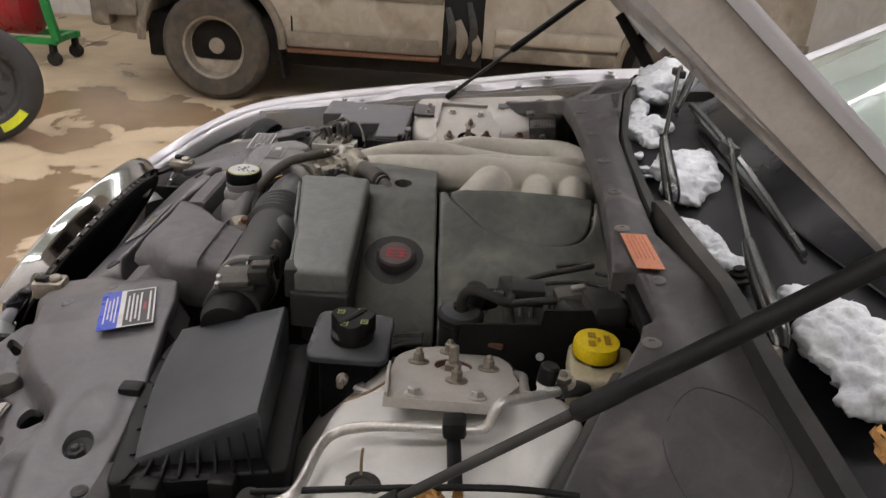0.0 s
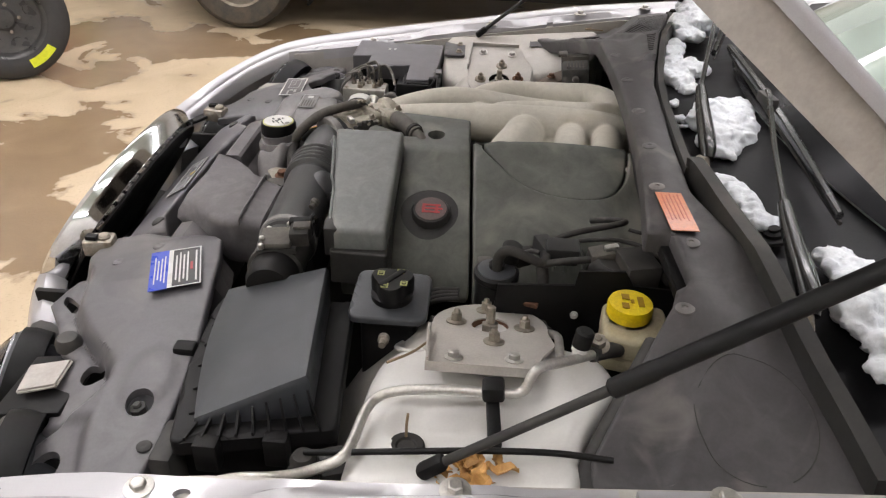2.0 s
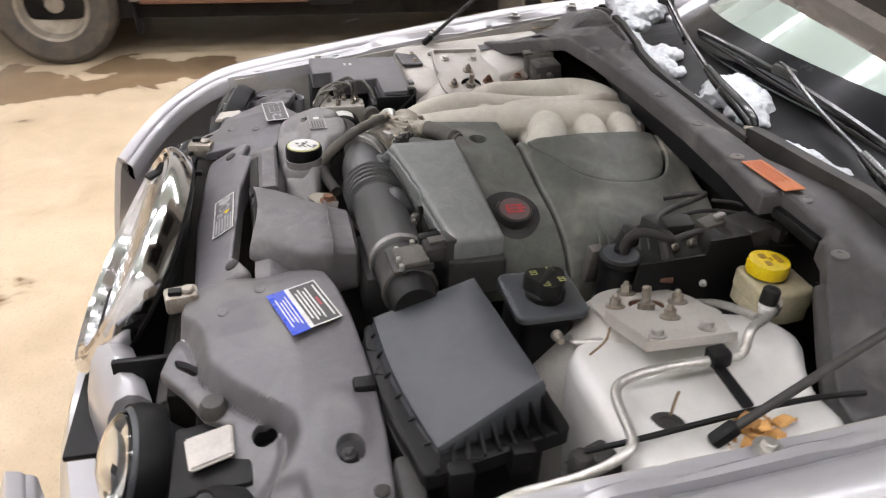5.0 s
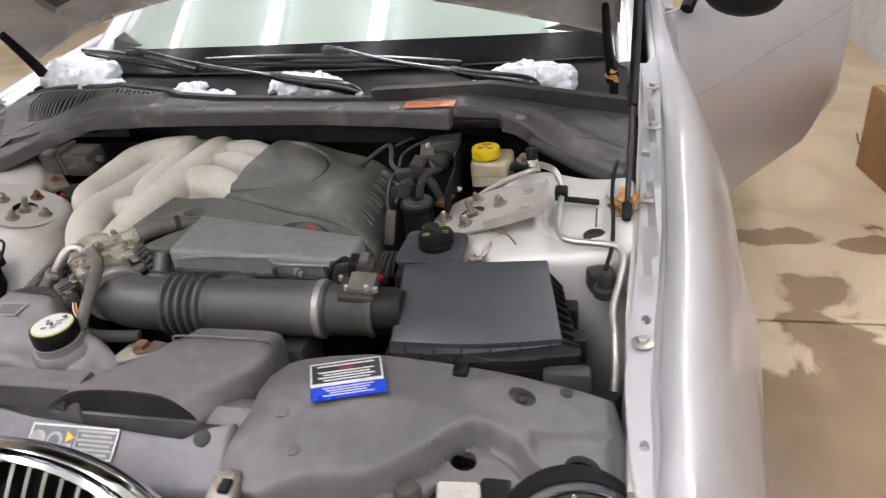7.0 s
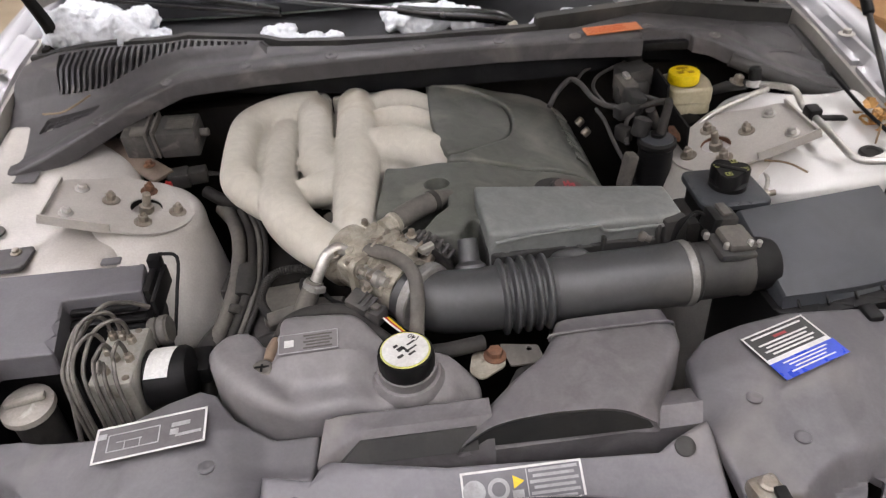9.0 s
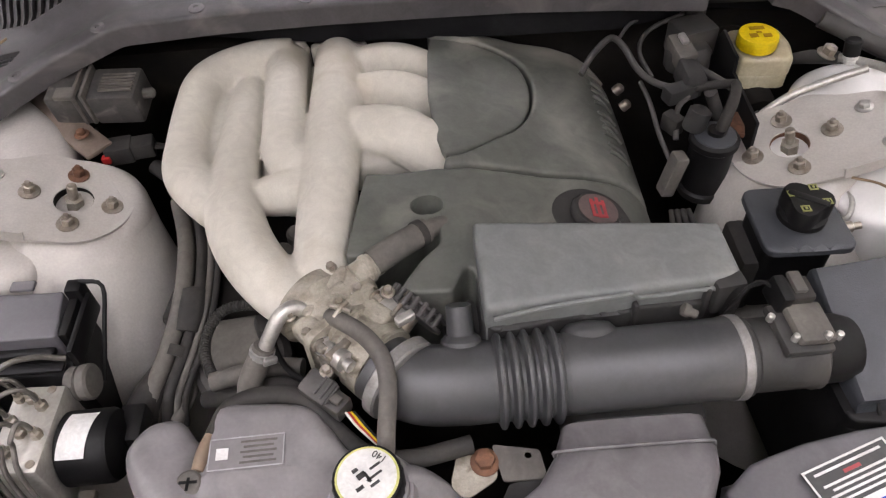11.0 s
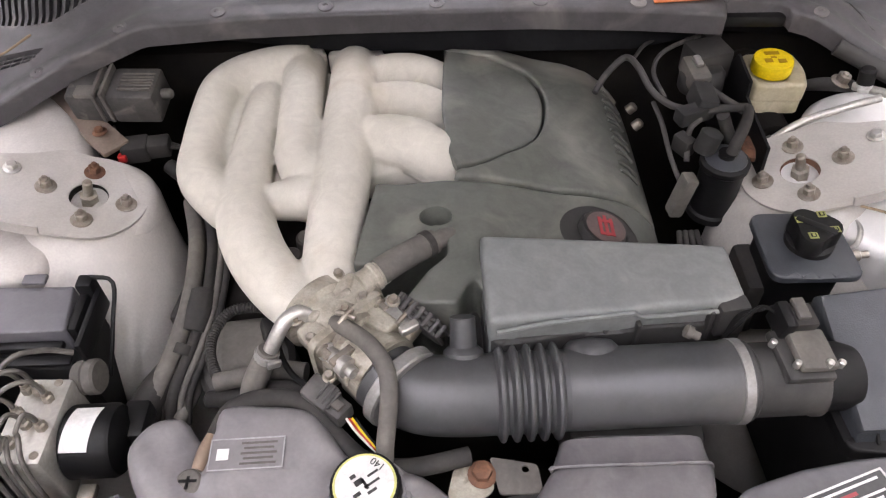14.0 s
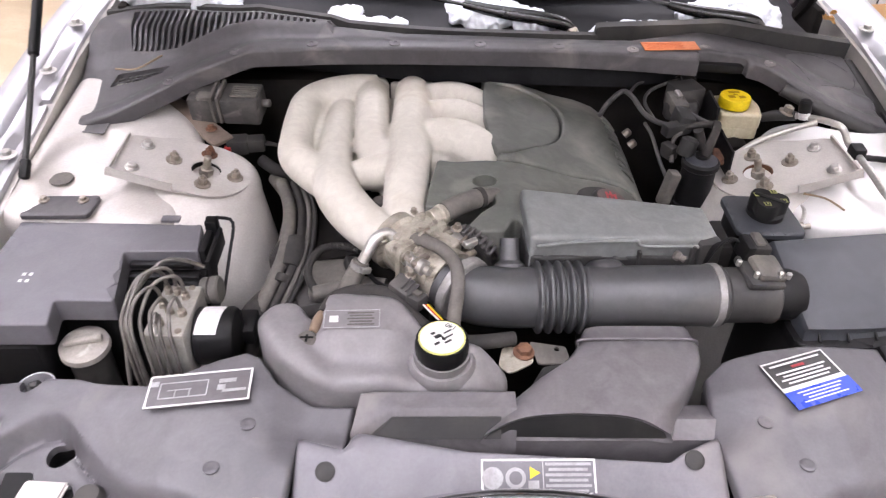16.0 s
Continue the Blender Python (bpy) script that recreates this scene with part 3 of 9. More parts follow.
def build_suv():
    """A muddy off-road wagon parked along the side of the workshop, its flank to the car."""
    sx = -3.72
    t = thing("suv", (sx - 0.9, 0.3, 0), "muddy silver off-road wagon with grey lower cladding, parked", "vehicle")
    # body section by section along y: (y, lower z, belt z, top z)
    W = 1.78

    def flank(y):
        return 0.02 * math.sin((y + 2.4) * 0.7)
    wheels = (-1.77, 1.46)

    def lower(y):
        z = 0.42
        for w in wheels:
            d = abs(y - w)
            if d < 0.47:
                z = max(z, 0.40 + math.sqrt(max(0.47 ** 2 - d * d, 0)))
        return z
    ys = [-2.52 + k * 0.06 for k in range(80)]
    rings = []
    for y in ys:
        hoodz = 1.02 if y < -1.25 else 1.02 + 0.62 * smoothstep(-1.25, -0.35, y)
        lo = lower(y)
        e = 0.10 * smoothstep(-2.25, -2.52, y) + 0.1 * smoothstep(2.0, 2.24, y)
        w = W / 2 - e
        roof_w = w if y < -1.25 else w - 0.22 * smoothstep(-1.25, -0.2, y)
        cx = sx - W / 2
        half = [(w - 0.02, lo), (w, min(lo + 0.06, 0.9)), (w + 0.012, max(0.72, lo + 0.07)), (w, max(0.98, lo + 0.08)), (w - 0.03, max(1.0, lo + 0.09)), (roof_w, hoodz - 0.02 if hoodz > 1.05 else 1.005), (roof_w - 0.07, hoodz + 0.015), (0.0, hoodz + 0.03)]
        rings.append([(cx + a, y, z) for a, z in half] + [(cx - a, y, z) for a, z in reversed(half[:-1])])
    b = B()
    loft(b, rings, closed=True)
    part("body", b, M_SUV, t)
    # cladding strips, sills and side mouldings on the visible flank
    for (a, z, hh, ln) in ((-2.46, 0.60, 0.1, 0.2), (-1.25, 0.47, 0.10, 1.02), (0.14, 0.46, 0.09, 0.82), (1.95, 0.58, 0.14, 0.25)):
        b = B()
        box(b, (sx + 0.012, a + ln / 2, z), (0.035, ln, hh), bev=0.01)
        part("cladding", b, M_CLAD, t)
    b = B()
    box(b, (sx + 0.012, -0.72, 0.78), (0.03, 1.02, 0.05), bev=0.01)
    part("side_moulding", b, M_CLAD, t)
    b = B()
    box(b, (sx + 0.018, 0.56, 0.575), (0.06, 0.84, 0.10), bev=0.02)
    part("side_moulding", b, M_SUV, t, "pale moulded lower door panel")
    b = B()
    box(b, (sx - 0.03, -0.74, 0.395), (0.09, 1.04, 0.035), (0, 0, 0), bev=0.01)
    part("rusty_sill", b, M_RUST, t, "rusted sill flange")
    # torn panel joint with crumpled liner hanging out
    part("torn_gap", box(B(), (sx + 0.006, -0.07, 0.66), (0.012, 0.27, 0.6), bev=0.004), M_BLACK, t)
    for k, (dy, z0, z1, r) in enumerate(((-0.09, 0.44, 0.74, 0.022), (-0.02, 0.42, 0.66, 0.03), (0.05, 0.45, 0.78, 0.02), (0.08, 0.41, 0.6, 0.024))):
        part("torn_liner", tube(B(), [(sx + 0.02, -0.07 + dy, z0), (sx + 0.05, -0.05 + dy, (z0 + z1) / 2), (sx + 0.015, -0.09 + dy, z1)], [r * 0.5, r, r * 0.6], 6, 4, 1.5), M_CLAD if k % 2 else M_PLASTIC, t)
    part("mud_flap", box(B(), (sx - 0.08, -1.31, 0.36), (0.16, 0.02, 0.34), (8, 0, 0), bev=0.004), M_BLACK, t)
    b = B()
    box(b, (sx - W / 2, -2.52, 0.60), (W + 0.05, 0.14, 0.26), bev=0.04)
    part("bumper", b, M_CLAD, t)
    b = B()
    box(b, (sx - W / 2, -0.1, 0.42), (W - 0.16, 4.3, 0.3), bev=0.02)
    part("underbody", b, M_DARK, t)
    for y in (-0.62, 0.62):
        b = B()
        box(b, (sx - 0.085, y - 0.02, 1.33), (0.02, 0.92, 0.38), (0, -20, 0), bev=0.008)
        part("window", b, M_BLACK, t)
    for y in wheels:
        for side in (1, -1):
            w = part("wheel", box(B(), (sx - W / 2 + side * (W / 2 - 0.16), y, 0.385), (0.05, 0.1, 0.1), bev=0.01), M_DARK, t)
            wheel_parts(w, (sx - W / 2 + side * (W / 2 - 0.115), y, 0.368), (side, 0, 0), 0.368, 0.23, 0.212, M_TYRE, M_RIM, 5, 0.05, False)
        for side in (1, -1):
            b = B()
            arc = [(sx - W / 2 + side * (W / 2 + 0.008), y + 0.485 * math.cos(radians(a)), 0.40 + 0.485 * math.sin(radians(a))) for a in range(0, 181, 12)]
            tube(b, arc, 0.03, 8, 2)
            part("wheel_arch", b, M_CLAD, t)
    for y in (-1.22, 1.0):
        b = B()
        box(b, (sx + 0.003, y, 0.8), (0.008, 0.012, 0.62))
        part("door_gap", b, M_BLACK, t)


build_cardboard_box()
build_spare_wheel()
build_compressor()
build_suv()
# ---- the car: body round the engine bay ----
RAIL_X = ((-0.75, 0.80), (-0.655, 0.808), (-0.56, 0.795), (-0.44, 0.789), (-0.14, 0.815), (0.39, 0.838), (1.1, 0.84))


def rail_z(y):
    return lerp_line(((-0.9, 0.775), (-0.65, 0.826), (-0.37, 0.871), (-0.05, 0.917), (0.14, 0.948), (0.45, 0.99), (1.1, 1.03)), y)


def rail_x(y):
    return lerp_line(RAIL_X, y)


car = thing("car", (0, 1.4, 0), "silver saloon car with its bonnet raised and a front door open", "car")


def mirror(bm):
    bmesh.ops.scale(bm, vec=(-1, 1, 1), verts=bm.verts)
    bmesh.ops.reverse_faces(bm, faces=bm.faces)
    return bm


def build_fender(side):
    """Front wing skin, swept along its inner lip from the scuttle to the nose."""
    lip = [(0.865, 1.1), (0.863, 0.7), (0.861, 0.29), (0.857, 0.1), (0.850, -0.086), (0.842, -0.22), (0.831, -0.35), (0.823, -0.45), (0.82, -0.56), (0.805, -0.65), (0.765, -0.73), (0.70, -0.79), (0.60, -0.835), (0.50, -0.865)]
    zs = {-0.56: 0.838, -0.65: 0.815, -0.73: 0.782, -0.79: 0.752, -0.835: 0.728, -0.865: 0.712}
    path = spline([(x, y, zs.get(y, rail_z(y))) for x, y in lip], 4)
    rings = []
    for i, p in enumerate(path):
        d = path[min(i + 1, len(path) - 1)] - path[max(i - 1, 0)]
        nrm = Vector((-d.y, d.x, 0)).normalized()
        k = 1 - 0.55 * smoothstep(-0.5, -0.85, p.y)
        k *= 1 - 0.38 * smoothstep(0.40, 0.95, p.y)
        out = [(0.0, -0.03), (0.0, 0.004), (0.005, 0.012), (0.020, 0.020), (0.044 * k + 0.003, 0.016), (0.068 * k + 0.002, -0.008), (0.094 * k, -0.055), (0.124 * k, -0.115), (0.153 * k, -0.185), (0.176 * k, -0.27)]
        prof = [p + nrm * a + Vector((0, 0, b)) for a, b in out]
        for a, b in ((0.172 * k, 0.46), (0.15 * k, 0.30)):
            q = p + nrm * a
            q.z = min(b, prof[-1].z - 0.01)
            prof.append(q)
        if abs(p.y) < 0.36:
            cut = 0.33 + math.sqrt(0.36 ** 2 - p.y ** 2)
            for j, q in enumerate(prof):
                q.z = max(q.z, cut + 0.0005 * (12 - j))
        back = [q - nrm * 0.012 + Vector((0, 0, 0.003 if j > 9 else -0.012)) for j, q in enumerate(prof)]
        rings.append(prof + back[::-1])
    bm = loft(B(), rings, closed=True)
    if side < 0:
        mirror(bm)
    part("fender", bm, M_SILVER, car)
    # inner rail: a stepped flange with bolts and punched holes
    bm = B()
    ol = [(rail_x(y) - 0.010, y) for y in np.arange(-0.62, 0.63, 0.05)]
    ol_b = [(rail_x(y) + 0.026, y) for y in np.arange(0.58, -0.63, -0.05)]
    holes = [ring(0.812, -0.318, 0.0065, 0.010), corners([(0.816, 0.128), (0.832, 0.128), (0.832, 0.146), (0.816, 0.146)], 0.002, 2), ring(0.803, -0.54, 0.006, 0.009, 12)]

    def top(x, y):
        d = x - rail_x(y) - 0.016
        step = 0.014 * smoothstep(-0.012, -0.002, d) - 0.01 * smoothstep(0.012, 0.02, d)
        wob = 0.006 * smoothstep(-0.25, -0.2, y) * (1 - smoothstep(0.0, 0.05, y))
        return rail_z(y) - 0.004 + step * smoothstep(-0.3, -0.2, y) + wob
    sheet(bm, ol + ol_b, holes, top, 0.012, 0.03)
    if side < 0:
        mirror(bm)
    rail = part("fender_rail", bm, M_SILVER, car)
    for x, y in ((0.805, -0.368), (0.824, -0.03), (0.842, 0.22), (0.848, 0.4)):
        bm = bolt(B(), (x, y, rail_z(y) + (0.010 if y > -0.1 else -0.002)), (0, 0, 1), 0.0085, 0.007, 0, 1.9)
        if side < 0:
            mirror(bm)
        part("rail_bolt", bm, M_PIPE, rail)
    bm = B()
    loft(bm, [[(rail_x(y) - 0.018, y, rail_z(y) - 0.01), (rail_x(y) + 0.01, y, rail_z(y) - 0.012), (rail_x(y) + 0.01, y, 0.3), (rail_x(y) - 0.018, y, 0.3)] for y in (-0.6, -0.3, 0.0, 0.3, 0.6)])
    if side < 0:
        mirror(bm)
    part("inner_wing", bm, M_BAY, car)


def apron_z(x, y):
    ax = abs(x)
    z = 0.884 + 0.10 * (y + 0.05) + 0.13 * (ax - 0.62)
    d = math.hypot(ax - 0.70, (y + 0.01) / 1.3)
    z -= 0.010 * smoothstep(0.085, 0.06, d)
    return z


def build_tower(side):
    """Strut tower and the painted apron panel between it and the rail."""
    ol = [(0.808, -0.156), (0.62, -0.153), (0.56, -0.143), (0.53, -0.11)]
    rad = 0.080 if side > 0 else 0.092
    ol += [(0.5 + rad * math.cos(radians(a)), rad * math.sin(radians(a))) for a in range(-75, -290, -15)]
    ol += [(0.56, 0.15), (0.63, 0.165), (0.69, 0.125), (0.74, 0.102), (0.808, 0.10)] if side > 0 else [(0.545, 0.15), (0.60, 0.205), (0.665, 0.255), (0.72, 0.275), (0.808, 0.275)]
    ol = ol[::-1]
    bm = B()
    hole = [ring(0.735, -0.089, 0.017)] if side > 0 else []
    sheet(bm, corners(ol, 0.03), hole, apron_z, 0.014, 0.004, round_=0.022, floor=0.52, close=False)
    if side < 0:
        mirror(bm)
    tower = part("strut_tower", bm, M_APRON if side > 0 else M_BAY, car)
    bm = B()
    lathe(bm, (0.5, 0.0, 0.5), (0, 0, 1), [(0.150, 0.0), (0.143, 0.14), (0.122, 0.26), (0.100, 0.335), (0.090, 0.362), (0.078, 0.376), (0.031, 0.377), (0.030, 0.33), (0.0, 0.328)], 48)
    for v in bm.verts:
        k = (0.879 - v.co.z) / 0.379
        v.co.y = v.co.y * (1 + 0.25 * k) - 0.10 * k - 0.03 * smoothstep(0.0, 0.3, k)
        v.co.z += 0.25 * (v.co.x - 0.5) * smoothstep(0.5, 0.05, k)
    if side < 0:
        mirror(bm)
    part("tower_dome", bm, M_BAY, tower)
    if side > 0:
        bm = B()
        lathe(bm, (0.735, -0.089, apron_z(0.735, -0.089) - 0.004), (0, 0, 1), [(0.0215, 0), (0.0215, 0.004), (0.019, 0.0065), (0.012, 0.0065), (0.010, 0.004), (0.0, 0.0035)], 28)
        part("grommet", bm, M_RUBBER, tower, "dark round rubber grommet")


for sd in (1, -1):
    build_fender(sd)
    build_tower(sd)


def build_strut_mount(side):
    """Top plate of a suspension strut with its centre stud and ring of nuts, leaning inwards."""
    t = thing("strut_mount", (0.5 * side, 0, 0.87), "dusty silver suspension top plate with ring of nuts and centre stud", "suspension mount", "strut mounts")
    zt = 0.884
    lean = Matrix.Translation((0.5, 0, zt)) @ pose(0, 0, 0, 0, -16, 0) @ Matrix.Translation((-0.5, 0, -zt))

    def put(name, bm, mat, label=""):
        bmesh.ops.transform(bm, matrix=lean, verts=bm.verts)
        if side < 0:
            mirror(bm)
        return part(name, bm, mat, t, label)
    ol = [(0.5 + 0.080 * math.cos(radians(a)), 0.08 * math.sin(radians(a))) for a in range(80, 281, 14)]
    ol += [(0.56, -0.083), (0.625, -0.078), (0.648, -0.074), (0.648, 0.048), (0.636, 0.056), (0.595, 0.066), (0.555, 0.086)]

    def top(x, y):
        return zt
    def lip(pts, h):
        bm = B()
        rings = []
        for x, y in pts:
            rings.append([(x, y, zt - 0.003), (x, y, zt + h), (x + 0.0035, y, zt + h), (x + 0.0035, y, zt - 0.003)] if len(pts) == 2 and pts[0][0] == pts[1][0] else [(x, y, zt - 0.003), (x, y, zt + h), (x, y + 0.0035, zt + h), (x, y + 0.0035, zt - 0.003)])
        return loft(bm, rings)
    put("end_lip", lip([(0.646, -0.078), (0.646, 0.048)], 0.009), M_BAY)
    put("side_lip", lip([(0.54, -0.0830), (0.57, -0.0825), (0.648, -0.0775)], 0.014), M_BAY)

    put("plate", sheet(B(), corners(ol[::-1], 0.010), [ring(0.5, 0.0, 0.026, n=28)], top, 0.010, 0.004), M_BAY)
    put("centre_cup", lathe(B(), (0.5, 0, zt - 0.040), (0, 0, 1), [(0.0275, 0), (0.0275, 0.038), (0.0250, 0.038), (0.0245, 0.004), (0, 0.004)], 28), M_RUST if side > 0 else M_DARK)
    put("centre_stud", bolt(B(), (0.5, 0, zt - 0.022), (0, 0, 1), 0.0125, 0.022, 0.026, 1.4), M_STEEL, "steel centre stud with nut")
    for i, (x, y) in enumerate(((0.448, -0.006), (0.496, -0.047), (0.558, 0.005), (0.505, 0.047))):
        put("nut", bolt(B(), (x, y, zt + 0.0005), (0, 0, 1), 0.0082, 0.010, 0.007, 1.75), M_RUST if (i == 3 and side < 0) else M_STEEL)
    for x, y in ((0.615, -0.045), (0.610, 0.03)):
        put("bolt", bolt(B(), (x, y, zt + 0.0005), (0, 0, 1), 0.008, 0.006, 0, 1.5), M_PIPE)


build_strut_mount(1)
build_strut_mount(-1)

# ---- bay sides, firewall and depths below the engine, their shade in the colour ----
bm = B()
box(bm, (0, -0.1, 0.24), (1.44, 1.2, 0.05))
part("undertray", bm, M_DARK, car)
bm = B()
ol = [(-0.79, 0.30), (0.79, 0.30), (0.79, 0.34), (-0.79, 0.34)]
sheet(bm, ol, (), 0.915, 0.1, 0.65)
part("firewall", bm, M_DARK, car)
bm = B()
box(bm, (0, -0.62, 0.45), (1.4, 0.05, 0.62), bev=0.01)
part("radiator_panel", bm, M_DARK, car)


# ---- cowl: grey ledge, vents, black gutter, windscreen ----
def ledge_z(x, y):
    ax = abs(x)
    return 1.007 + 0.16 * (y - 0.25) - 0.255 * max(0.0, ax - 0.45) + 0.05 * max(0.0, ax - 0.68)


FRONT = [(-0.80, 0.085), (-0.70, 0.115), (-0.63, 0.15), (-0.548, 0.195), (-0.44, 0.226), (-0.30, 0.236), (-0.146, 0.238), (0.0, 0.236), (0.15, 0.232), (0.30, 0.22), (0.42, 0.205)]
FRONT2 = [(0.535, 0.228), (0.56, 0.221), (0.60, 0.197), (0.67, 0.157), (0.76, 0.110), (0.79, 0.110)]
BACK = [(0.805, 0.375), (0.70, 0.362), (0.48, 0.328), (0.307, 0.288), (0.15, 0.292), (0.03, 0.30), (-0.15, 0.308), (-0.30, 0.335), (-0.45, 0.365), (-0.62, 0.415), (-0.74, 0.445), (-0.81, 0.44), (-0.82, 0.2)]


def build_cowl():
    t = thing("cowl_panel", (0, 0.27, 0.95), "weathered grey plastic scuttle panel along the windscreen base", "scuttle panel")
    bm = B()
    notch = [(0.425, 0.207), (0.432, 0.236), (0.52, 0.245), (0.532, 0.238)]
    mesh_hole = corners([(-0.735, 0.222), (-0.63, 0.232), (-0.615, 0.255), (-0.728, 0.268)], 0.005, 2)
    slots = []
    low = ((-0.715, 0.325), (-0.66, 0.305), (-0.61, 0.295), (-0.565, 0.318), (-0.51, 0.338), (-0.43, 0.333), (-0.33, 0.322))
    high = ((-0.73, 0.428), (-0.62, 0.405), (-0.51, 0.374), (-0.43, 0.352), (-0.33, 0.331))
    slots.append(list(low + high[::-1]))

    def top(x, y):
        z = ledge_z(x, y)
        f = lerp_line(FRONT + FRONT2, x)
        z += 0.008 * smoothstep(f + 0.05, f + 0.03, y)
        if x < -0.3:
            b = lerp_line(low, x)
            z += 0.012 * smoothstep(b - 0.030, b - 0.008, y) + (0.004 + 0.026 * smoothstep(-0.46, -0.72, x)) * smoothstep(b + 0.004, b + 0.046, y) * smoothstep(-0.30, -0.36, x)
        if x > 0.5:
            z += 0.014 * math.exp(-((x - 0.60) ** 2 / 0.004 + (y - 0.25) ** 2 / 0.003))
            fold = 0.266 + -0.069 * min(1.1, max(-0.1, (x - 0.611) / 0.159))
            z += 0.007 * smoothstep(0.56, 0.62, x) * (smoothstep(fold - 0.007, fold + 0.001, y) - smoothstep(fold + 0.012, fold + 0.040, y))
        return z
    sheet(bm, FRONT + notch + FRONT2 + BACK, [mesh_hole] + slots, top, 0.013, 0.028, round_=0.006)
    part("ledge", bm, M_COWL, t)
    # mesh in the small side vent
    bm = B()
    for k in range(7):
        a, b = (-0.735 + k * 0.019, 0.215), (-0.722 + k * 0.017, 0.275)
        cyl(bm, (*a, ledge_z(*a) - 0.008), (*b, ledge_z(*b) - 0.008), 0.0016, 6)
    for k in range(3):
        a, b = (-0.74, 0.235 + k * 0.012), (-0.61, 0.238 + k * 0.007)
        cyl(bm, (*a, ledge_z(*a) - 0.008), (*b, ledge_z(*b) - 0.008), 0.0016, 6)
    part("vent_mesh", bm, M_COWL, t)
    # black sheet below the slots, standing in for shade between the fins
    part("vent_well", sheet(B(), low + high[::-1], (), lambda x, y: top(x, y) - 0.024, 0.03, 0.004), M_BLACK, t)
    for k in range(29):
        x = -0.712 + k * 0.0133
        y0, y1 = lerp_line(low, x), lerp_line(high, x)
        w = 0.0026
        rings = []
        for f in np.linspace(0, 1, 8):
            y = y0 - 0.003 + (y1 - y0 + 0.007) * f
            z = top(x, y)
            rings.append([(x - w, y, z), (x + w, y, z), (x + w, y, z - 0.012), (x - w, y, z - 0.012)])
        bm = loft(B(), rings)
        part("vent_fin", bm, M_COWL, t)
    for x in (-0.60, -0.475, -0.33, -0.167, 0.0, 0.155, 0.30, 0.45, 0.575):
        y = lerp_line(FRONT + FRONT2, x) + 0.018
        if x == 0.45:
            y += 0.03
        bm = B()
        z = top(x, y)
        lathe(bm, (x, y, z - 0.001), (0, -0.1, 1), [(0.012, 0), (0.0118, 0.002), (0.008, 0.0036), (0.004, 0.0036), (0.003, 0.0022), (0, 0.002)], 20)
        part("clip", bm, M_PANEL, t)
    bm = B()
    box(bm, (0.478, 0.238, 0.978), (0.098, 0.022, 0.018), (0, 5, 4), bev=0.004)
    part("notch_cover", bm, M_BLACK, t)
    pts = [(0.712 + 0.076 * math.cos(a), 0.286 + 0.062 * math.sin(a)) for a in np.linspace(0.35, 6.2, 56)]
    part("moulded_line", tube(B(), [(x, y, top(x, y) + 0.0002) for x, y in pts if x < 0.795], 0.0007, 5, 1), M_PLASTIC, t)
    # rolled dark lower edge over the wing apron
    pts = [(x, y - 0.001, ledge_z(x, y) - 0.009) for x, y in ((0.60, 0.198), (0.67, 0.159), (0.715, 0.134), (0.76, 0.112), (0.79, 0.110), (0.803, 0.125), (0.807, 0.20), (0.806, 0.36))]
    part("rolled_edge", tube(B(), pts, 0.0135, 12, 6), M_PLASTIC, t)
    # raised lip that seals against the bonnet
    bm = B()
    pts = [(0.235, 0.297), (0.26, 0.305), (0.40, 0.318), (0.55, 0.336), (0.66, 0.350), (0.735, 0.363), (0.806, 0.374)]
    rings = []
    for x, y in curve2(pts, 5, closed=False):
        z = 1.035 - 0.20 * max(0, x - 0.5)
        rings.append([(x, y, z - 0.05), (x, y - 0.006, z), (x + 0.001, y + 0.012, z + 0.003), (x + 0.002, y + 0.035, z - 0.05)])
    loft(bm, rings)
    part("seal_lip", bm, M_PLASTIC, t)
    bm = B()
    pts = [(-0.80, 0.45), (-0.62, 0.42), (-0.45, 0.37), (-0.30, 0.338), (-0.1, 0.308), (0.1, 0.297), (0.24, 0.292)]
    rings = []
    for x, y in curve2(pts, 5, closed=False):
        z = max(ledge_z(x, y) + 0.006, top(x, y) + 0.002)
        rings.append([(x, y - 0.002, z - 0.03), (x, y, z), (x, y + 0.012, z + 0.002), (x, y + 0.02, z - 0.04)])
    loft(bm, rings)
    part("rear_seal", bm, M_PLASTIC, t)
    return t


build_cowl()


def glass_base(x):
    return 0.455 + 0.26 * (x / 0.75) ** 2


def glass_pt(x, v, off=0.0):
    """A point on the windscreen: v metres up its slope."""
    sl = radians(29)
    y = glass_base(x) + v * math.cos(sl)
    z = 1.038 - 0.06 * (x / 0.75) ** 2 + v * math.sin(sl)
    return Vector((x * (1 - 0.10 * v), y - off * math.sin(sl), z + off * math.cos(sl)))


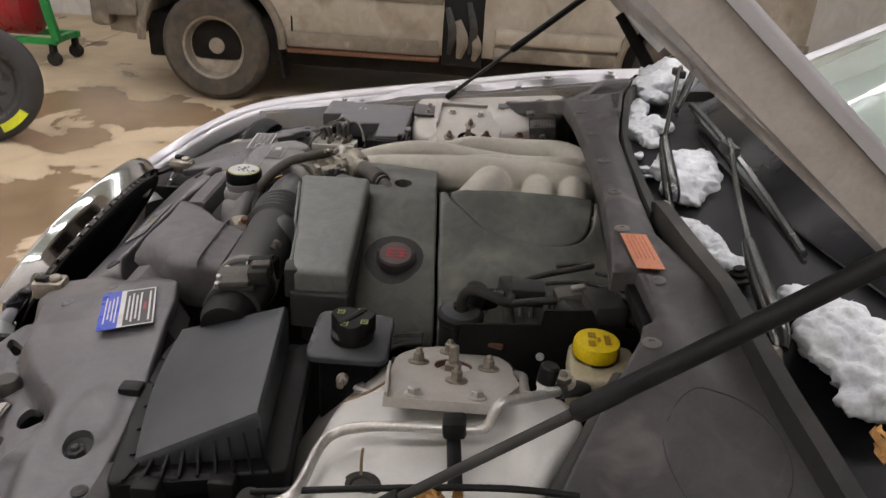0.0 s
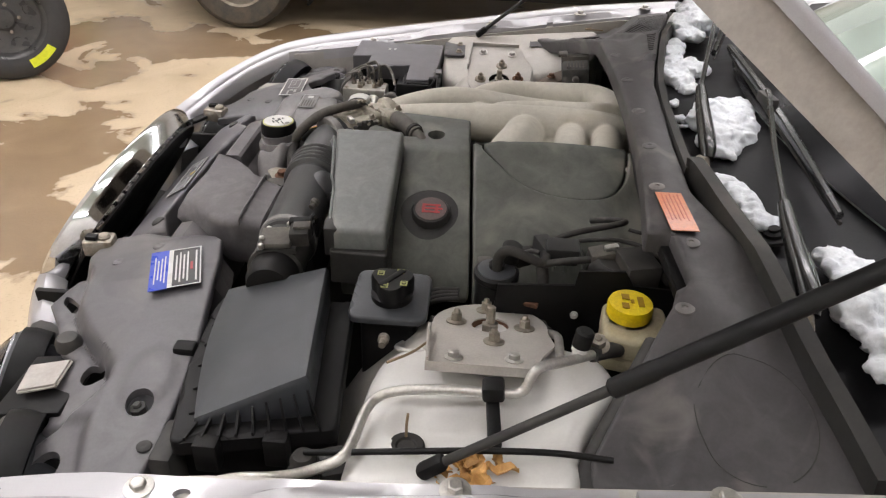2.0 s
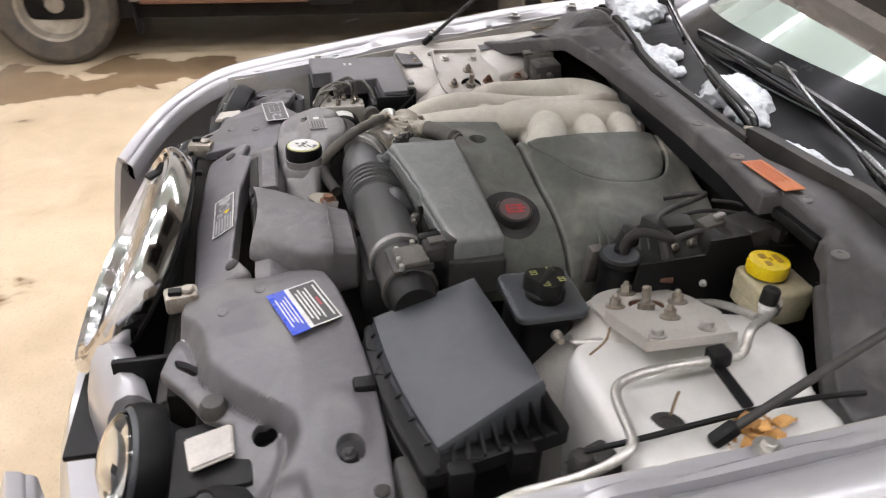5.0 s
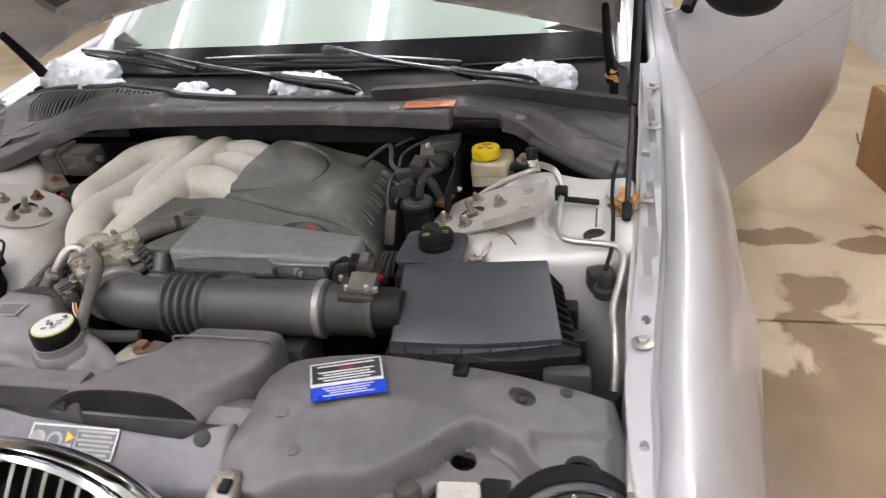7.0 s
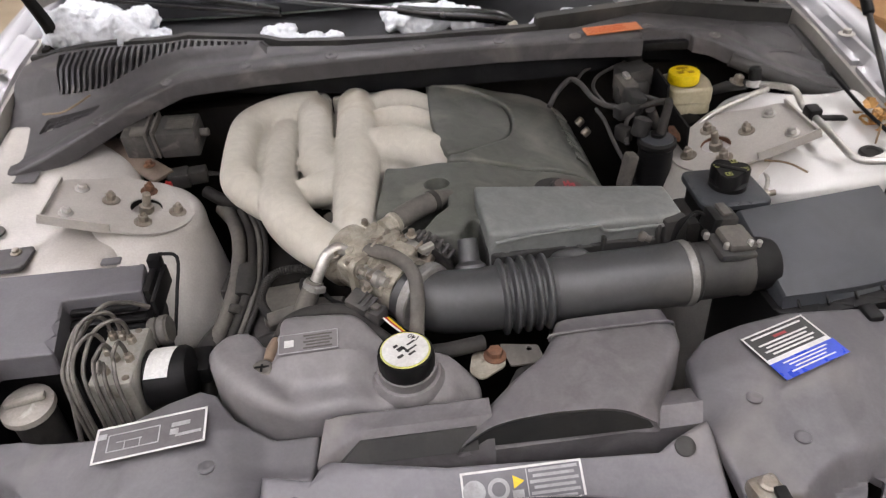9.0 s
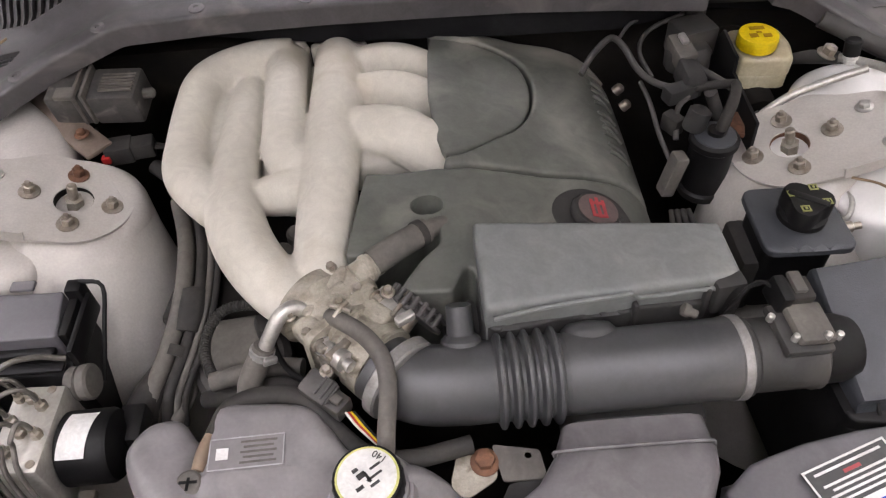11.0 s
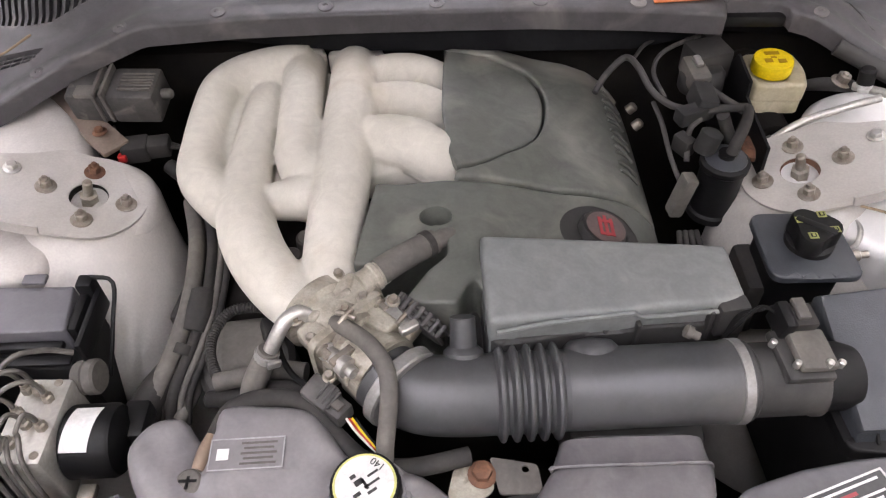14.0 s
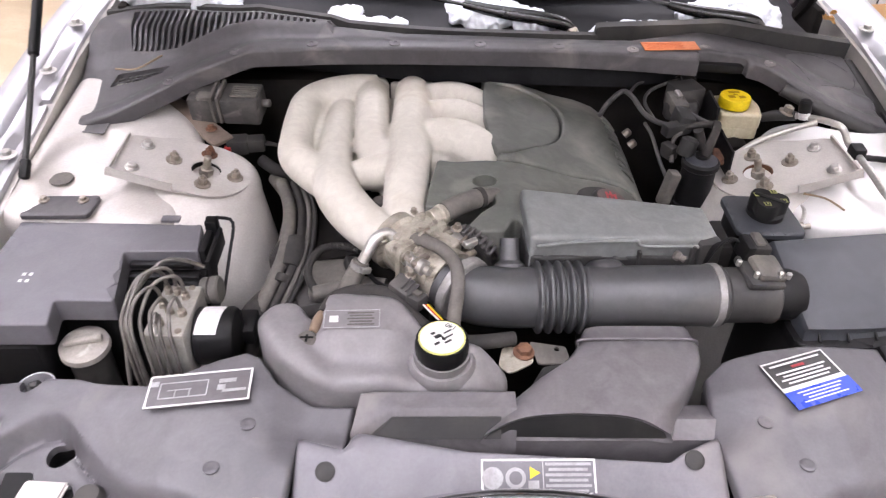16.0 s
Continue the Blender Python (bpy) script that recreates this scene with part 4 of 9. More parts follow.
bm = B()
rings = [[glass_pt(x, v) for x in np.linspace(-0.77, 0.77, 31)] for v in np.linspace(0, 1.0, 15)]
loft(bm, rings, closed=False, caps=False)
ret = bmesh.ops.extrude_face_region(bm, geom=list(bm.faces))
bmesh.ops.translate(bm, vec=(0, 0.002, -0.004), verts=[v for v in ret["geom"] if isinstance(v, bmesh.types.BMVert)])
screen = part("windscreen", bm, M_GLASS, car, "tinted windscreen reflecting the ceiling lights")
bm = B()
rings = []
for x in np.linspace(-0.80, 0.80, 33):
    f = lerp_line(sorted(BACK), x)
    yb = glass_base(x)
    zt = ledge_z(x, f)
    gp = glass_pt(x, 0.0)
    rings.append([(x, f - 0.05, zt - 0.04), (x, f + 0.02, zt - 0.028), (x, (f + yb) / 2, gp.z - 0.035), (x, yb - 0.012, gp.z - 0.016), (x, yb + 0.06, gp.z + 0.012), (x, yb + 0.06, gp.z - 0.05), (x, f - 0.05, zt - 0.08)])
loft(bm, rings)
part("wiper_gutter", bm, M_GUTTER, car)
# black printed border along the foot of the glass
cols = [[glass_pt(x, 0.093 * f, 0.0022) for f in (0.0, 0.5, 1.0)] for x in np.linspace(-0.765, 0.765, 50)]
bm = loft(B(), cols, closed=False, caps=False)
ret = bmesh.ops.extrude_face_region(bm, geom=list(bm.faces))
bmesh.ops.translate(bm, vec=(0, 0.0004, -0.0008), verts=[v for v in ret["geom"] if isinstance(v, bmesh.types.BMVert)])
part("glass_border", bm, M_FRIT, screen, "black border along the foot of the glass")
# dashboard and a closed dark cabin behind the glass
bm = B()
rings = []
for x in np.linspace(-0.74, 0.74, 15):
    yb = glass_base(x)
    rings.append([(x, yb + 0.03, 0.96), (x, yb + 0.1, 1.055), (x, yb + 0.4, 1.09), (x, yb + 0.62, 1.06), (x, yb + 0.62, 0.5), (x, yb + 0.03, 0.5)])
loft(bm, rings)
part("dashboard", bm, M_CABIN, car)
bm = B()
roof = [[glass_pt(x, 1.0, 0.004) for x in np.linspace(-0.75, 0.75, 13)]]
for yy, zz, w in ((1.75, 1.60, 0.70), (2.3, 1.62, 0.69), (2.9, 1.56, 0.68), (3.5, 1.30, 0.66), (3.62, 1.05, 0.72)):
    roof.append([Vector((w / 0.75 * x, yy + 0.02 * x * x, zz - 0.07 * (x / 0.75) ** 2)) for x in np.linspace(-0.75, 0.75, 13)])
loft(bm, roof, closed=False, caps=False)
ret = bmesh.ops.extrude_face_region(bm, geom=list(bm.faces))
bmesh.ops.translate(bm, vec=(0, 0, -0.02), verts=[v for v in ret["geom"] if isinstance(v, bmesh.types.BMVert)])
part("roof", bm, M_SILVER, car)
for sd in (1, -1):
    bm = B()
    rings = []
    for y in np.arange(1.15, 4.25, 0.1):
        w = 0.965 - 0.12 * smoothstep(3.4, 4.2, y)
        zt = 1.0 + 0.03 * math.sin((y - 1.1) * 1.0)
        rings.append([(sd * (w - 0.06), y, zt), (sd * (w - 0.02), y, zt - 0.01), (sd * w, y, zt - 0.12), (sd * (w + 0.01), y, 0.7), (sd * w, y, 0.4), (sd * (w - 0.05), y, 0.26), (sd * (w - 0.09), y, 0.26), (sd * (w - 0.09), y, zt - 0.02)])
    loft(bm, rings)
    part("body_side", bm, M_SILVER, car)
    bm = B()
    a, b = glass_pt(sd * 0.78, 0.02), glass_pt(sd * 0.80, 1.0)
    tube(bm, [a + Vector((0, 0.0, -0.05)), a + Vector((sd * 0.02, 0.03, 0.0)), b], [0.03, 0.034, 0.03], 10, 4)
    part("a_pillar", bm, M_SILVER, car)
    bm = B()
    for y0, y1 in ((1.25, 2.2), (2.28, 3.3)):
        loft(bm, [[(sd * 0.90, y0, 1.0), (sd * 0.91, y0, 1.0), (sd * 0.735, y0 + 0.25, 1.5), (sd * 0.725, y0 + 0.25, 1.5)], [(sd * 0.90, y1, 1.0), (sd * 0.91, y1, 1.0), (sd * 0.735, y1 - 0.05, 1.5), (sd * 0.725, y1 - 0.05, 1.5)]])
    if sd < 0:
        part("side_window", bm, M_CABIN, car)
    else:
        part("cabin_side", bm, M_CABIN, car)
bm = B()
box(bm, (0, 4.1, 0.68), (1.7, 0.3, 0.62), bev=0.08, seg=3)
box(bm, (0, 3.7, 0.98), (1.66, 1.0, 0.08), bev=0.03)
part("boot", bm, M_SILVER, car)
bm = B()
box(bm, (0, 2.4, 0.32), (1.7, 3.3, 0.1))
part("floor_pan", bm, M_DARK, car)
for sd in (1, -1):
    for y in (0.0, 2.92):
        w = part("road_wheel", box(B(), (sd * 0.80, y, 0.33), (0.06, 0.1, 0.1), bev=0.01), M_DARK, car)
        wheel_parts(w, (sd * 0.87, y, 0.325), (sd, 0, 0), 0.325, 0.2, 0.21, M_SPARETYRE, M_PIPE, 7, 0.03, False)


def build_door():
    """The driver's door, swung open."""
    hinge, tip = Vector((0.935, 0.93, 0)), Vector((1.665, 1.96, 0))
    d = (tip - hinge).normalized()
    nrm = Vector((d.y, -d.x, 0))
    ln = (tip - hinge).length
    rings = []
    for k in range(19):
        s = ln * k / 18
        e = smoothstep(0.93, 1.0, k / 18)
        low = 0.30 + 0.10 * smoothstep(0.82, 1.0, k / 18)
        prof = [(-0.055, 1.02), (-0.02, 1.03), (0.0, 1.0), (0.028, 0.84), (0.034, 0.66), (0.024, 0.45), (-0.012, low), (-0.07, low), (-0.09, 0.6), (-0.08, 0.95)]
        rings.append([hinge + d * s + nrm * (o * (1 - 0.5 * e)) + Vector((0, 0, z)) for o, z in prof])
    door = part("door", loft(B(), rings), M_SILVER, car, "open silver front door")
    bm = B()
    p0, p1 = hinge + d * 0.02 + nrm * 0.0345, hinge + d * (ln - 0.02) + nrm * 0.0345
    tube(bm, [p0 + Vector((0, 0, 0.765)), p1 + Vector((0, 0, 0.815))], 0.0022, 6, 2)
    part("swage_line", bm, M_PIPE, door)
    bm = B()
    c = hinge + d * 0.13 + nrm * 0.12 + Vector((0, 0, 1.075))
    tmp = bmesh.new()
    bmesh.ops.create_uvsphere(tmp, u_segments=24, v_segments=14, radius=1)
    bmesh.ops.scale(tmp, vec=(0.115, 0.07, 0.07), verts=tmp.verts)
    bmesh.ops.transform(tmp, matrix=Matrix.Translation(c) @ pose(0, 0, 0, 0, 0, -32), verts=tmp.verts)
    merge(bm, tmp)
    part("door_mirror", bm, M_BLACK, door, "black door mirror shell")
    bm = B()
    pts = [hinge + d * 0.05 + Vector((0, 0, 1.03)), hinge + d * 0.4 + Vector((0, 0, 1.3)) - nrm * 0.06, hinge + d * 0.75 + Vector((0, 0, 1.42)) - nrm * 0.1, hinge + d * 1.12 + Vector((0, 0, 1.36)) - nrm * 0.1, hinge + d * 1.14 + Vector((0, 0, 1.02)) - nrm * 0.03]
    tube(bm, pts, 0.02, 8, 5)
    part("window_surround", bm, M_BLACK, door)


build_door()


# inner frame darker than the rim: shade under the bonnet painted in
M_HOODDARK = node_mat("shaded_bonnet_frame", (0.12, 0.108, 0.095), (0.08, 0.07, 0.06), 0.6, 0.1, scale=6)
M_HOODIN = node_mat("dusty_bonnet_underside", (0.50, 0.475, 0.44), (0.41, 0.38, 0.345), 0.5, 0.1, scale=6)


# ---- bonnet, hinged at the rear and raised ----
def build_hood():
    m = Matrix.Translation((0, 0.522, 1.086)) @ pose(0, 0, 0, 180 - 38.5, 0, 0) @ Matrix.Diagonal((1, 1, -1, 1))

    def edge_r(x):
        return 0.31 * (1 - abs(x / 0.775) ** 1.7)
    xs = list(np.linspace(-0.775, 0.775, 25))
    ol = [(x, edge_r(x)) for x in xs] + [(0.775, 0.5), (0.755, 0.95), (0.70, 1.10)] + [(x, 1.17 - 0.14 * (x / 0.7) ** 2) for x in (0.6, 0.4, 0.2, 0, -0.2, -0.4, -0.6)] + [(-0.70, 1.10), (-0.755, 0.95), (-0.775, 0.5)]

    def crown(x, y):
        return 0.036 + 0.03 * (1 - (x / 0.78) ** 2) * smoothstep(0.3, 0.8, y)
    bm = sheet(B(), ol, (), crown, 0.045, 0.008, round_=0.006)
    bmesh.ops.transform(bm, matrix=m, verts=bm.verts)
    hood = part("bonnet", bm, M_SILVER, car, "raised silver bonnet")

    def inset(k, d):
        rear = [(x * k, edge_r(x * k) + d) for x in xs]
        return rear + [(x * k, 1.0 + (y - 1.0) * 0.9 - d) for x, y in ol[len(xs):]]
    # folded rim under the skin, then the pressed inner frame with felt in its openings
    rim = [(x * 0.992, y * 0.99 + 0.006) for x, y in ol]
    bm = sheet(B(), rim, [inset(0.69, 0.085)], lambda x, y: crown(x, y) - 0.006, 0.05, 0.036, round_=0.008)
    bmesh.ops.transform(bm, matrix=m, verts=bm.verts)
    part("folded_rim", bm, M_HOODIN, hood)
    ins = inset(0.73, 0.055)
    win1 = corners([(-0.46, 0.52), (-0.08, 0.57), (-0.08, 0.96), (-0.46, 0.92)], 0.06)
    win2 = [(-x, y) for x, y in win1][::-1]
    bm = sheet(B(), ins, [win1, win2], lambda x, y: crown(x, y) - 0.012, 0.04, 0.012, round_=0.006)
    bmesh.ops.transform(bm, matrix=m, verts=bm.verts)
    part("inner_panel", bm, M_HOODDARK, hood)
    bm = B()
    for w in (win1, win2):
        sheet(bm, w, (), lambda x, y: crown(x, y) - 0.014, 0.05, 0.006)
    bmesh.ops.transform(bm, matrix=m, verts=bm.verts)
    part("insulation", bm, M_DARK, hood, "dark felt insulation")
    for sd in (1, -1):
        bm = B()
        tube(bm, [(sd * 0.755, 0.54, 0.97), (sd * 0.755, 0.50, 1.02), (sd * 0.748, 0.46, 1.075), (sd * 0.742, 0.38, 1.175)], [0.010, 0.012, 0.011, 0.008], 8, 4, 1.5)
        box(bm, (sd * 0.765, 0.50, 0.985), (0.02, 0.10, 0.06), bev=0.006)
        part("hinge", bm, M_DARK, hood)
    return hood


build_hood()


def build_gas_strut(sd):
    t = thing("gas_strut", (0.79 * sd, -0.05, 0.91), "black gas strut holding up the bonnet", "gas strut", "bonnet struts")
    a = Vector((0.787 * sd, -0.056, 0.919))
    b = Vector((0.806 * sd, 0.296, 1.210))
    d = (b - a).normalized()
    mid = a + d * 0.209
    bm = cyl(B(), a + d * 0.012, mid + d * 0.02, 0.0052, 14)
    part("rod", bm, M_PLASTIC, t)
    bm = lathe(B(), mid, d, [(0.0070, 0), (0.0098, 0.003), (0.0098, 0.046), (0.0091, 0.048), (0.0091, 0.285), (0.007, 0.295)], 20)
    part("cylinder", bm, M_BLACK, t)
    for p in (a, a + d * 0.50):
        bm = box(B(), p, (0.017, 0.017, 0.036), (-50, 0, 0), bev=0.006)
        part("end_fitting", bm, M_BLACK, t)


build_gas_strut(1)
build_gas_strut(-1)
# ---- front cover panels, labels, grille and headlamps ----
CREASE = ((0.30, -0.70), (0.36, -0.650), (0.39, -0.637), (0.455, -0.624), (0.495, -0.596), (0.535, -0.558), (0.56, -0.530), (0.582, -0.514), (0.605, -0.512), (0.634, -0.524), (0.66, -0.545), (0.72, -0.60))


def wing_z(x, y):
    ax = abs(x)
    z = 0.868 - 0.20 * max(0.0, ax - 0.42) - 0.22 * max(0.0, -0.5 - y)
    if ax < 0.30:
        z = min(z, 0.868 - 0.22 * max(0.0, -0.5 - y)) - 0.004 * smoothstep(0.30, 0.26, ax)
    c = lerp_line(CREASE, ax)
    if ax > 0.30:
        z -= 0.026 * smoothstep(c + 0.012, c - 0.012, y) + 0.006 * math.exp(-((y - c + 0.012) / 0.008) ** 2)
        z -= 0.010 * smoothstep(0.0, 0.016, min(ax - 0.655, 0.775 - ax, -0.475 - y - 0.25 * (0.76 - ax)))
    z -= 0.016 * smoothstep(0.325, 0.25, ax) * smoothstep(-0.60, -0.54, y)
    z += 0.005 * smoothstep(0.06, 0.03, math.hypot(ax - 0.60, (y + 0.45) * 1.4))
    return z


def wing_outline(side=1):
    back = [(0.272, -0.468), (0.30, -0.447), (0.36, -0.430), (0.448, -0.416), (0.53, -0.405), (0.62, -0.400), (0.70, -0.402), (0.768, -0.412)]
    front = [(0.786, -0.50), (0.796, -0.585), (0.745, -0.597), (0.69, -0.590), (0.645, -0.580), (0.615, -0.590), (0.607, -0.606), (0.545, -0.590), (0.525, -0.622), (0.47, -0.655), (0.425, -0.69), (0.388, -0.682), (0.34, -0.665), (0.27, -0.655), (0.262, -0.56)]
    if side < 0:
        back = [(0.196, -0.508), (0.25, -0.507), (0.298, -0.482), (0.326, -0.442), (0.346, -0.432), (0.382, -0.445), (0.425, -0.470), (0.468, -0.482), (0.52, -0.470), (0.571, -0.456), (0.64, -0.442), (0.70, -0.438), (0.768, -0.445)]
        front = front + [(0.205, -0.570)]
    return back + front


WING_HOLES = [ring(0.572, -0.549, 0.0185, 0.0165, 24), ring(0.728, -0.538, 0.024, 0.020, 24), ring(0.641, -0.447, 0.019, 0.018, 24), corners([(0.405, -0.672), (0.425, -0.668), (0.447, -0.642), (0.43, -0.634)], 0.008, 3)]


def build_front_cover():
    t = thing("front_cover", (0, -0.55, 0.8), "dusty dark grey plastic cover over the radiator and headlamps", "trim panel")
    for sd in (1, -1):
        ol, hs = wing_outline(sd), [list(h) for h in WING_HOLES]
        bm = sheet(B(), ol, hs, wing_z, 0.0042, 0.012, round_=0.005)
        if sd < 0:
            mirror(bm)
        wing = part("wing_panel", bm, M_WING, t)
        for (x, y, m) in ((0.641, -0.447, M_PIPE), (0.572, -0.549, M_BLACK), (0.728, -0.538, M_BLACK)):
            bm = lathe(B(), (x * sd, y, wing_z(x, y) - 0.045), (0, 0, 1), [(0.026, 0), (0.026, 0.034), (0.0235, 0.034), (0.0225, 0.006), (0, 0.005)], 24)
            part("hole_cup", bm, M_BLACK if m == M_BLACK else M_SILVER, wing)
        bm = bolt(B(), (0.641 * sd, -0.447, wing_z(0.641, -0.447) - 0.04), (0.05, -0.1, 1), 0.011, 0.030, 0.006, 1.2)
        part("adjuster", bm, M_PLASTIC, wing, "worn black adjuster screw in a silver recess")
        for x, y in ((0.700, -0.418 - 0.04 * (sd < 0)), (0.325, -0.545), (0.36, -0.60)):
            bm = lathe(B(), (x * sd, y, wing_z(x, y) - 0.001), (0, 0, 1), [(0.0098, 0), (0.0098, 0.002), (0.007, 0.0035), (0.003, 0.003), (0, 0.002)], 20)
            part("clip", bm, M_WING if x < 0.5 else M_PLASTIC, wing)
        # lamp top plate showing in the cut-out, and rubber buffer
        bm = loft(B(), [[(0.545 * sd, -0.590, z), (0.600 * sd, -0.586, z), (0.612 * sd, -0.640, z - 0.008), (0.556 * sd, -0.650, z - 0.008)] for z in (0.796, 0.804)])
        bmesh.ops.bevel(bm, geom=list(bm.edges), offset=0.003, segments=2, affect="EDGES")
        # black plate under the bracket, darkening the cut-out
        part("lamp_well", box(B(), (0.578 * sd, -0.615, 0.778), (0.12, 0.10, 0.012), (8, 0, 0), bev=0.003), M_BLACK, wing)
        part("lamp_bracket", bm, M_HOODIN, wing, "pale painted lamp bracket")
        bm = lathe(B(), (0.512 * sd, -0.614, wing_z(0.512, -0.614) - 0.004), (0, 0, 1), [(0.019, 0), (0.0185, 0.012), (0.014, 0.019), (0, 0.021)], 24)
        part("buffer", bm, M_PLASTIC, wing, "rounded rubber bonnet buffer")
    ol = [(-0.262, -0.56), (-0.205, -0.574), (-0.19, -0.552), (-0.05, -0.578), (0.195, -0.590), (0.215, -0.58), (0.262, -0.56), (0.266, -0.650), (0.20, -0.656), (0.0, -0.664), (-0.20, -0.656), (-0.266, -0.650)][::-1]

    def slam(x, y):
        return 0.8655 - 0.20 * max(0.0, -0.5 - y) - 0.42 * max(0.0, -0.580 - y)
    bm = sheet(B(), ol, (), slam, 0.012, 0.05, round_=0.008)
    part("centre_panel", bm, M_SLAM, t)
    for x, y in ((0.225, -0.59), (-0.225, -0.60)):
        bm = lathe(B(), (x, y, slam(x, y) - 0.001), (0, -0.45, 0.89), [(0.012, 0), (0.012, 0.003), (0.008, 0.0055), (0, 0.005)], 20)
        part("clip", bm, M_PLASTIC, t)
    # shallow ridge that continues the duct mouth
    rings = [[(-0.197, -0.559, 0.835), (-0.198, -0.557, 0.851), (-0.194, -0.545, 0.860), (-0.187, -0.511, 0.872), (-0.187, -0.505, 0.868), (-0.187, -0.503, 0.80), (-0.19, -0.559, 0.80)]]
    for f in np.linspace(0, 1, 9):
        xb, xt, xr = -0.168 + 0.178 * f, -0.150 + 0.160 * f, -0.168 + 0.178 * f
        rings.append([(xb, -0.559, 0.835), (xt, -0.541, 0.870), (xt, -0.535, 0.8755), (xr, -0.511, 0.8765), (xr, -0.506, 0.872), (xr, -0.503, 0.80), (xb, -0.559, 0.80)])
    part("ridge", loft(B(), rings), M_PANEL, t)
    # thin dark sheet, set proud, in place of the shade in a recess
    rings = [[(-0.172 + 0.162 * f, -0.5605, 0.846), (-0.146 + 0.136 * f, -0.5445, 0.8685), (-0.146 + 0.136 * f, -0.540, 0.8665), (-0.176 + 0.166 * f, -0.556, 0.844)] for f in (0, 0.5, 1)]
    part("ridge_face", loft(B(), rings), M_PLASTIC, t, "dark sheet on the front of the ridge")
    rings = []
    for x in np.linspace(-0.36, 0.3, 23):
        dz = -0.075 * smoothstep(-0.16, -0.19, x)
        rings.append([(x, -0.555, 0.835 + dz), (x, -0.53, 0.845 + dz), (x, -0.50, 0.835 + dz), (x, -0.47, 0.80 + dz * 0.5), (x, -0.47, 0.72), (x, -0.555, 0.72)])
    part("crossmember_cover", loft(B(), rings), M_PANEL, t)
    for sd in (1,):
        bm = B()
        rings = []
        for k in range(7):
            f = k / 6
            rings.append([(sd * (0.29 + 0.09 * f), -0.475 + 0.02 * f, 0.855), (sd * (0.29 + 0.09 * f), -0.44 + 0.02 * f, 0.79), (sd * (0.29 + 0.09 * f), -0.47, 0.72), (sd * (0.29 + 0.09 * f), -0.53, 0.72), (sd * (0.29 + 0.09 * f), -0.53, 0.85)])
        part("inner_step", loft(bm, rings), M_PANEL, t)
    bm = box(B(), (-0.255, -0.725, 0.818), (0.022, 0.13, 0.008), (12, 0, 40), bev=0.002)
    part("release_arm", bm, M_BLACK, t, "black latch arm")
    bm = box(B(), (-0.20, -0.735, 0.80), (0.09, 0.06, 0.006), (10, 0, 12), bev=0.002)
    part("latch_plate", bm, M_FITTING, t)
    # bonnet latches
    for sd in (1, -1):
        bm = box(B(), (0.293 * sd, -0.665, 0.832), (0.036, 0.05, 0.03), (0, 0, 10 * sd), bev=0.006)
        lathe(bm, (0.293 * sd, -0.655, 0.842), (0, 0, 1), [(0.011, 0), (0.011, 0.008), (0.008, 0.011), (0, 0.011)], 16)
        latch = part("bonnet_latch", bm, M_STEEL, t, "dull steel bonnet latch")
        bm = box(B(), (0.300 * sd, -0.672, 0.8505), (0.014, 0.02, 0.008), bev=0.002)
        part("latch_slot", bm, M_BLACK, latch)
    return t


M_SLAM = node_mat("smooth_dark_plastic", (0.125, 0.120, 0.132), (0.165, 0.158, 0.166), 0.42, scale=6, third=(0.155, 0.14, 0.125), third_at=0.62, third_scale=6, spread=0.25)
build_front_cover()


def label_frame(t, c, ux, uy, w, h, lw, mat, lift=0.0006):
    """Four thin border bars round a label."""
    for (u, v, a, b) in ((0, h / 2 - lw / 2, w, lw), (0, -h / 2 + lw / 2, w, lw), (w / 2 - lw / 2, 0, lw, h), (-w / 2 + lw / 2, 0, lw, h)):
        bar(t, c, ux, uy, u, v, a, b, mat, lift, "border")


def bar(t, c, ux, uy, u, v, a, b, mat, lift=0.0006, name="print_bar"):
    n = ux.cross(uy).normalized()
    p = c + ux * u + uy * v
    bm = B()
    vs = [bm.verts.new(p + ux * (su * a / 2) + uy * (sv * b / 2) + n * o) for o in (0, lift) for su, sv in ((-1, -1), (1, -1), (1, 1), (-1, 1))]
    for f in ((3, 2, 1, 0), (4, 5, 6, 7), (0, 1, 5, 4), (1, 2, 6, 5), (2, 3, 7, 6), (3, 0, 4, 7)):
        bm.faces.new([vs[i] for i in f])
    return part(name, bm, mat, t)


def flat_label(name, p00, p10, p01, mat, label, category):
    """A thin label with its lower left, lower right and upper left corners."""
    p00, p10, p01 = Vector(p00), Vector(p10), Vector(p01)
    t = thing(name, p00, label, category)
    ux, uy = (p10 - p00).normalized(), (p01 - p00).normalized()
    w, h = (p10 - p00).length, (p01 - p00).length
    c = p00 + ux * w / 2 + uy * h / 2
    bar(t, c, ux, uy, 0, 0, w, h, mat, 0.0012, "sheet")
    n = ux.cross(uy).normalized()
    return t, c + n * 0.0012, ux, uy, w, h


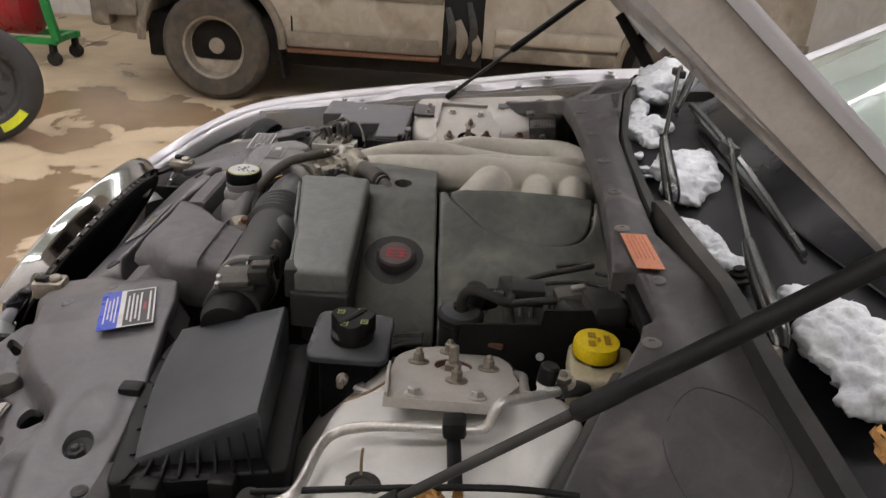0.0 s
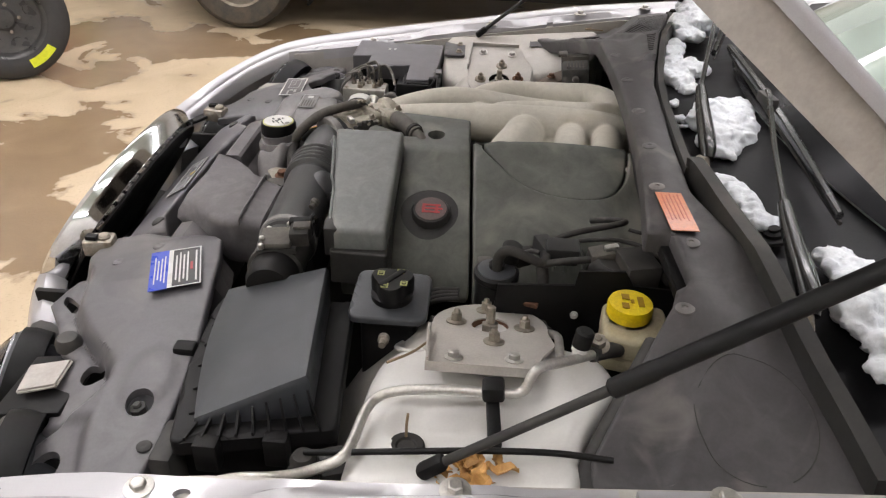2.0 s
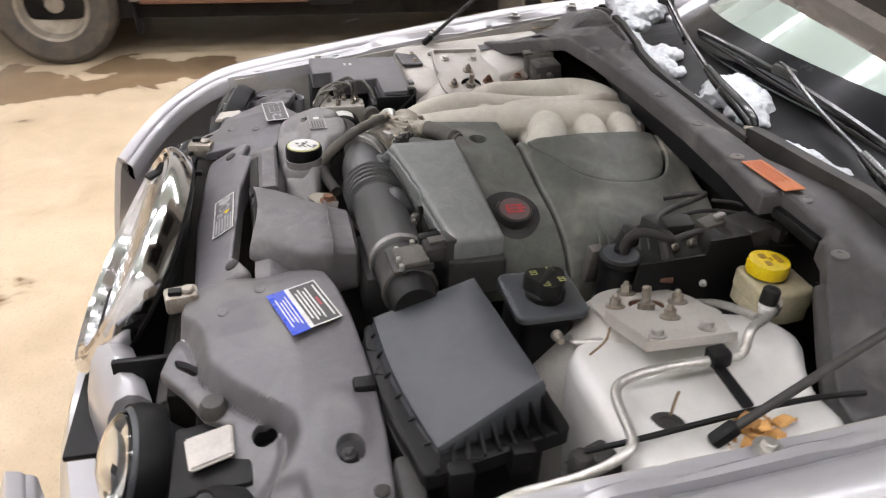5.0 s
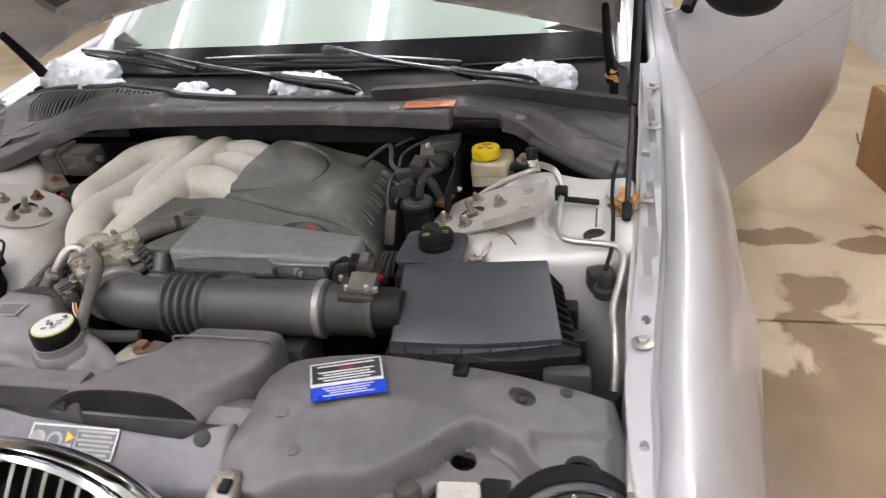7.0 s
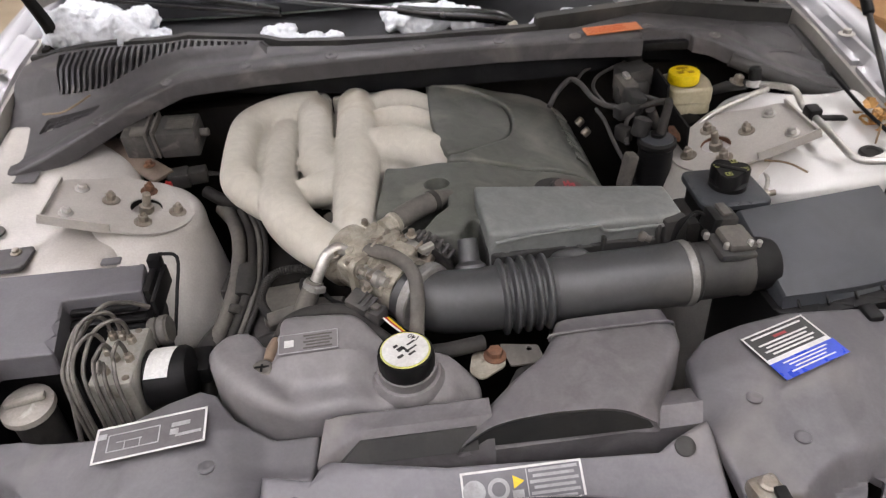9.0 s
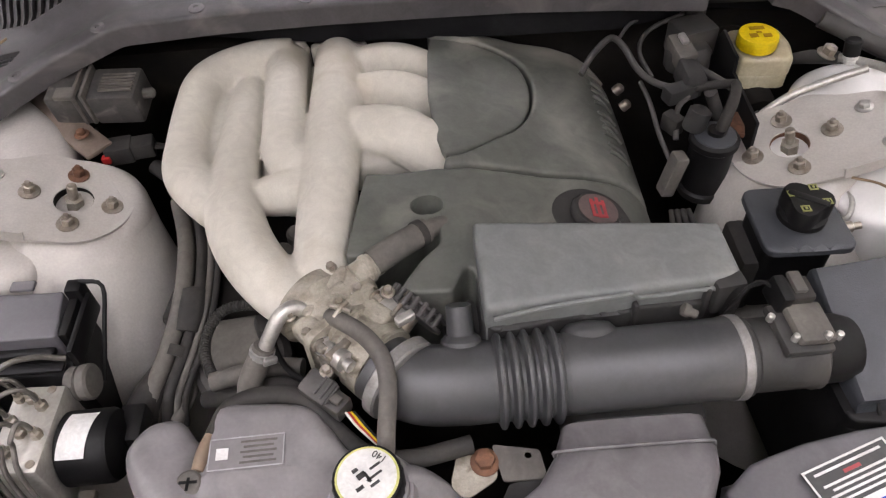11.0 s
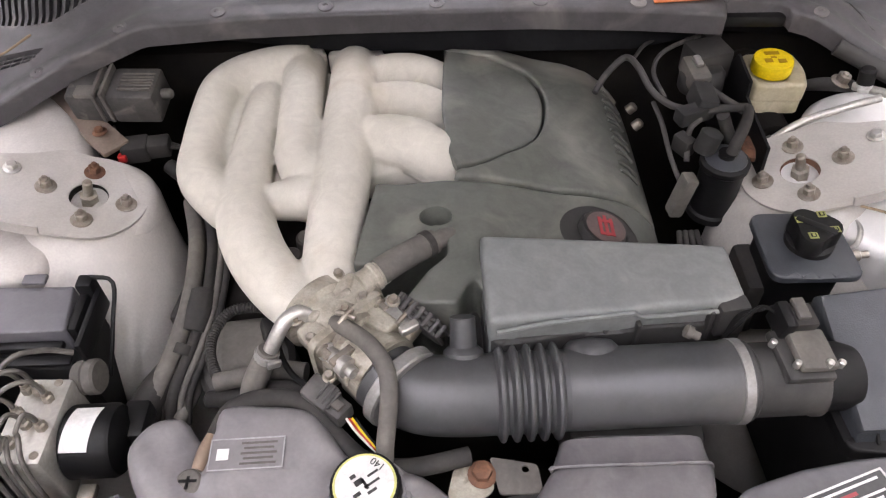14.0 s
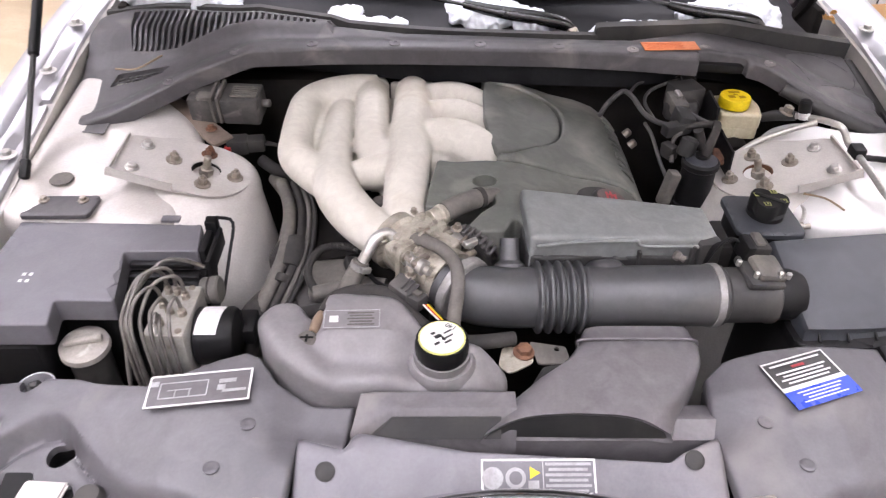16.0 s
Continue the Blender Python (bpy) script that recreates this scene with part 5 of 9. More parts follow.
def build_labels():
    # refrigerant notice: black print block above a white and a blue strip, curling off the panel
    z = wing_z(0.39, -0.47) + 0.004
    t, c, ux, uy, w, h = flat_label("refrigerant_label", (0.366, -0.536, z - 0.002), (0.462, -0.503, z - 0.004), (0.340, -0.466, z + 0.002), M_INK, "black, white and blue refrigerant notice curling off the cover", "label")
    label_frame(t, c, ux, uy, w, h, 0.0022, M_WHITE)
    bar(t, c, ux, uy, 0, -h * 0.11, w, h * 0.09, M_WHITE)
    bar(t, c, ux, uy, 0.001, -h * 0.335, w * 1.02, h * 0.36, M_BLUE, 0.0008, "blue_strip")
    bar(t, c, ux, uy, 0, h * 0.40, w * 0.80, h * 0.035, M_WHITE)
    bar(t, c, ux, uy, 0, h * 0.31, w * 0.2, h * 0.05, M_REDINK)
    for k in range(4):
        bar(t, c, ux, uy, 0, h * (0.23 - 0.075 * k), w * (0.78 - 0.13 * (k % 2)), h * 0.032, M_WHITE)
    for k in range(4):
        bar(t, c, ux, uy, 0.001, -h * (0.22 + 0.065 * k), w * (0.7 - 0.1 * (k % 3)), h * 0.025, M_WHITE, 0.0011)
    # fan warning on the centre panel
    z = 0.8505
    t, c, ux, uy, w, h = flat_label("fan_warning_label", (-0.037, -0.6275, 0.8222), (0.102, -0.6275, 0.8222), (-0.037, -0.5895, 0.8458), M_SLAM, "dark warning label with white frame and a yellow triangle", "label")
    label_frame(t, c, ux, uy, w, h, 0.0026, M_WHITE)
    n = ux.cross(uy)
    bm = lathe(B(), c + ux * (-w * 0.40), n, [(0.013, 0), (0.013, 0.0006), (0, 0.0007)], 20)
    part("pictogram", bm, M_PRINT, t)
    bm = lathe(B(), c + ux * (-w * 0.20), n, [(0.0125, 0), (0.0125, 0.0006), (0.0, 0.0007)], 20)
    part("pictogram", bm, M_PRINT, t)
    bm = lathe(B(), c + ux * (-w * 0.20), n, [(0.008, 0), (0.008, 0.0011), (0.0, 0.0012)], 14)
    part("pictogram", bm, M_SLAM, t)
    bm = lathe(B(), c + ux * (-w * 0.045) + uy * 0.006, n, [(0.0085, 0), (0.0085, 0.0006), (0, 0.0007)], 3)
    part("warning_triangle", bm, M_YELLOW, t, "yellow warning triangle")
    bar(t, c, ux, uy, -w * 0.045, -0.009, 0.013, 0.012, M_PRINT)
    bar(t, c, ux, uy, w * 0.04, 0, 0.0012, h * 0.9, M_PRINT)
    for k in range(6):
        bar(t, c, ux, uy, w * 0.26, h * (0.36 - 0.14 * k), w * (0.40 - 0.06 * (k % 2)), h * 0.075, M_PRINT)
    # belt routing diagram on the far wing
    z = wing_z(-0.39, -0.49) + 0.003
    t, c, ux, uy, w, h = flat_label("belt_diagram_label", (-0.457, -0.531, z - 0.003), (-0.326, -0.520, z + 0.003), (-0.460, -0.480, z - 0.001), M_PANEL, "grey belt routing diagram with a white border", "label")
    label_frame(t, c, ux, uy, w, h, 0.0026, M_WHITE)
    for (u, v, a, b) in ((-0.02, 0.012, 0.06, 0.0015), (-0.02, -0.012, 0.06, 0.0015), (-0.05, 0, 0.0015, 0.024), (0.01, 0, 0.0015, 0.024), (-0.025, 0.0, 0.03, 0.0012), (-0.03, -0.005, 0.0012, 0.012), (-0.012, -0.005, 0.0012, 0.012), (0.035, 0.008, 0.022, 0.006), (0.045, -0.008, 0.03, 0.004), (-0.058, 0.012, 0.01, 0.008), (0.028, -0.002, 0.01, 0.008)):
        bar(t, c, ux, uy, u, v, a, b, M_PRINT)
    # orange notice on the cowl
    t, c, ux, uy, w, h = flat_label("orange_label", (0.322, 0.231, ledge_z(0.32, 0.231) + 0.0105), (0.432, 0.235, ledge_z(0.432, 0.235) + 0.0105), (0.321, 0.269, ledge_z(0.32, 0.269) + 0.0045), M_ORANGE, "faded orange notice on the grey scuttle panel", "label")
    for k in range(5):
        bar(t, c, ux, uy, -w * 0.1, h * (0.3 - 0.15 * k), w * (0.7 - 0.08 * (k % 2)), h * 0.035, M_FADED, 0.0005)


M_FADED = node_mat("faded_orange_print", (0.60, 0.12, 0.03), (0.52, 0.10, 0.03), 0.4)
build_labels()


def build_grille():
    grille = thing("grille", (0, -0.78, 0.42), "chrome oval radiator grille with upright slats", "grille")

    def rim(a, k=1.0, dn=0.0):
        x = 0.282 * k * math.copysign(abs(math.cos(a)) ** 0.94, math.cos(a))
        z = 0.785 + (0.128 if math.sin(a) > 0 else 0.20) * k * math.sin(a)
        return Vector((x, -0.688 - 0.65 * (0.913 - z), z)) + Vector((0, -0.84, 0.545)) * dn
    n = 56
    prof, inner = [], []
    for i in range(n):
        a = 2 * math.pi * i / n
        prof.append([rim(a, 0.985, -0.034), rim(a, 1.0, -0.024), rim(a, 1.012, -0.010), rim(a, 1.0, 0.004), rim(a, 0.965, 0.010), rim(a, 0.93, 0.002), rim(a, 0.93, -0.024), rim(a, 0.95, -0.034)])
        inner.append([rim(a, 0.93, -0.002), rim(a, 0.915, 0.010), rim(a, 0.88, 0.014), rim(a, 0.845, 0.006), rim(a, 0.83, -0.022), rim(a, 0.92, -0.03)])
    part("shell", loft(B(), prof + [prof[0]], closed=True, caps=False), M_CHROME, grille, "polished outer grille shell")
    part("surround", loft(B(), inner + [inner[0]], closed=True, caps=False), M_CHROME, grille, "bright chrome surround")
    for k in range(-9, 10):
        x = k * 0.0242
        s = math.sqrt(max(0.0, 1 - (x / 0.236) ** 2))
        if s < 0.25:
            continue
        pts = []
        for v in np.linspace(-1, 1, 11):
            z = 0.785 + (0.107 if v > 0 else 0.167) * s * v
            c = Vector((x, -0.688 - 0.65 * (0.913 - z), z)) + Vector((0, -0.84, 0.545)) * (0.004 - 0.02 * v * v)
            pts.append([c + Vector((-0.005, 0.026, -0.012)), c + Vector((-0.003, 0.002, 0)), c + Vector((0.003, 0.002, 0)), c + Vector((0.005, 0.026, -0.012))])
        part("slat", loft(B(), pts), M_CHROME, grille)
    bm = B()
    loft(bm, [[rim(2 * math.pi * i / n, 0.92, d) for i in range(n)] for d in (-0.044, -0.040)])
    part("backing", bm, M_BLACK, grille)
    # radiator and its cross slats, low in the gap behind the shell
    rad = thing("radiator", (0, -0.66, 0.45), "dark radiator with horizontal guard slats behind the grille", "radiator")
    part("core", box(B(), (0, -0.650, 0.60), (0.84, 0.08, 0.30), bev=0.004), M_DARK, rad)
    # black plates added below the gap, so the lit floor stays hidden
    part("baffle", box(B(), (0, -0.765, 0.615), (0.76, 0.20, 0.012), bev=0.003), M_BLACK, rad, "black plate added to close the gap behind the grille")
    for sd in (1, -1):
        part("baffle", box(B(), (0.335 * sd, -0.725, 0.685), (0.012, 0.10, 0.15), bev=0.003), M_BLACK, rad)
    for k in range(7):
        part("guard_slat", box(B(), (0, -0.702, 0.72 - 0.028 * k), (0.80, 0.018, 0.007), (25, 0, 0), bev=0.002), M_PLASTIC, rad)
    # bumper skin round the nose
    rings = []
    for a in np.linspace(-1.0, 1.0, 31):
        x = 0.93 * a
        y = -0.93 + 0.42 * abs(a) ** 2.4
        zt = 0.52
        rings.append([(x * 0.97, y + 0.06, zt + 0.01), (x, y + 0.01, zt), (x * 1.01, y - 0.015, zt - 0.06), (x * 1.01, y - 0.02, 0.38), (x * 0.99, y + 0.02, 0.25), (x * 0.95, y + 0.10, 0.25), (x * 0.94, y + 0.12, zt - 0.04)])
    part("bumper", loft(B(), rings), M_SILVER, car)
    # painted nose shell between grille, lamps and bumper
    for sd in (1, -1):
        rings = []
        for f in np.linspace(0, 1, 9):
            x = 0.275 + 0.10 * f
            y = -0.800 + 0.035 * f
            zt = 0.755 - 0.03 * f * f
            rings.append([(sd * x, y + 0.045, zt - 0.02), (sd * x, y + 0.03, zt - 0.004), (sd * x, y + 0.012, zt), (sd * x, y - 0.006, zt - 0.01), (sd * (x + 0.004), y - 0.02, zt - 0.035), (sd * (x + 0.008), y - 0.035, zt - 0.09), (sd * (x + 0.01), y - 0.05, 0.56), (sd * x, y + 0.0, 0.55), (sd * x, y + 0.03, zt - 0.08)])
        part("nose_shell", loft(B(), rings), M_SILVER, car)
        # twin round headlamps
        for (x, y, r, zz) in ((0.722, -0.628, 0.096, 0.735), (0.485, -0.745, 0.075, 0.700)):
            c = Vector((sd * x, y, zz))
            ax = Vector((sd * 0.25, -1, 0.42)).normalized()
            bm = lathe(B(), c - ax * 0.10, ax, [(r * 0.45, 0), (r * 0.75, 0.05), (r, 0.10), (r * 0.93, 0.108), (r * 0.88, 0.10), (r * 0.8, 0.06), (r * 0.4, 0.02), (0, 0.01)], 40)
            lamp = part("headlamp", bm, M_LID, car, "round headlamp with dark rim and bowl")
            bm = lathe(B(), c + ax * 0.001, ax, [(r * 0.93, 0), (r * 0.9, 0.012), (r * 0.6, 0.027), (r * 0.3, 0.034), (0, 0.036)], 40)
            part("lens", bm, M_CLEAR, lamp, "clear domed lens")
            bm = lathe(B(), c - ax * 0.040, ax, [(r * 1.05, 0.0), (r * 1.08, 0.026), (r * 1.04, 0.042), (r * 1.01, 0.042), (r * 1.01, 0.0)], 40)
            part("lamp_housing", bm, M_BLACK, lamp)


build_grille()
# ---- engine: manifold, covers, throttle ----
def build_manifold():
    t = thing("intake_manifold", (-0.2, 0.0, 0.86), "sand-coloured dusty cast intake manifold with curved runners", "intake manifold")
    z = 0.905
    cast = B()
    bm = B()
    # straight trunk, back from the throttle
    tube(bm, [(-0.132, -0.232, z), (-0.139, -0.165, z + 0.006), (-0.136, -0.06, z + 0.012), (-0.133, 0.06, z + 0.016), (-0.131, 0.17, z + 0.016), (-0.133, 0.245, z + 0.006), (-0.134, 0.278, z - 0.03)], [0.034, 0.036, 0.0385, 0.039, 0.038, 0.037, 0.035], 24, 5)
    merge(cast, bm)
    # curved trunk, sinking between the ridge and the middle runner
    bm = B()
    tube(bm, [(-0.150, -0.238, z), (-0.185, -0.212, z), (-0.226, -0.16, z + 0.002), (-0.254, -0.10, z + 0.002), (-0.266, -0.04, z - 0.002), (-0.272, 0.03, z - 0.008), (-0.274, 0.11, z - 0.015), (-0.272, 0.19, z - 0.018), (-0.26, 0.24, z - 0.02)], [0.033, 0.036, 0.038, 0.039, 0.036, 0.032, 0.031, 0.031, 0.032], 24, 5)
    merge(cast, bm)
    # outer runner: a ridge that wraps round to the rear
    bm = B()
    tube(bm, [(-0.262, -0.075, z - 0.012), (-0.300, -0.040, z - 0.004), (-0.336, 0.008, z), (-0.346, 0.07, z + 0.001), (-0.348, 0.15, z + 0.002), (-0.340, 0.205, z + 0.004), (-0.308, 0.238, z + 0.006), (-0.255, 0.254, z + 0.008), (-0.205, 0.258, z + 0.006)], [0.03, 0.033, 0.033, 0.030, 0.030, 0.032, 0.033, 0.034, 0.034], 22, 5)
    merge(cast, bm)
    # web between ridge and trunk, and the corner plates
    bm = B()
    sheet(bm, corners([(-0.345, 0.02), (-0.27, 0.0), (-0.27, 0.22), (-0.335, 0.21)], 0.02), (), z - 0.004, 0.02, 0.03, round_=0.006)
    sheet(bm, corners([(-0.275, -0.03), (-0.205, -0.02), (-0.205, 0.165), (-0.275, 0.165)], 0.015), (), z - 0.020, 0.02, 0.02, round_=0.004)
    sheet(bm, corners([(-0.21, 0.03), (-0.13, 0.03), (-0.13, 0.26), (-0.21, 0.26)], 0.015), (), z - 0.010, 0.02, 0.02, round_=0.004)
    sheet(bm, corners([(-0.325, 0.21), (-0.20, 0.21), (-0.19, 0.285), (-0.27, 0.288)], 0.025), (), z + 0.020, 0.02, 0.04, round_=0.014)
    sheet(bm, corners([(-0.345, -0.01), (-0.30, -0.06), (-0.255, -0.06), (-0.275, 0.0), (-0.335, 0.03)], 0.02), (), z + 0.010, 0.02, 0.03, round_=0.014)
    sheet(bm, corners([(-0.205, -0.06), (-0.13, -0.06), (-0.13, 0.06), (-0.205, 0.06)], 0.02), (), z + 0.016, 0.02, 0.04, round_=0.012)
    merge(cast, bm)
    # middle runner and its rounded stub
    bm = B()
    tube(bm, [(-0.216, 0.272, z - 0.03), (-0.215, 0.25, z + 0.002), (-0.210, 0.17, z + 0.006), (-0.207, 0.10, z + 0.005), (-0.202, 0.04, z + 0.003), (-0.185, 0.0, z + 0.002), (-0.15, -0.02, z - 0.002)], [0.032, 0.034, 0.033, 0.033, 0.034, 0.034, 0.03], 22, 5)
    merge(cast, bm)
    bm = B()
    tube(bm, [(-0.242, -0.040, z - 0.018), (-0.226, -0.042, z - 0.006), (-0.19, -0.042, z), (-0.145, -0.03, z - 0.002)], [0.018, 0.026, 0.031, 0.031], 20, 5)
    merge(cast, bm)
    # three runners that leave the trunk low and dive under the cover
    for y, dy, r in ((0.222, -0.014, 0.030), (0.150, -0.018, 0.030), (0.062, -0.045, 0.040)):
        bm = B()
        tube(bm, [(-0.125, y, z - 0.006), (-0.085, y + dy * 0.2, z + 0.012), (-0.04, y + dy * 0.5, z + 0.015), (0.0, y + dy, z + 0.002), (0.022, y + dy * 1.1, z - 0.018)], [r, r, r * 0.99, r * 0.97, r * 0.95], 22, 5)
        merge(cast, bm)
    # fillet metal between the runners
    bm = B()
    sheet(bm, corners([(-0.12, 0.0), (-0.01, 0.01), (0.0, 0.235), (-0.12, 0.24)], 0.02), (), z + 0.006, 0.03, 0.05, round_=0.01)
    merge(cast, bm)
    body = part("casting", cast, M_MANIFOLD, t)
    rm = body.modifiers.new("blend", "REMESH")
    rm.mode, rm.voxel_size, rm.use_smooth_shade = "VOXEL", 0.003, True
    sm = body.modifiers.new("fillet", "SMOOTH")
    sm.factor, sm.iterations = 0.5, 4
    # seam flanges
    for y in (0.278,):
        for x in (-0.235, -0.135):
            bm = box(B(), (x, y, z - 0.008), (0.105 if x < -0.2 else 0.09, 0.018, 0.05), bev=0.007)
            part("rear_flange", bm, M_MANIFOLD, t)
    bm = B()
    tube(bm, [(-0.100, 0.026, z - 0.012), (-0.07, 0.020, z - 0.004), (-0.035, 0.004, z - 0.004), (-0.004, -0.022, z - 0.012), (0.010, -0.034, z - 0.022)], [0.006, 0.0075, 0.008, 0.008, 0.007], 10, 5)
    part("lip", bm, M_MANIFOLD, t)
    for x, y in ((-0.017, 0.237), (-0.132, 0.283), (-0.20, 0.283), (-0.255, 0.278)):
        bm = lathe(B(), (x, y, z - 0.012), (0, 0, 1), [(0.014, 0), (0.014, 0.028), (0.009, 0.034), (0.0, 0.036)], 16)
        part("boss", bm, M_MANIFOLD, t)
    return t


build_manifold()


def cover_z(x, y):
    """Moulded crown of the engine covers, falling to the side of the engine."""
    return lerp_line(((-0.12, 0.938), (0.0, 0.943), (0.05, 0.937), (0.10, 0.921), (0.15, 0.904), (0.20, 0.893), (0.24, 0.879), (0.27, 0.858), (0.30, 0.820), (0.315, 0.78)), x) - 0.05 * max(0, y - 0.2)


def build_covers():
    t = thing("engine_cover", (0.15, 0.08, 0.8), "dusty dark grey plastic engine cover with raised lettering", "engine cover")
    rim = curve2([(0.020, -0.030), (0.050, -0.022), (0.090, 0.008), (0.128, 0.045), (0.150, 0.092), (0.158, 0.150), (0.146, 0.200), (0.110, 0.228), (0.060, 0.240), (0.012, 0.246)], 5, closed=False)
    rim = [tuple(p) for p in rim]
    ol = rim + [(0.008, 0.272), (0.12, 0.275), (0.21, 0.272), (0.270, 0.262), (0.298, 0.22), (0.308, 0.10), (0.312, -0.028), (0.22, -0.036), (0.10, -0.042), (0.016, -0.047)]

    def top(x, y):
        d = _dist(np.array([[x, y]]), rim)[0]
        return cover_z(x, y) + 0.007 * math.exp(-(d / 0.022) ** 2) * smoothstep(0.03, 0.09, x)
    bm = sheet(B(), ol[::-1], (), top, 0.010, 0.1, round_=0.006, floor=0.72)
    part("shell", bm, M_COVER, t)
    ins = [(0.010 + (x - 0.010) * 0.972, 0.105 + (y - 0.105) * 0.972) for x, y in rim] + [(0.006, 0.20), (0.002, 0.10), (0.010, 0.0)]
    bm = sheet(B(), ins[::-1], (), lambda x, y: cover_z(x, y) + 0.002 - 0.010 * smoothstep(0.06, 0.0, _dist(np.array([[x, y]]), [(0.02, 0.03), (0.02, 0.2), (0.09, 0.13)])[0]) * smoothstep(0.02, 0.07, x), 0.012, 0.012, round_=0.004)
    part("insert", bm, M_COVER, t)
    # raised emblem letters drawn as plain bars along the falling side
    for k in range(6):
        y0 = 0.030 + k * 0.037
        for (dx0, dx1, dy0, dy1) in (((0.0, 0.034, 0.0, 0.0), (0.0, 0.034, 0.017, 0.017)) if k % 2 == 0 else ((0.0, 0.034, 0.004, 0.012), (0.0, 0.034, 0.020, 0.012))):
            bm = B()
            pts = []
            for f in np.linspace(0, 1, 5):
                x = 0.258 + (dx0 + (dx1 - dx0) * f) * 0.85
                y = y0 + dy0 + (dy1 - dy0) * f
                pts.append((x, y, top(x, y) + 0.0026))
            tube(bm, pts, 0.0030, 6, 1, smooth=False)
            part("emblem_bar", bm, M_COVER, t)
    bm = lathe(B(), (0.07, 0.252, cover_z(0.07, 0.25) - 0.006), (0, 0, 1), [(0.018, 0), (0.018, 0.006), (0.010, 0.009), (0, 0.009)], 20)
    part("cap", bm, M_COVER, t)

    # front cover with oil filler recess and two openings
    f = thing("front_engine_cover", (0.1, -0.15, 0.8), "dusty grey plastic cover with the oil filler recess", "engine cover")
    ol = [(-0.086, -0.056), (0.015, -0.052), (0.10, -0.047), (0.22, -0.041), (0.312, -0.034), (0.312, -0.25), (0.05, -0.25), (0.036, -0.218), (0.026, -0.225), (0.012, -0.255), (-0.03, -0.253), (-0.045, -0.243), (-0.02, -0.205), (0.004, -0.182), (0.004, -0.155), (-0.016, -0.145), (-0.060, -0.172), (-0.088, -0.196), (-0.108, -0.195), (-0.102, -0.15)]
    holes = [ring(-0.009, -0.119, 0.021, 0.017, 24), ring(0.203, -0.112, 0.054, 0.050, 40)]
    bm = sheet(B(), corners(ol[::-1], 0.007), holes, lambda x, y: cover_z(x, y) - 0.003 + 0.006 * smoothstep(-0.05, -0.09, x), 0.010, 0.1, round_=0.005, floor=0.79)
    part("shell", bm, M_COVER, f)
    bm = lathe(B(), (-0.009, -0.119, 0.90), (0, 0, 1), [(0.024, 0), (0.024, 0.036), (0.0205, 0.036), (0.016, 0.010), (0.009, 0.008), (0.008, 0.016), (0, 0.017)], 28)
    bmesh.ops.scale(bm, vec=(1, 0.84, 1), space=Matrix.Translation((0.009, 0.119, 0)), verts=bm.verts)
    part("hole_cup", bm, M_COVER, f)
    rings = []
    for q, d in ((1.01, 0.0), (0.97, 0.006), (0.90, 0.016), (0.80, 0.030), (0.70, 0.040), (0.62, 0.044)):
        rings.append([(x, y, cover_z(x, y) - 0.0035 - d) for x, y in ring(0.203, -0.112, 0.054 * q, 0.050 * q, 40)])
    # darker than the cover around it: the bowl's shade is in its colour
    part("filler_recess", loft(B(), rings), M_PLASTIC, f)
    o = thing("oil_filler_cap", (0.195, -0.110, 0.845), "dusty black oil filler cap with faded red print", "filler cap")
    axis = Vector((0.30, 0.0, 1)).normalized()
    c = Vector((0.197, -0.109, 0.857))
    prof = [(0.031, 0), (0.034, 0.004), (0.034, 0.036), (0.031, 0.041), (0, 0.042)]
    part("cap", lathe(B(), c, axis, prof, 14), M_PLASTIC, o)
    ux = Vector((0, 1, 0))
    uy = axis.cross(ux)
    top_c = c + axis * 0.0425
    part("print_disc", lathe(B(), top_c, axis, [(0.027, 0), (0.027, 0.0006), (0, 0.0008)], 28), M_CAPFACE, o)
    for v in (-0.008, 0.0, 0.008):
        bar(o, top_c + axis * 0.0008, ux, uy, 0.002, v, 0.036 - abs(v), 0.0044, M_REDINK, 0.0006)
    for u in (-0.009, 0.007):
        bar(o, top_c + axis * 0.0008, ux, uy, u * 1.4, 0.0, 0.005, 0.021, M_REDINK, 0.0007)
    return t


M_CAPFACE = node_mat("dusty_cap_face", (0.10, 0.075, 0.07), (0.14, 0.10, 0.09), 0.6, scale=30)
build_covers()


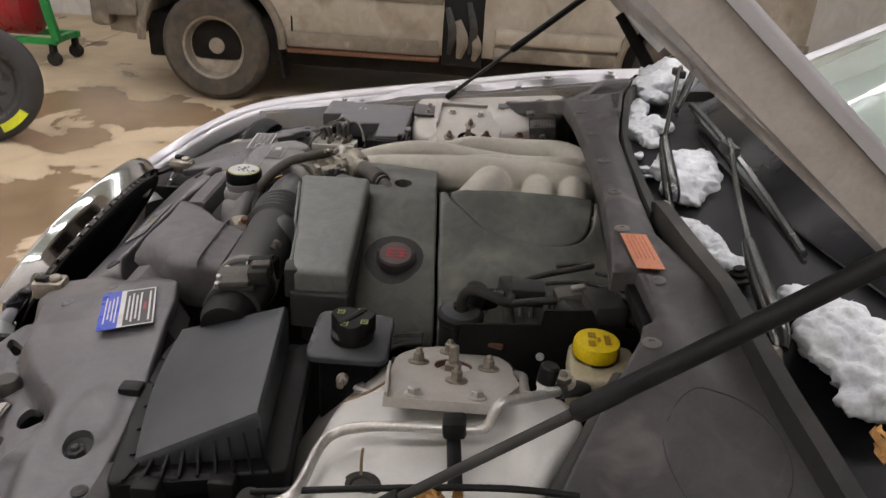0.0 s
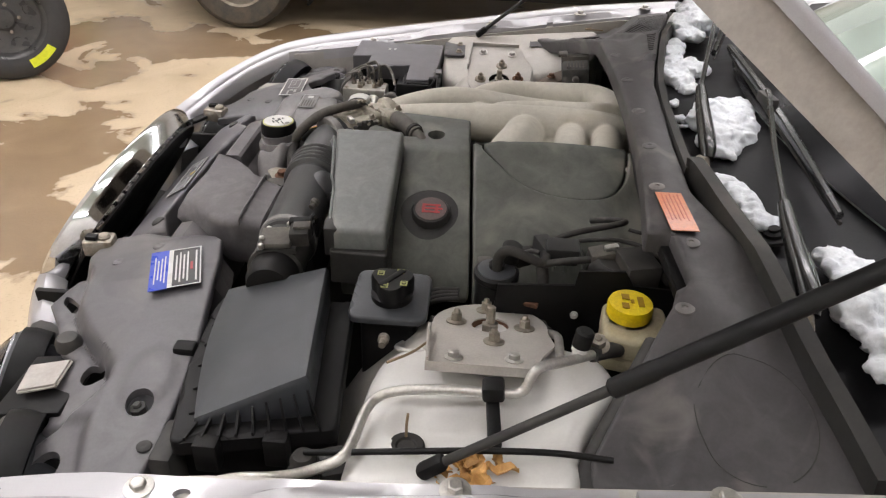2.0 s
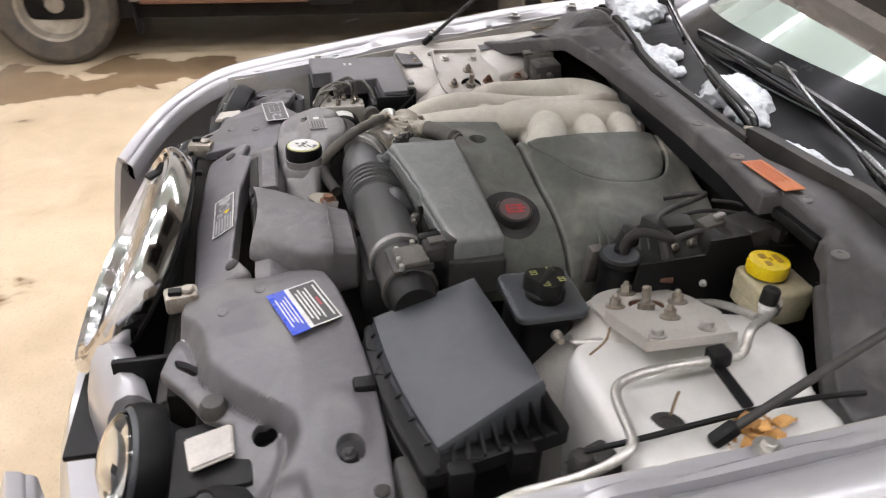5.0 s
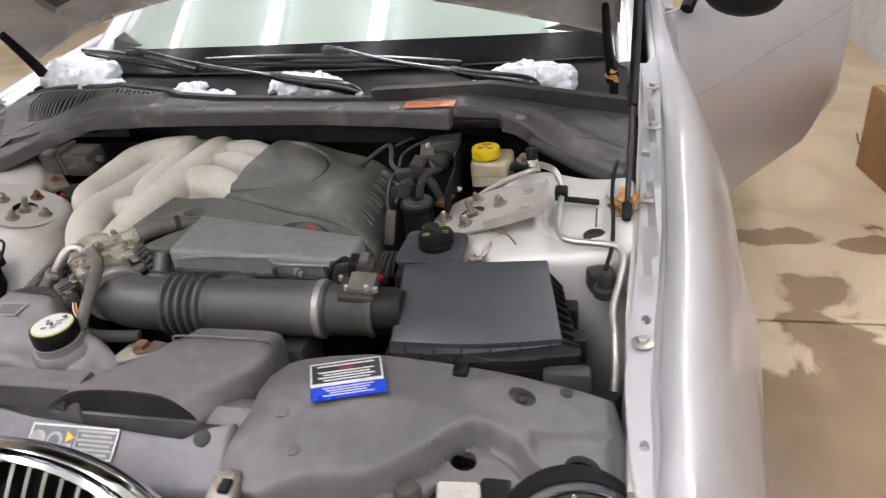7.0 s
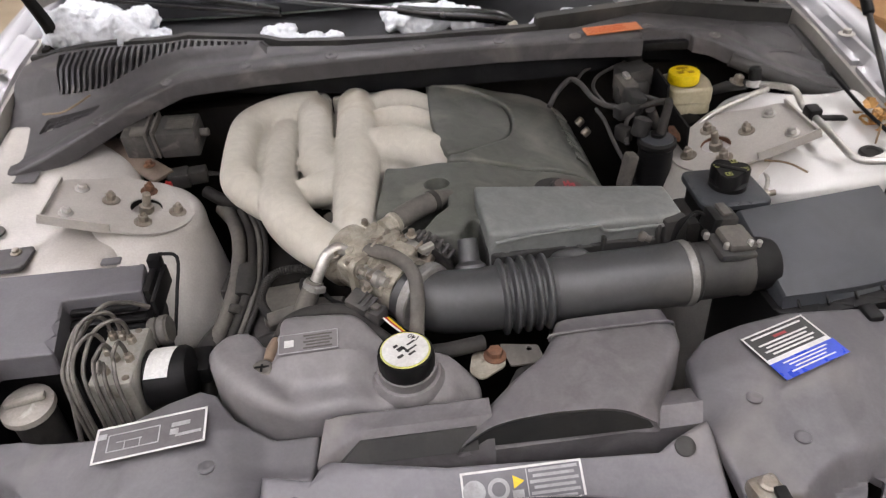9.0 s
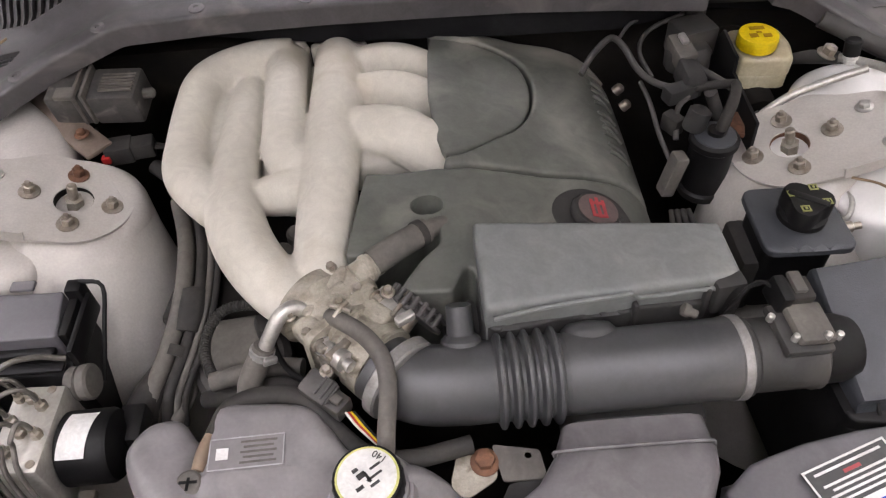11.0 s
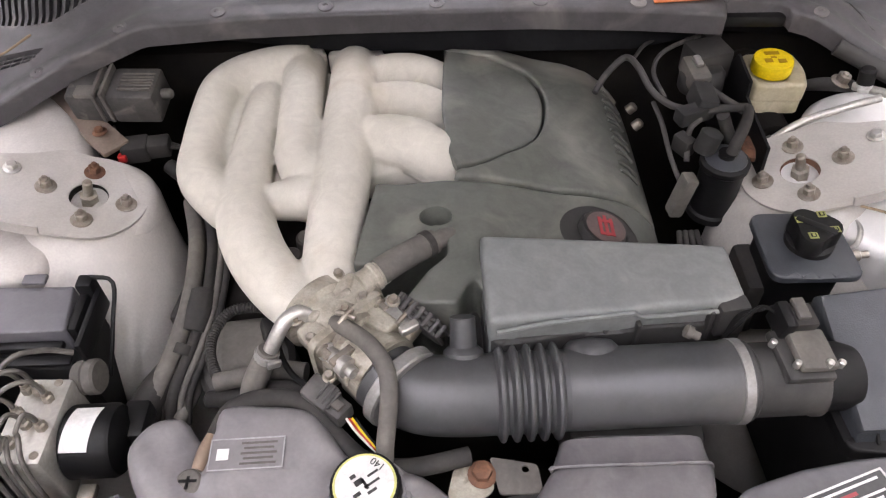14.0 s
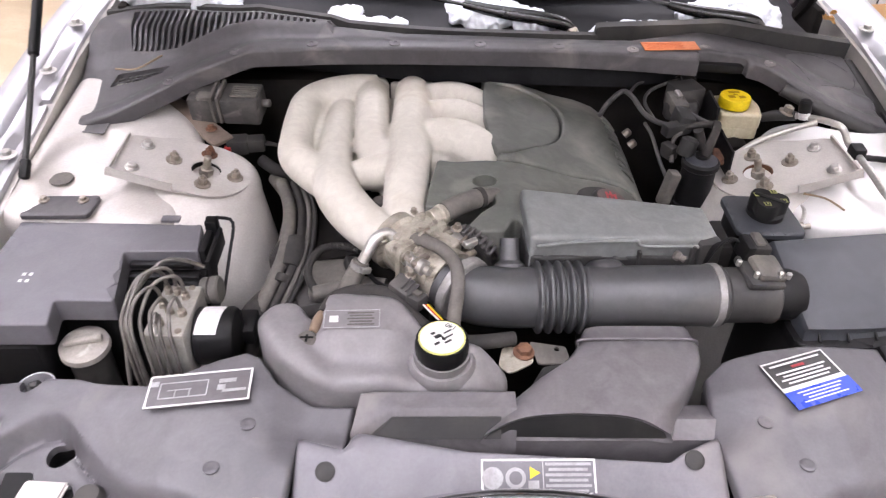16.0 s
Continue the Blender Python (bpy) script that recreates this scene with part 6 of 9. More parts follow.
def build_coil_cover():
    t = thing("coil_cover", (0.19, -0.23, 0.85), "raised dusty black plastic coil cover box", "engine cover")
    front = [(0.045, -0.302), (0.10, -0.293), (0.16, -0.283), (0.205, -0.277), (0.222, -0.271), (0.29, -0.262), (0.343, -0.254)]
    back = [(0.340, -0.168), (0.20, -0.171), (0.042, -0.176)]

    def top(x, y):
        return 0.966 - 0.140 * (x - 0.042)
    bm = sheet(B(), corners(front + back, 0.008), (), top, 0.012, 0.1, round_=0.008, floor=0.885)
    part("lid", bm, M_COIL, t)
    ol2 = [(0.055, -0.306), (0.11, -0.296), (0.125, -0.290), (0.205, -0.281), (0.222, -0.275), (0.30, -0.266), (0.35, -0.256), (0.352, -0.165), (0.04, -0.172), (0.042, -0.295)]
    bm = sheet(B(), corners(ol2, 0.006), (), lambda x, y: top(x, y) - 0.034, 0.02, 0.1, round_=0.004, floor=0.83)
    part("base", bm, M_PLASTIC, t)
    bm = B()
    tube(bm, [(0.054, -0.3055, 0.950), (0.11, -0.295, 0.950), (0.195, -0.281, 0.942), (0.208, -0.277, 0.938), (0.222, -0.274, 0.926), (0.30, -0.264, 0.918), (0.322, -0.26, 0.908)], 0.0028, 8, 4)
    part("rib", bm, M_COIL, t)
    for x in (0.215, 0.30):
        bm = box(B(), (x, lerp_line(front, x) - 0.004, 0.895), (0.006, 0.01, 0.05), (0, 0, 8), bev=0.002)
        part("rib", bm, M_PLASTIC, t)
    bm = box(B(), (0.325, -0.257, 0.900), (0.036, 0.022, 0.05), (0, 0, 8), bev=0.004)
    part("end_block", bm, M_PLASTIC, t)


build_coil_cover()


def build_throttle():
    t = thing("throttle_body", (-0.1, -0.29, 0.87), "grimy cast alloy throttle body with sensors and hoses", "throttle body")
    a, b = Vector((-0.15, -0.235, 0.905)), Vector((-0.055, -0.33, 0.895))
    d = (b - a).normalized()
    side = Vector((-d.y, d.x, 0))

    def block(name, c, size, rot, bev, mat=M_ALLOY, label=""):
        return part(name, box(B(), c, size, rot, bev=bev, seg=3), mat, t, label)

    def turned(name, base, axis, profile, mat=M_ALLOY, seg=24, label=""):
        return part(name, lathe(B(), base, axis, profile, seg), mat, t, label)
    turned("barrel", a - d * 0.01, d, [(0.046, 0), (0.046, 0.016), (0.040, 0.022), (0.039, 0.060), (0.046, 0.066), (0.046, 0.078), (0.041, 0.082), (0.041, 0.098), (0.044, 0.102), (0.044, 0.125)], seg=36)
    # square bolted flange half way along the barrel
    f = a + d * 0.058
    block("flange", f, (0.104, 0.014, 0.096), (0, 0, -45 + 90), 0.012)
    for u, v in ((-1, 1), (1, 1), (1, -1)):
        part("flange_bolt", bolt(B(), f + side * (0.042 * u) + Vector((0, 0, 0.036 * v)) + d * 0.007, d, 0.0058, 0.008, 0, 1.5), M_STEEL, t)
    # adapter that takes the two manifold legs, with its hose spigot
    bm = loft(B(), [[(x * k - 0.105, y * k - 0.228, z) for x, y in corners([(-0.036, -0.010), (0.010, -0.034), (0.036, 0.002), (-0.008, 0.030)], 0.010)] for z, k in ((0.885, 1.15), (0.915, 1.05), (0.932, 0.95), (0.940, 0.80))])
    part("adapter", bm, M_ALLOY, t)
    turned("spigot", (-0.098, -0.222, 0.935), (0.78, 0.60, 0.02), [(0.0155, 0), (0.0155, 0.016), (0.0175, 0.018), (0.0175, 0.023), (0.0155, 0.025), (0.0155, 0.034)], seg=20)
    block("rib", (-0.130, -0.250, 0.926), (0.012, 0.060, 0.030), (0, 0, -48), 0.004)
    block("port_block", (-0.142, -0.282, 0.917), (0.040, 0.032, 0.036), (8, 0, -45), 0.007)
    block("boss", (-0.078, -0.268, 0.926), (0.052, 0.026, 0.026), (0, 0, -42), 0.006)
    block("stop_bracket", (-0.052, -0.262, 0.932), (0.050, 0.022, 0.004), (0, 10, -38), 0.001, M_PIPE)
    turned("stop_screw", (-0.055, -0.280, 0.936), (0.6, 0.75, 0.1), [(0.0028, 0), (0.0028, 0.028), (0.0052, 0.028), (0.0052, 0.033), (0.0028, 0.034)], M_STEEL, 10)
    # idle valve lying across the body
    turned("idle_valve", (-0.138, -0.298, 0.928), (0.70, -0.70, 0.03), [(0.0, 0), (0.0105, 0.001), (0.0115, 0.004), (0.0115, 0.014), (0.0090, 0.016), (0.0090, 0.034), (0.0118, 0.036), (0.0118, 0.046), (0.007, 0.048), (0.007, 0.056), (0, 0.057)], M_PIPE, 20, "bright turned idle valve")
    block("valve_seat", (-0.118, -0.312, 0.914), (0.054, 0.026, 0.018), (0, 0, -45), 0.004)
    block("valve_clamp", (-0.112, -0.318, 0.934), (0.010, 0.030, 0.010), (0, 0, -45), 0.002, M_STEEL)
    # throttle lever with its toothed cable quadrant
    ax = Vector((0.62, 0.62, 0.35)).normalized()
    turned("shaft", (-0.058, -0.288, 0.900), ax, [(0.010, 0), (0.010, 0.045), (0.006, 0.047), (0.006, 0.054), (0, 0.055)], M_STEEL, 14)
    turned("quadrant", (-0.034, -0.262, 0.905), ax, [(0.030, 0), (0.036, 0.002), (0.036, 0.006), (0.031, 0.008), (0.031, 0.013), (0.036, 0.015), (0.036, 0.018), (0.012, 0.019), (0, 0.019)], M_CONN, 30)
    q = turn_to(ax).to_3x3()
    for k in range(9):
        ang = radians(20 + 17 * k)
        c = Vector((-0.034, -0.262, 0.905)) + ax * 0.012 + q @ Vector((math.cos(ang) * 0.037, math.sin(ang) * 0.037, 0))
        part("tooth", cyl(B(), c - ax * 0.009, c + ax * 0.008, 0.0032, 8), M_CONN, t)
    for p in ((-0.058, -0.252, 0.942), (-0.168, -0.268, 0.934), (-0.147, -0.296, 0.936), (-0.112, -0.262, 0.940), (-0.126, -0.334, 0.920), (-0.092, -0.246, 0.942), (-0.124, -0.208, 0.938)):
        part("bolt", bolt(B(), p, (0.1, -0.2, 1), 0.0052, 0.007, 0, 1.5), M_STEEL, t)
    # silver elbow to the coolant hose, with its clip
    part("elbow", tube(B(), [(-0.150, -0.262, 0.930), (-0.163, -0.262, 0.941), (-0.178, -0.272, 0.938), (-0.190, -0.283, 0.922), (-0.200, -0.291, 0.905)], 0.0085, 14, 6), M_PIPE, t, "bare metal elbow pipe")
    turned("hose_clip", (-0.201, -0.291, 0.908), (-0.35, -0.25, -0.9), [(0.0125, 0), (0.0140, 0.001), (0.0140, 0.010), (0.0125, 0.011)], M_CLAMP, 20)
    block("clip_ear", (-0.192, -0.306, 0.905), (0.016, 0.006, 0.010), (0, 20, 30), 0.002, M_CLAMP)
    # sensor with a wired connector below
    bm = B()
    box(bm, (-0.136, -0.346, 0.906), (0.036, 0.030, 0.026), (10, 10, -38), bev=0.005)
    box(bm, (-0.119, -0.362, 0.900), (0.030, 0.024, 0.022), (0, 0, -40), bev=0.004)
    for k in range(3):
        box(bm, (-0.132 + 0.006 * k, -0.350 - 0.005 * k, 0.9195 - 0.002 * k), (0.003, 0.022, 0.004), (10, 10, -38), bev=0.001)
    part("sensor", bm, M_CONN, t)
    part("latch", box(B(), (-0.116, -0.365, 0.914), (0.012, 0.010, 0.005), (0, 0, -40), bev=0.001), M_HOSE, t)
    for k, m in enumerate((M_WHITE, M_RED, M_YELLOW, M_BLACK)):
        bm = tube(B(), [(-0.108 + k * 0.003, -0.373, 0.900), (-0.096 + k * 0.003, -0.389, 0.898), (-0.080 + k * 0.002, -0.403, 0.890), (-0.066, -0.408, 0.87)], 0.0015, 6, 4)
        part("wire", bm, m, t)

    def hose(name, pts, r, mat=M_HOSE, n=6):
        return part(name, tube(B(), pts, r, 14, n), mat, t)
    hose("hose", [(-0.120, -0.278, 0.940), (-0.112, -0.289, 0.950), (-0.083, -0.315, 0.954), (-0.064, -0.343, 0.950), (-0.060, -0.370, 0.935), (-0.066, -0.405, 0.90), (-0.07, -0.43, 0.86)], 0.0096)
    hose("hose", [(-0.076, -0.205, 0.938), (-0.055, -0.190, 0.940), (-0.035, -0.176, 0.940), (-0.012, -0.158, 0.936)], [0.0165, 0.0165, 0.016, 0.0155])
    hose("hose_tail", [(-0.016, -0.161, 0.937), (0.004, -0.147, 0.932), (0.016, -0.138, 0.922)], [0.0115, 0.0115, 0.011])
    turned("hose_clip", (-0.024, -0.167, 0.938), (0.78, 0.60, -0.1), [(0.0160, 0), (0.0172, 0.001), (0.0172, 0.009), (0.0160, 0.010)], M_RUBBER, 20)
    hose("hose", [(-0.199, -0.290, 0.910), (-0.209, -0.297, 0.893), (-0.222, -0.312, 0.870), (-0.228, -0.328, 0.84)], [0.0125, 0.0135, 0.0140, 0.0140])
    hose("hose", [(-0.275, -0.290, 0.846), (-0.240, -0.286, 0.852), (-0.205, -0.284, 0.860), (-0.165, -0.290, 0.862)], 0.0115)
    hose("hose", [(-0.15, -0.33, 0.87), (-0.19, -0.31, 0.86), (-0.24, -0.30, 0.83), (-0.295, -0.285, 0.80)], 0.011, M_RUBBER)
    for k in range(2):
        hose("hose", [(0.0 + k * 0.028, -0.20, 0.86), (0.01 + k * 0.025, -0.25, 0.865), (0.015 + k * 0.02, -0.31, 0.87)], 0.013, M_PLASTIC)
    hose("lead", [(-0.170, -0.236, 0.905), (-0.192, -0.248, 0.900), (-0.196, -0.268, 0.885), (-0.180, -0.300, 0.880), (-0.150, -0.330, 0.890)], 0.0035, M_BLACK)
    hose("lead", [(-0.150, -0.336, 0.895), (-0.165, -0.345, 0.885), (-0.168, -0.365, 0.870), (-0.14, -0.385, 0.86)], 0.004, M_BLACK)
    turned("hose_clamp", b - d * 0.004, d, [(0.0475, 0), (0.050, 0.002), (0.050, 0.014), (0.0475, 0.016)], M_CLAMP, 36, "worn hose clamp band")
    block("clamp_screw", (-0.040, -0.292, 0.946), (0.022, 0.010, 0.010), (0, 0, 30), 0.002, M_PIPE)
    bm = B()
    for p, q in (((-0.118, -0.276, 0.956), (-0.096, -0.288, 0.960)), ((-0.114, -0.292, 0.957), (-0.100, -0.276, 0.961))):
        tube(bm, [p, ((p[0] + q[0]) / 2, (p[1] + q[1]) / 2, p[2] + 0.004), q], 0.003, 8, 3)
    part("spring_clip", bm, M_STEEL, t)
    return t


build_throttle()


def build_block():
    """Dark engine body under the covers, alternator and ribbed pulley side."""
    t = thing("engine_block", (0, -0.05, 0.4), "dark engine block under the covers", "engine")
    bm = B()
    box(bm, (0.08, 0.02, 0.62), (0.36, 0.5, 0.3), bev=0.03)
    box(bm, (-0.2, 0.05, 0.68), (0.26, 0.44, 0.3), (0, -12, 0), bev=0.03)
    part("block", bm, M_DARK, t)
    bm = lathe(B(), (-0.262, -0.215, 0.735), (0, -0.2, 1), [(0.060, 0), (0.063, 0.01), (0.063, 0.05), (0.055, 0.058), (0.02, 0.060), (0, 0.060)], 36)
    alternator = part("alternator", bm, M_CONN, t, "dusty grey round housing")
    part("module", box(B(), (-0.262, -0.216, 0.808), (0.070, 0.076, 0.032), (8, 0, 6), bev=0.012, seg=3), M_HOSE, alternator, "dusty grey square module")
    part("terminal", box(B(), (-0.226, -0.205, 0.832), (0.020, 0.030, 0.018), (0, 20, 20), bev=0.004), M_RUBBER, alternator)
    loop = [(-0.212, -0.196, 0.855), (-0.240, -0.189, 0.858), (-0.272, -0.193, 0.856), (-0.289, -0.217, 0.850), (-0.290, -0.247, 0.848), (-0.278, -0.277, 0.848), (-0.268, -0.292, 0.846)]
    part("conduit", tube(B(), loop, 0.0058, 10, 8), M_RUBBER, t)
    pts = spline(loop, 8)
    bm = B()
    for p, q in zip(pts, pts[1:]):
        lathe(bm, p, q - p, [(0.0060, 0), (0.0070, 0.0008), (0.0070, 0.0022), (0.0060, 0.003)], 10)
    part("conduit_rib", bm, M_RUBBER, t)["kind"] = "stuff"
    for x, y, z0, z1 in ((-0.205, -0.12, 0.80, 0.89), (-0.19, -0.085, 0.80, 0.885), (-0.232, -0.09, 0.78, 0.87)):
        bm = cyl(B(), (x, y, z0), (x + 0.008, y - 0.01, z1), 0.014, 12, 0.003)
        part("injector", bm, M_HOSE, t)
    bm = tube(B(), [(-0.238, -0.06, 0.85), (-0.215, -0.10, 0.872), (-0.19, -0.14, 0.865)], 0.006, 8, 5)
    part("lead", bm, M_BLACK, t)
    for k, (off, r, m) in enumerate(((0.0, 0.0115, M_HOSE), (0.022, 0.0075, M_RUBBER), (0.034, 0.0045, M_HOSE), (0.044, 0.0045, M_RUBBER))):
        bm = tube(B(), [(-0.375 + off, 0.03, 0.835), (-0.352 + off, -0.04, 0.838), (-0.342 + off, -0.10, 0.836), (-0.341 + off, -0.165, 0.828), (-0.352 + off, -0.215, 0.812), (-0.372 + off, -0.265, 0.785), (-0.38 + off, -0.29, 0.75)], r, 12, 6)
        part("pipe", bm, m, t)
    part("pipe_sleeve", tube(B(), [(-0.325, -0.140, 0.833), (-0.325, -0.170, 0.828), (-0.329, -0.196, 0.820)], [0.017, 0.0185, 0.016], 14, 4, 0.8), M_RUBBER, t)
    part("pipe_clip", tube(B(), [(-0.338, -0.212, 0.814), (-0.342, -0.224, 0.809)], 0.013, 14, 2), M_RUBBER, t)


build_block()
# ---- air path ----
def build_snorkel():
    t = thing("intake_duct", (0.15, -0.48, 0.8), "dusty black plastic air intake scoop", "air duct")

    def sect(y, cx, hw, zb, zt, e=0.35, dx=0.0, tap=0.0):
        out = []
        for k in range(32):
            a = 2 * math.pi * k / 32
            c, s = math.cos(a), math.sin(a)
            w = hw * (1 - tap * max(0.0, 0.15 + 0.85 * abs(s) ** e * (1 if s > 0 else -1)))
            out.append(Vector((cx + w * abs(c) ** e * (1 if c > 0 else -1) + dx * s, y, (zb + zt) / 2 + (zt - zb) / 2 * abs(s) ** e * (1 if s > 0 else -1))))
        return out
    spec = [(-0.386, 0.192, 0.066, 0.80, 0.868, 0.35), (-0.393, 0.192, 0.076, 0.795, 0.878, 0.3), (-0.426, 0.186, 0.083, 0.79, 0.883, 0.28), (-0.431, 0.185, 0.085, 0.79, 0.886, 0.28), (-0.455, 0.175, 0.092, 0.79, 0.885, 0.3),
            (-0.48, 0.150, 0.105, 0.80, 0.882, 0.38), (-0.51, 0.118, 0.115, 0.81, 0.879, 0.38, 0.0, 0.12), (-0.534, 0.090, 0.120, 0.825, 0.878, 0.32, 0.0, 0.3), (-0.545, 0.085, 0.122, 0.835, 0.877, 0.3, 0.0, 0.36)]
    outer = [sect(*s) for s in spec]
    lip = sect(-0.542, 0.085, 0.115, 0.838, 0.870, 0.32, 0.0, 0.36)
    for rg in outer[-2:] + [lip]:
        for v in rg:
            v.y -= 0.018 * min(1.0, abs(v.x - 0.085) / 0.12) ** 2
    deep = sect(-0.44, 0.14, 0.085, 0.80, 0.850, 0.35)
    part("scoop", loft(B(), outer + [lip], closed=True, caps=False), M_PANEL, t)
    # darker plastic than the scoop: the shade inside is put into its colour
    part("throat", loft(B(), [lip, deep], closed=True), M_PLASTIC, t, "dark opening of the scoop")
    bm = B()
    tube(bm, [(0.103, -0.4285, 0.876), (0.110, -0.428, 0.8868), (0.20, -0.428, 0.8878), (0.258, -0.428, 0.8862), (0.268, -0.428, 0.873)], 0.002, 6, 4)
    part("seam", bm, M_PANEL, t)
    bm = box(B(), (0.21, -0.34, 0.79), (0.16, 0.09, 0.09), bev=0.02)
    part("rear_neck", bm, M_PLASTIC, t)


build_snorkel()


def build_air_duct():
    t = thing("air_intake_hose", (0.12, -0.345, 0.82), "dusty black ribbed air intake hose with clamp and sensor", "air hose")
    bm = B()
    tube(bm, [(-0.090, -0.300, 0.897), (-0.066, -0.322, 0.893), (-0.03, -0.338, 0.887), (0.015, -0.341, 0.885), (0.052, -0.339, 0.883)], [0.039, 0.041, 0.0435, 0.0445, 0.0445], 36, 6)
    part("elbow", bm, M_DUCT, t)
    a, b = Vector((0.048, -0.339, 0.883)), Vector((0.330, -0.331, 0.880))
    d = (b - a).normalized()
    prof = [(0.0445, 0.0)]
    for k in range(5):
        s = 0.003 + k * 0.0150
        prof += [(0.045, s), (0.0525, s + 0.0033), (0.0535, s + 0.0057), (0.0525, s + 0.0081), (0.045, s + 0.0115)]
    prof += [(0.0445, 0.080)]
    part("bellows", lathe(B(), a, d, prof, 48), M_DUCT, t)
    part("sleeve", lathe(B(), a + d * 0.078, d, [(0.043, 0), (0.0450, 0.003), (0.0452, 0.175), (0.0462, 0.178), (0.0462, 0.194), (0.044, 0.197)], 48), M_DUCT, t)
    part("clamp_band", lathe(B(), a + d * 0.261, d, [(0.0458, 0), (0.0474, 0.001), (0.0474, 0.0105), (0.0458, 0.0115)], 48), M_CLAMP, t, "dull steel clamp band")
    bm = lathe(B(), (0.275, -0.300, 0.922), (-0.8, 0.3, 0.3), [(0.005, 0), (0.005, 0.008), (0.0075, 0.009), (0.0075, 0.016), (0.004, 0.018)], 12)
    part("clamp_screw", bm, M_HOSE, t)
    part("meter_tube", lathe(B(), a + d * 0.274, d, [(0.0445, 0), (0.0445, 0.004), (0.041, 0.008), (0.041, 0.070), (0.043, 0.073), (0.043, 0.080), (0.040, 0.082)], 44), M_PLASTIC, t)
    part("collar", lathe(B(), a + d * 0.352, d, [(0.038, 0), (0.038, 0.03), (0.033, 0.045)], 36), M_BLACK, t)
    # resonator bump on the sleeve
    bm = lathe(B(), (0.160, -0.310, 0.892), (0, 0.75, 0.6), [(0.034, 0), (0.031, 0.018), (0.023, 0.026), (0, 0.029)], 28)
    part("bump", bm, M_DUCT, t)
    bm = lathe(B(), (0.018, -0.310, 0.905), (0, 0.6, 0.7), [(0.024, 0), (0.022, 0.012), (0.015, 0.018), (0.014, 0.05)], 24)
    part("spigot", bm, M_DUCT, t)
    s = part("flow_sensor", box(B(), (0.385, -0.327, 0.929), (0.042, 0.048, 0.012), (4, 8, 6), bev=0.004), M_HOSE, t, "grey air flow sensor")
    part("sensor_base", box(B(), (0.377, -0.327, 0.919), (0.056, 0.062, 0.012), (4, 8, 6), bev=0.004), M_PLASTIC, s)
    part("connector", box(B(), (0.376, -0.292, 0.936), (0.04, 0.03, 0.026), (4, 8, 6), bev=0.004), M_RUBBER, s)
    part("connector_clip", box(B(), (0.380, -0.288, 0.951), (0.014, 0.026, 0.006), (4, 8, 6), bev=0.0015), M_HOSE, s)
    part("connector_body", box(B(), (0.362, -0.294, 0.938), (0.014, 0.034, 0.03), (4, 8, 6), bev=0.003), M_BLACK, s)
    for p in ((0.364, -0.344, 0.926), (0.396, -0.346, 0.928), (0.410, -0.344, 0.924), (0.347, -0.317, 0.926)):
        part("screw", lathe(B(), p, (0.1, 0, 1), [(0.004, 0), (0.004, 0.008), (0.0025, 0.0095)], 12), M_PIPE, s)
    for k in range(4):
        bm = tube(B(), [(0.358, -0.286 + k * 0.003, 0.942), (0.342, -0.280, 0.946 - k * 0.002), (0.322, -0.288 + k * 0.003, 0.93), (0.312, -0.284, 0.89)], 0.0022, 6, 5)
        part("wire", bm, M_BLACK, s)


M_DUCT = node_mat("dusty_rubber_duct", (0.046, 0.048, 0.050), (0.070, 0.069, 0.068), 0.42, scale=9, third=(0.11, 0.103, 0.092), third_at=0.6, third_scale=7, spread=0.25)
build_air_duct()


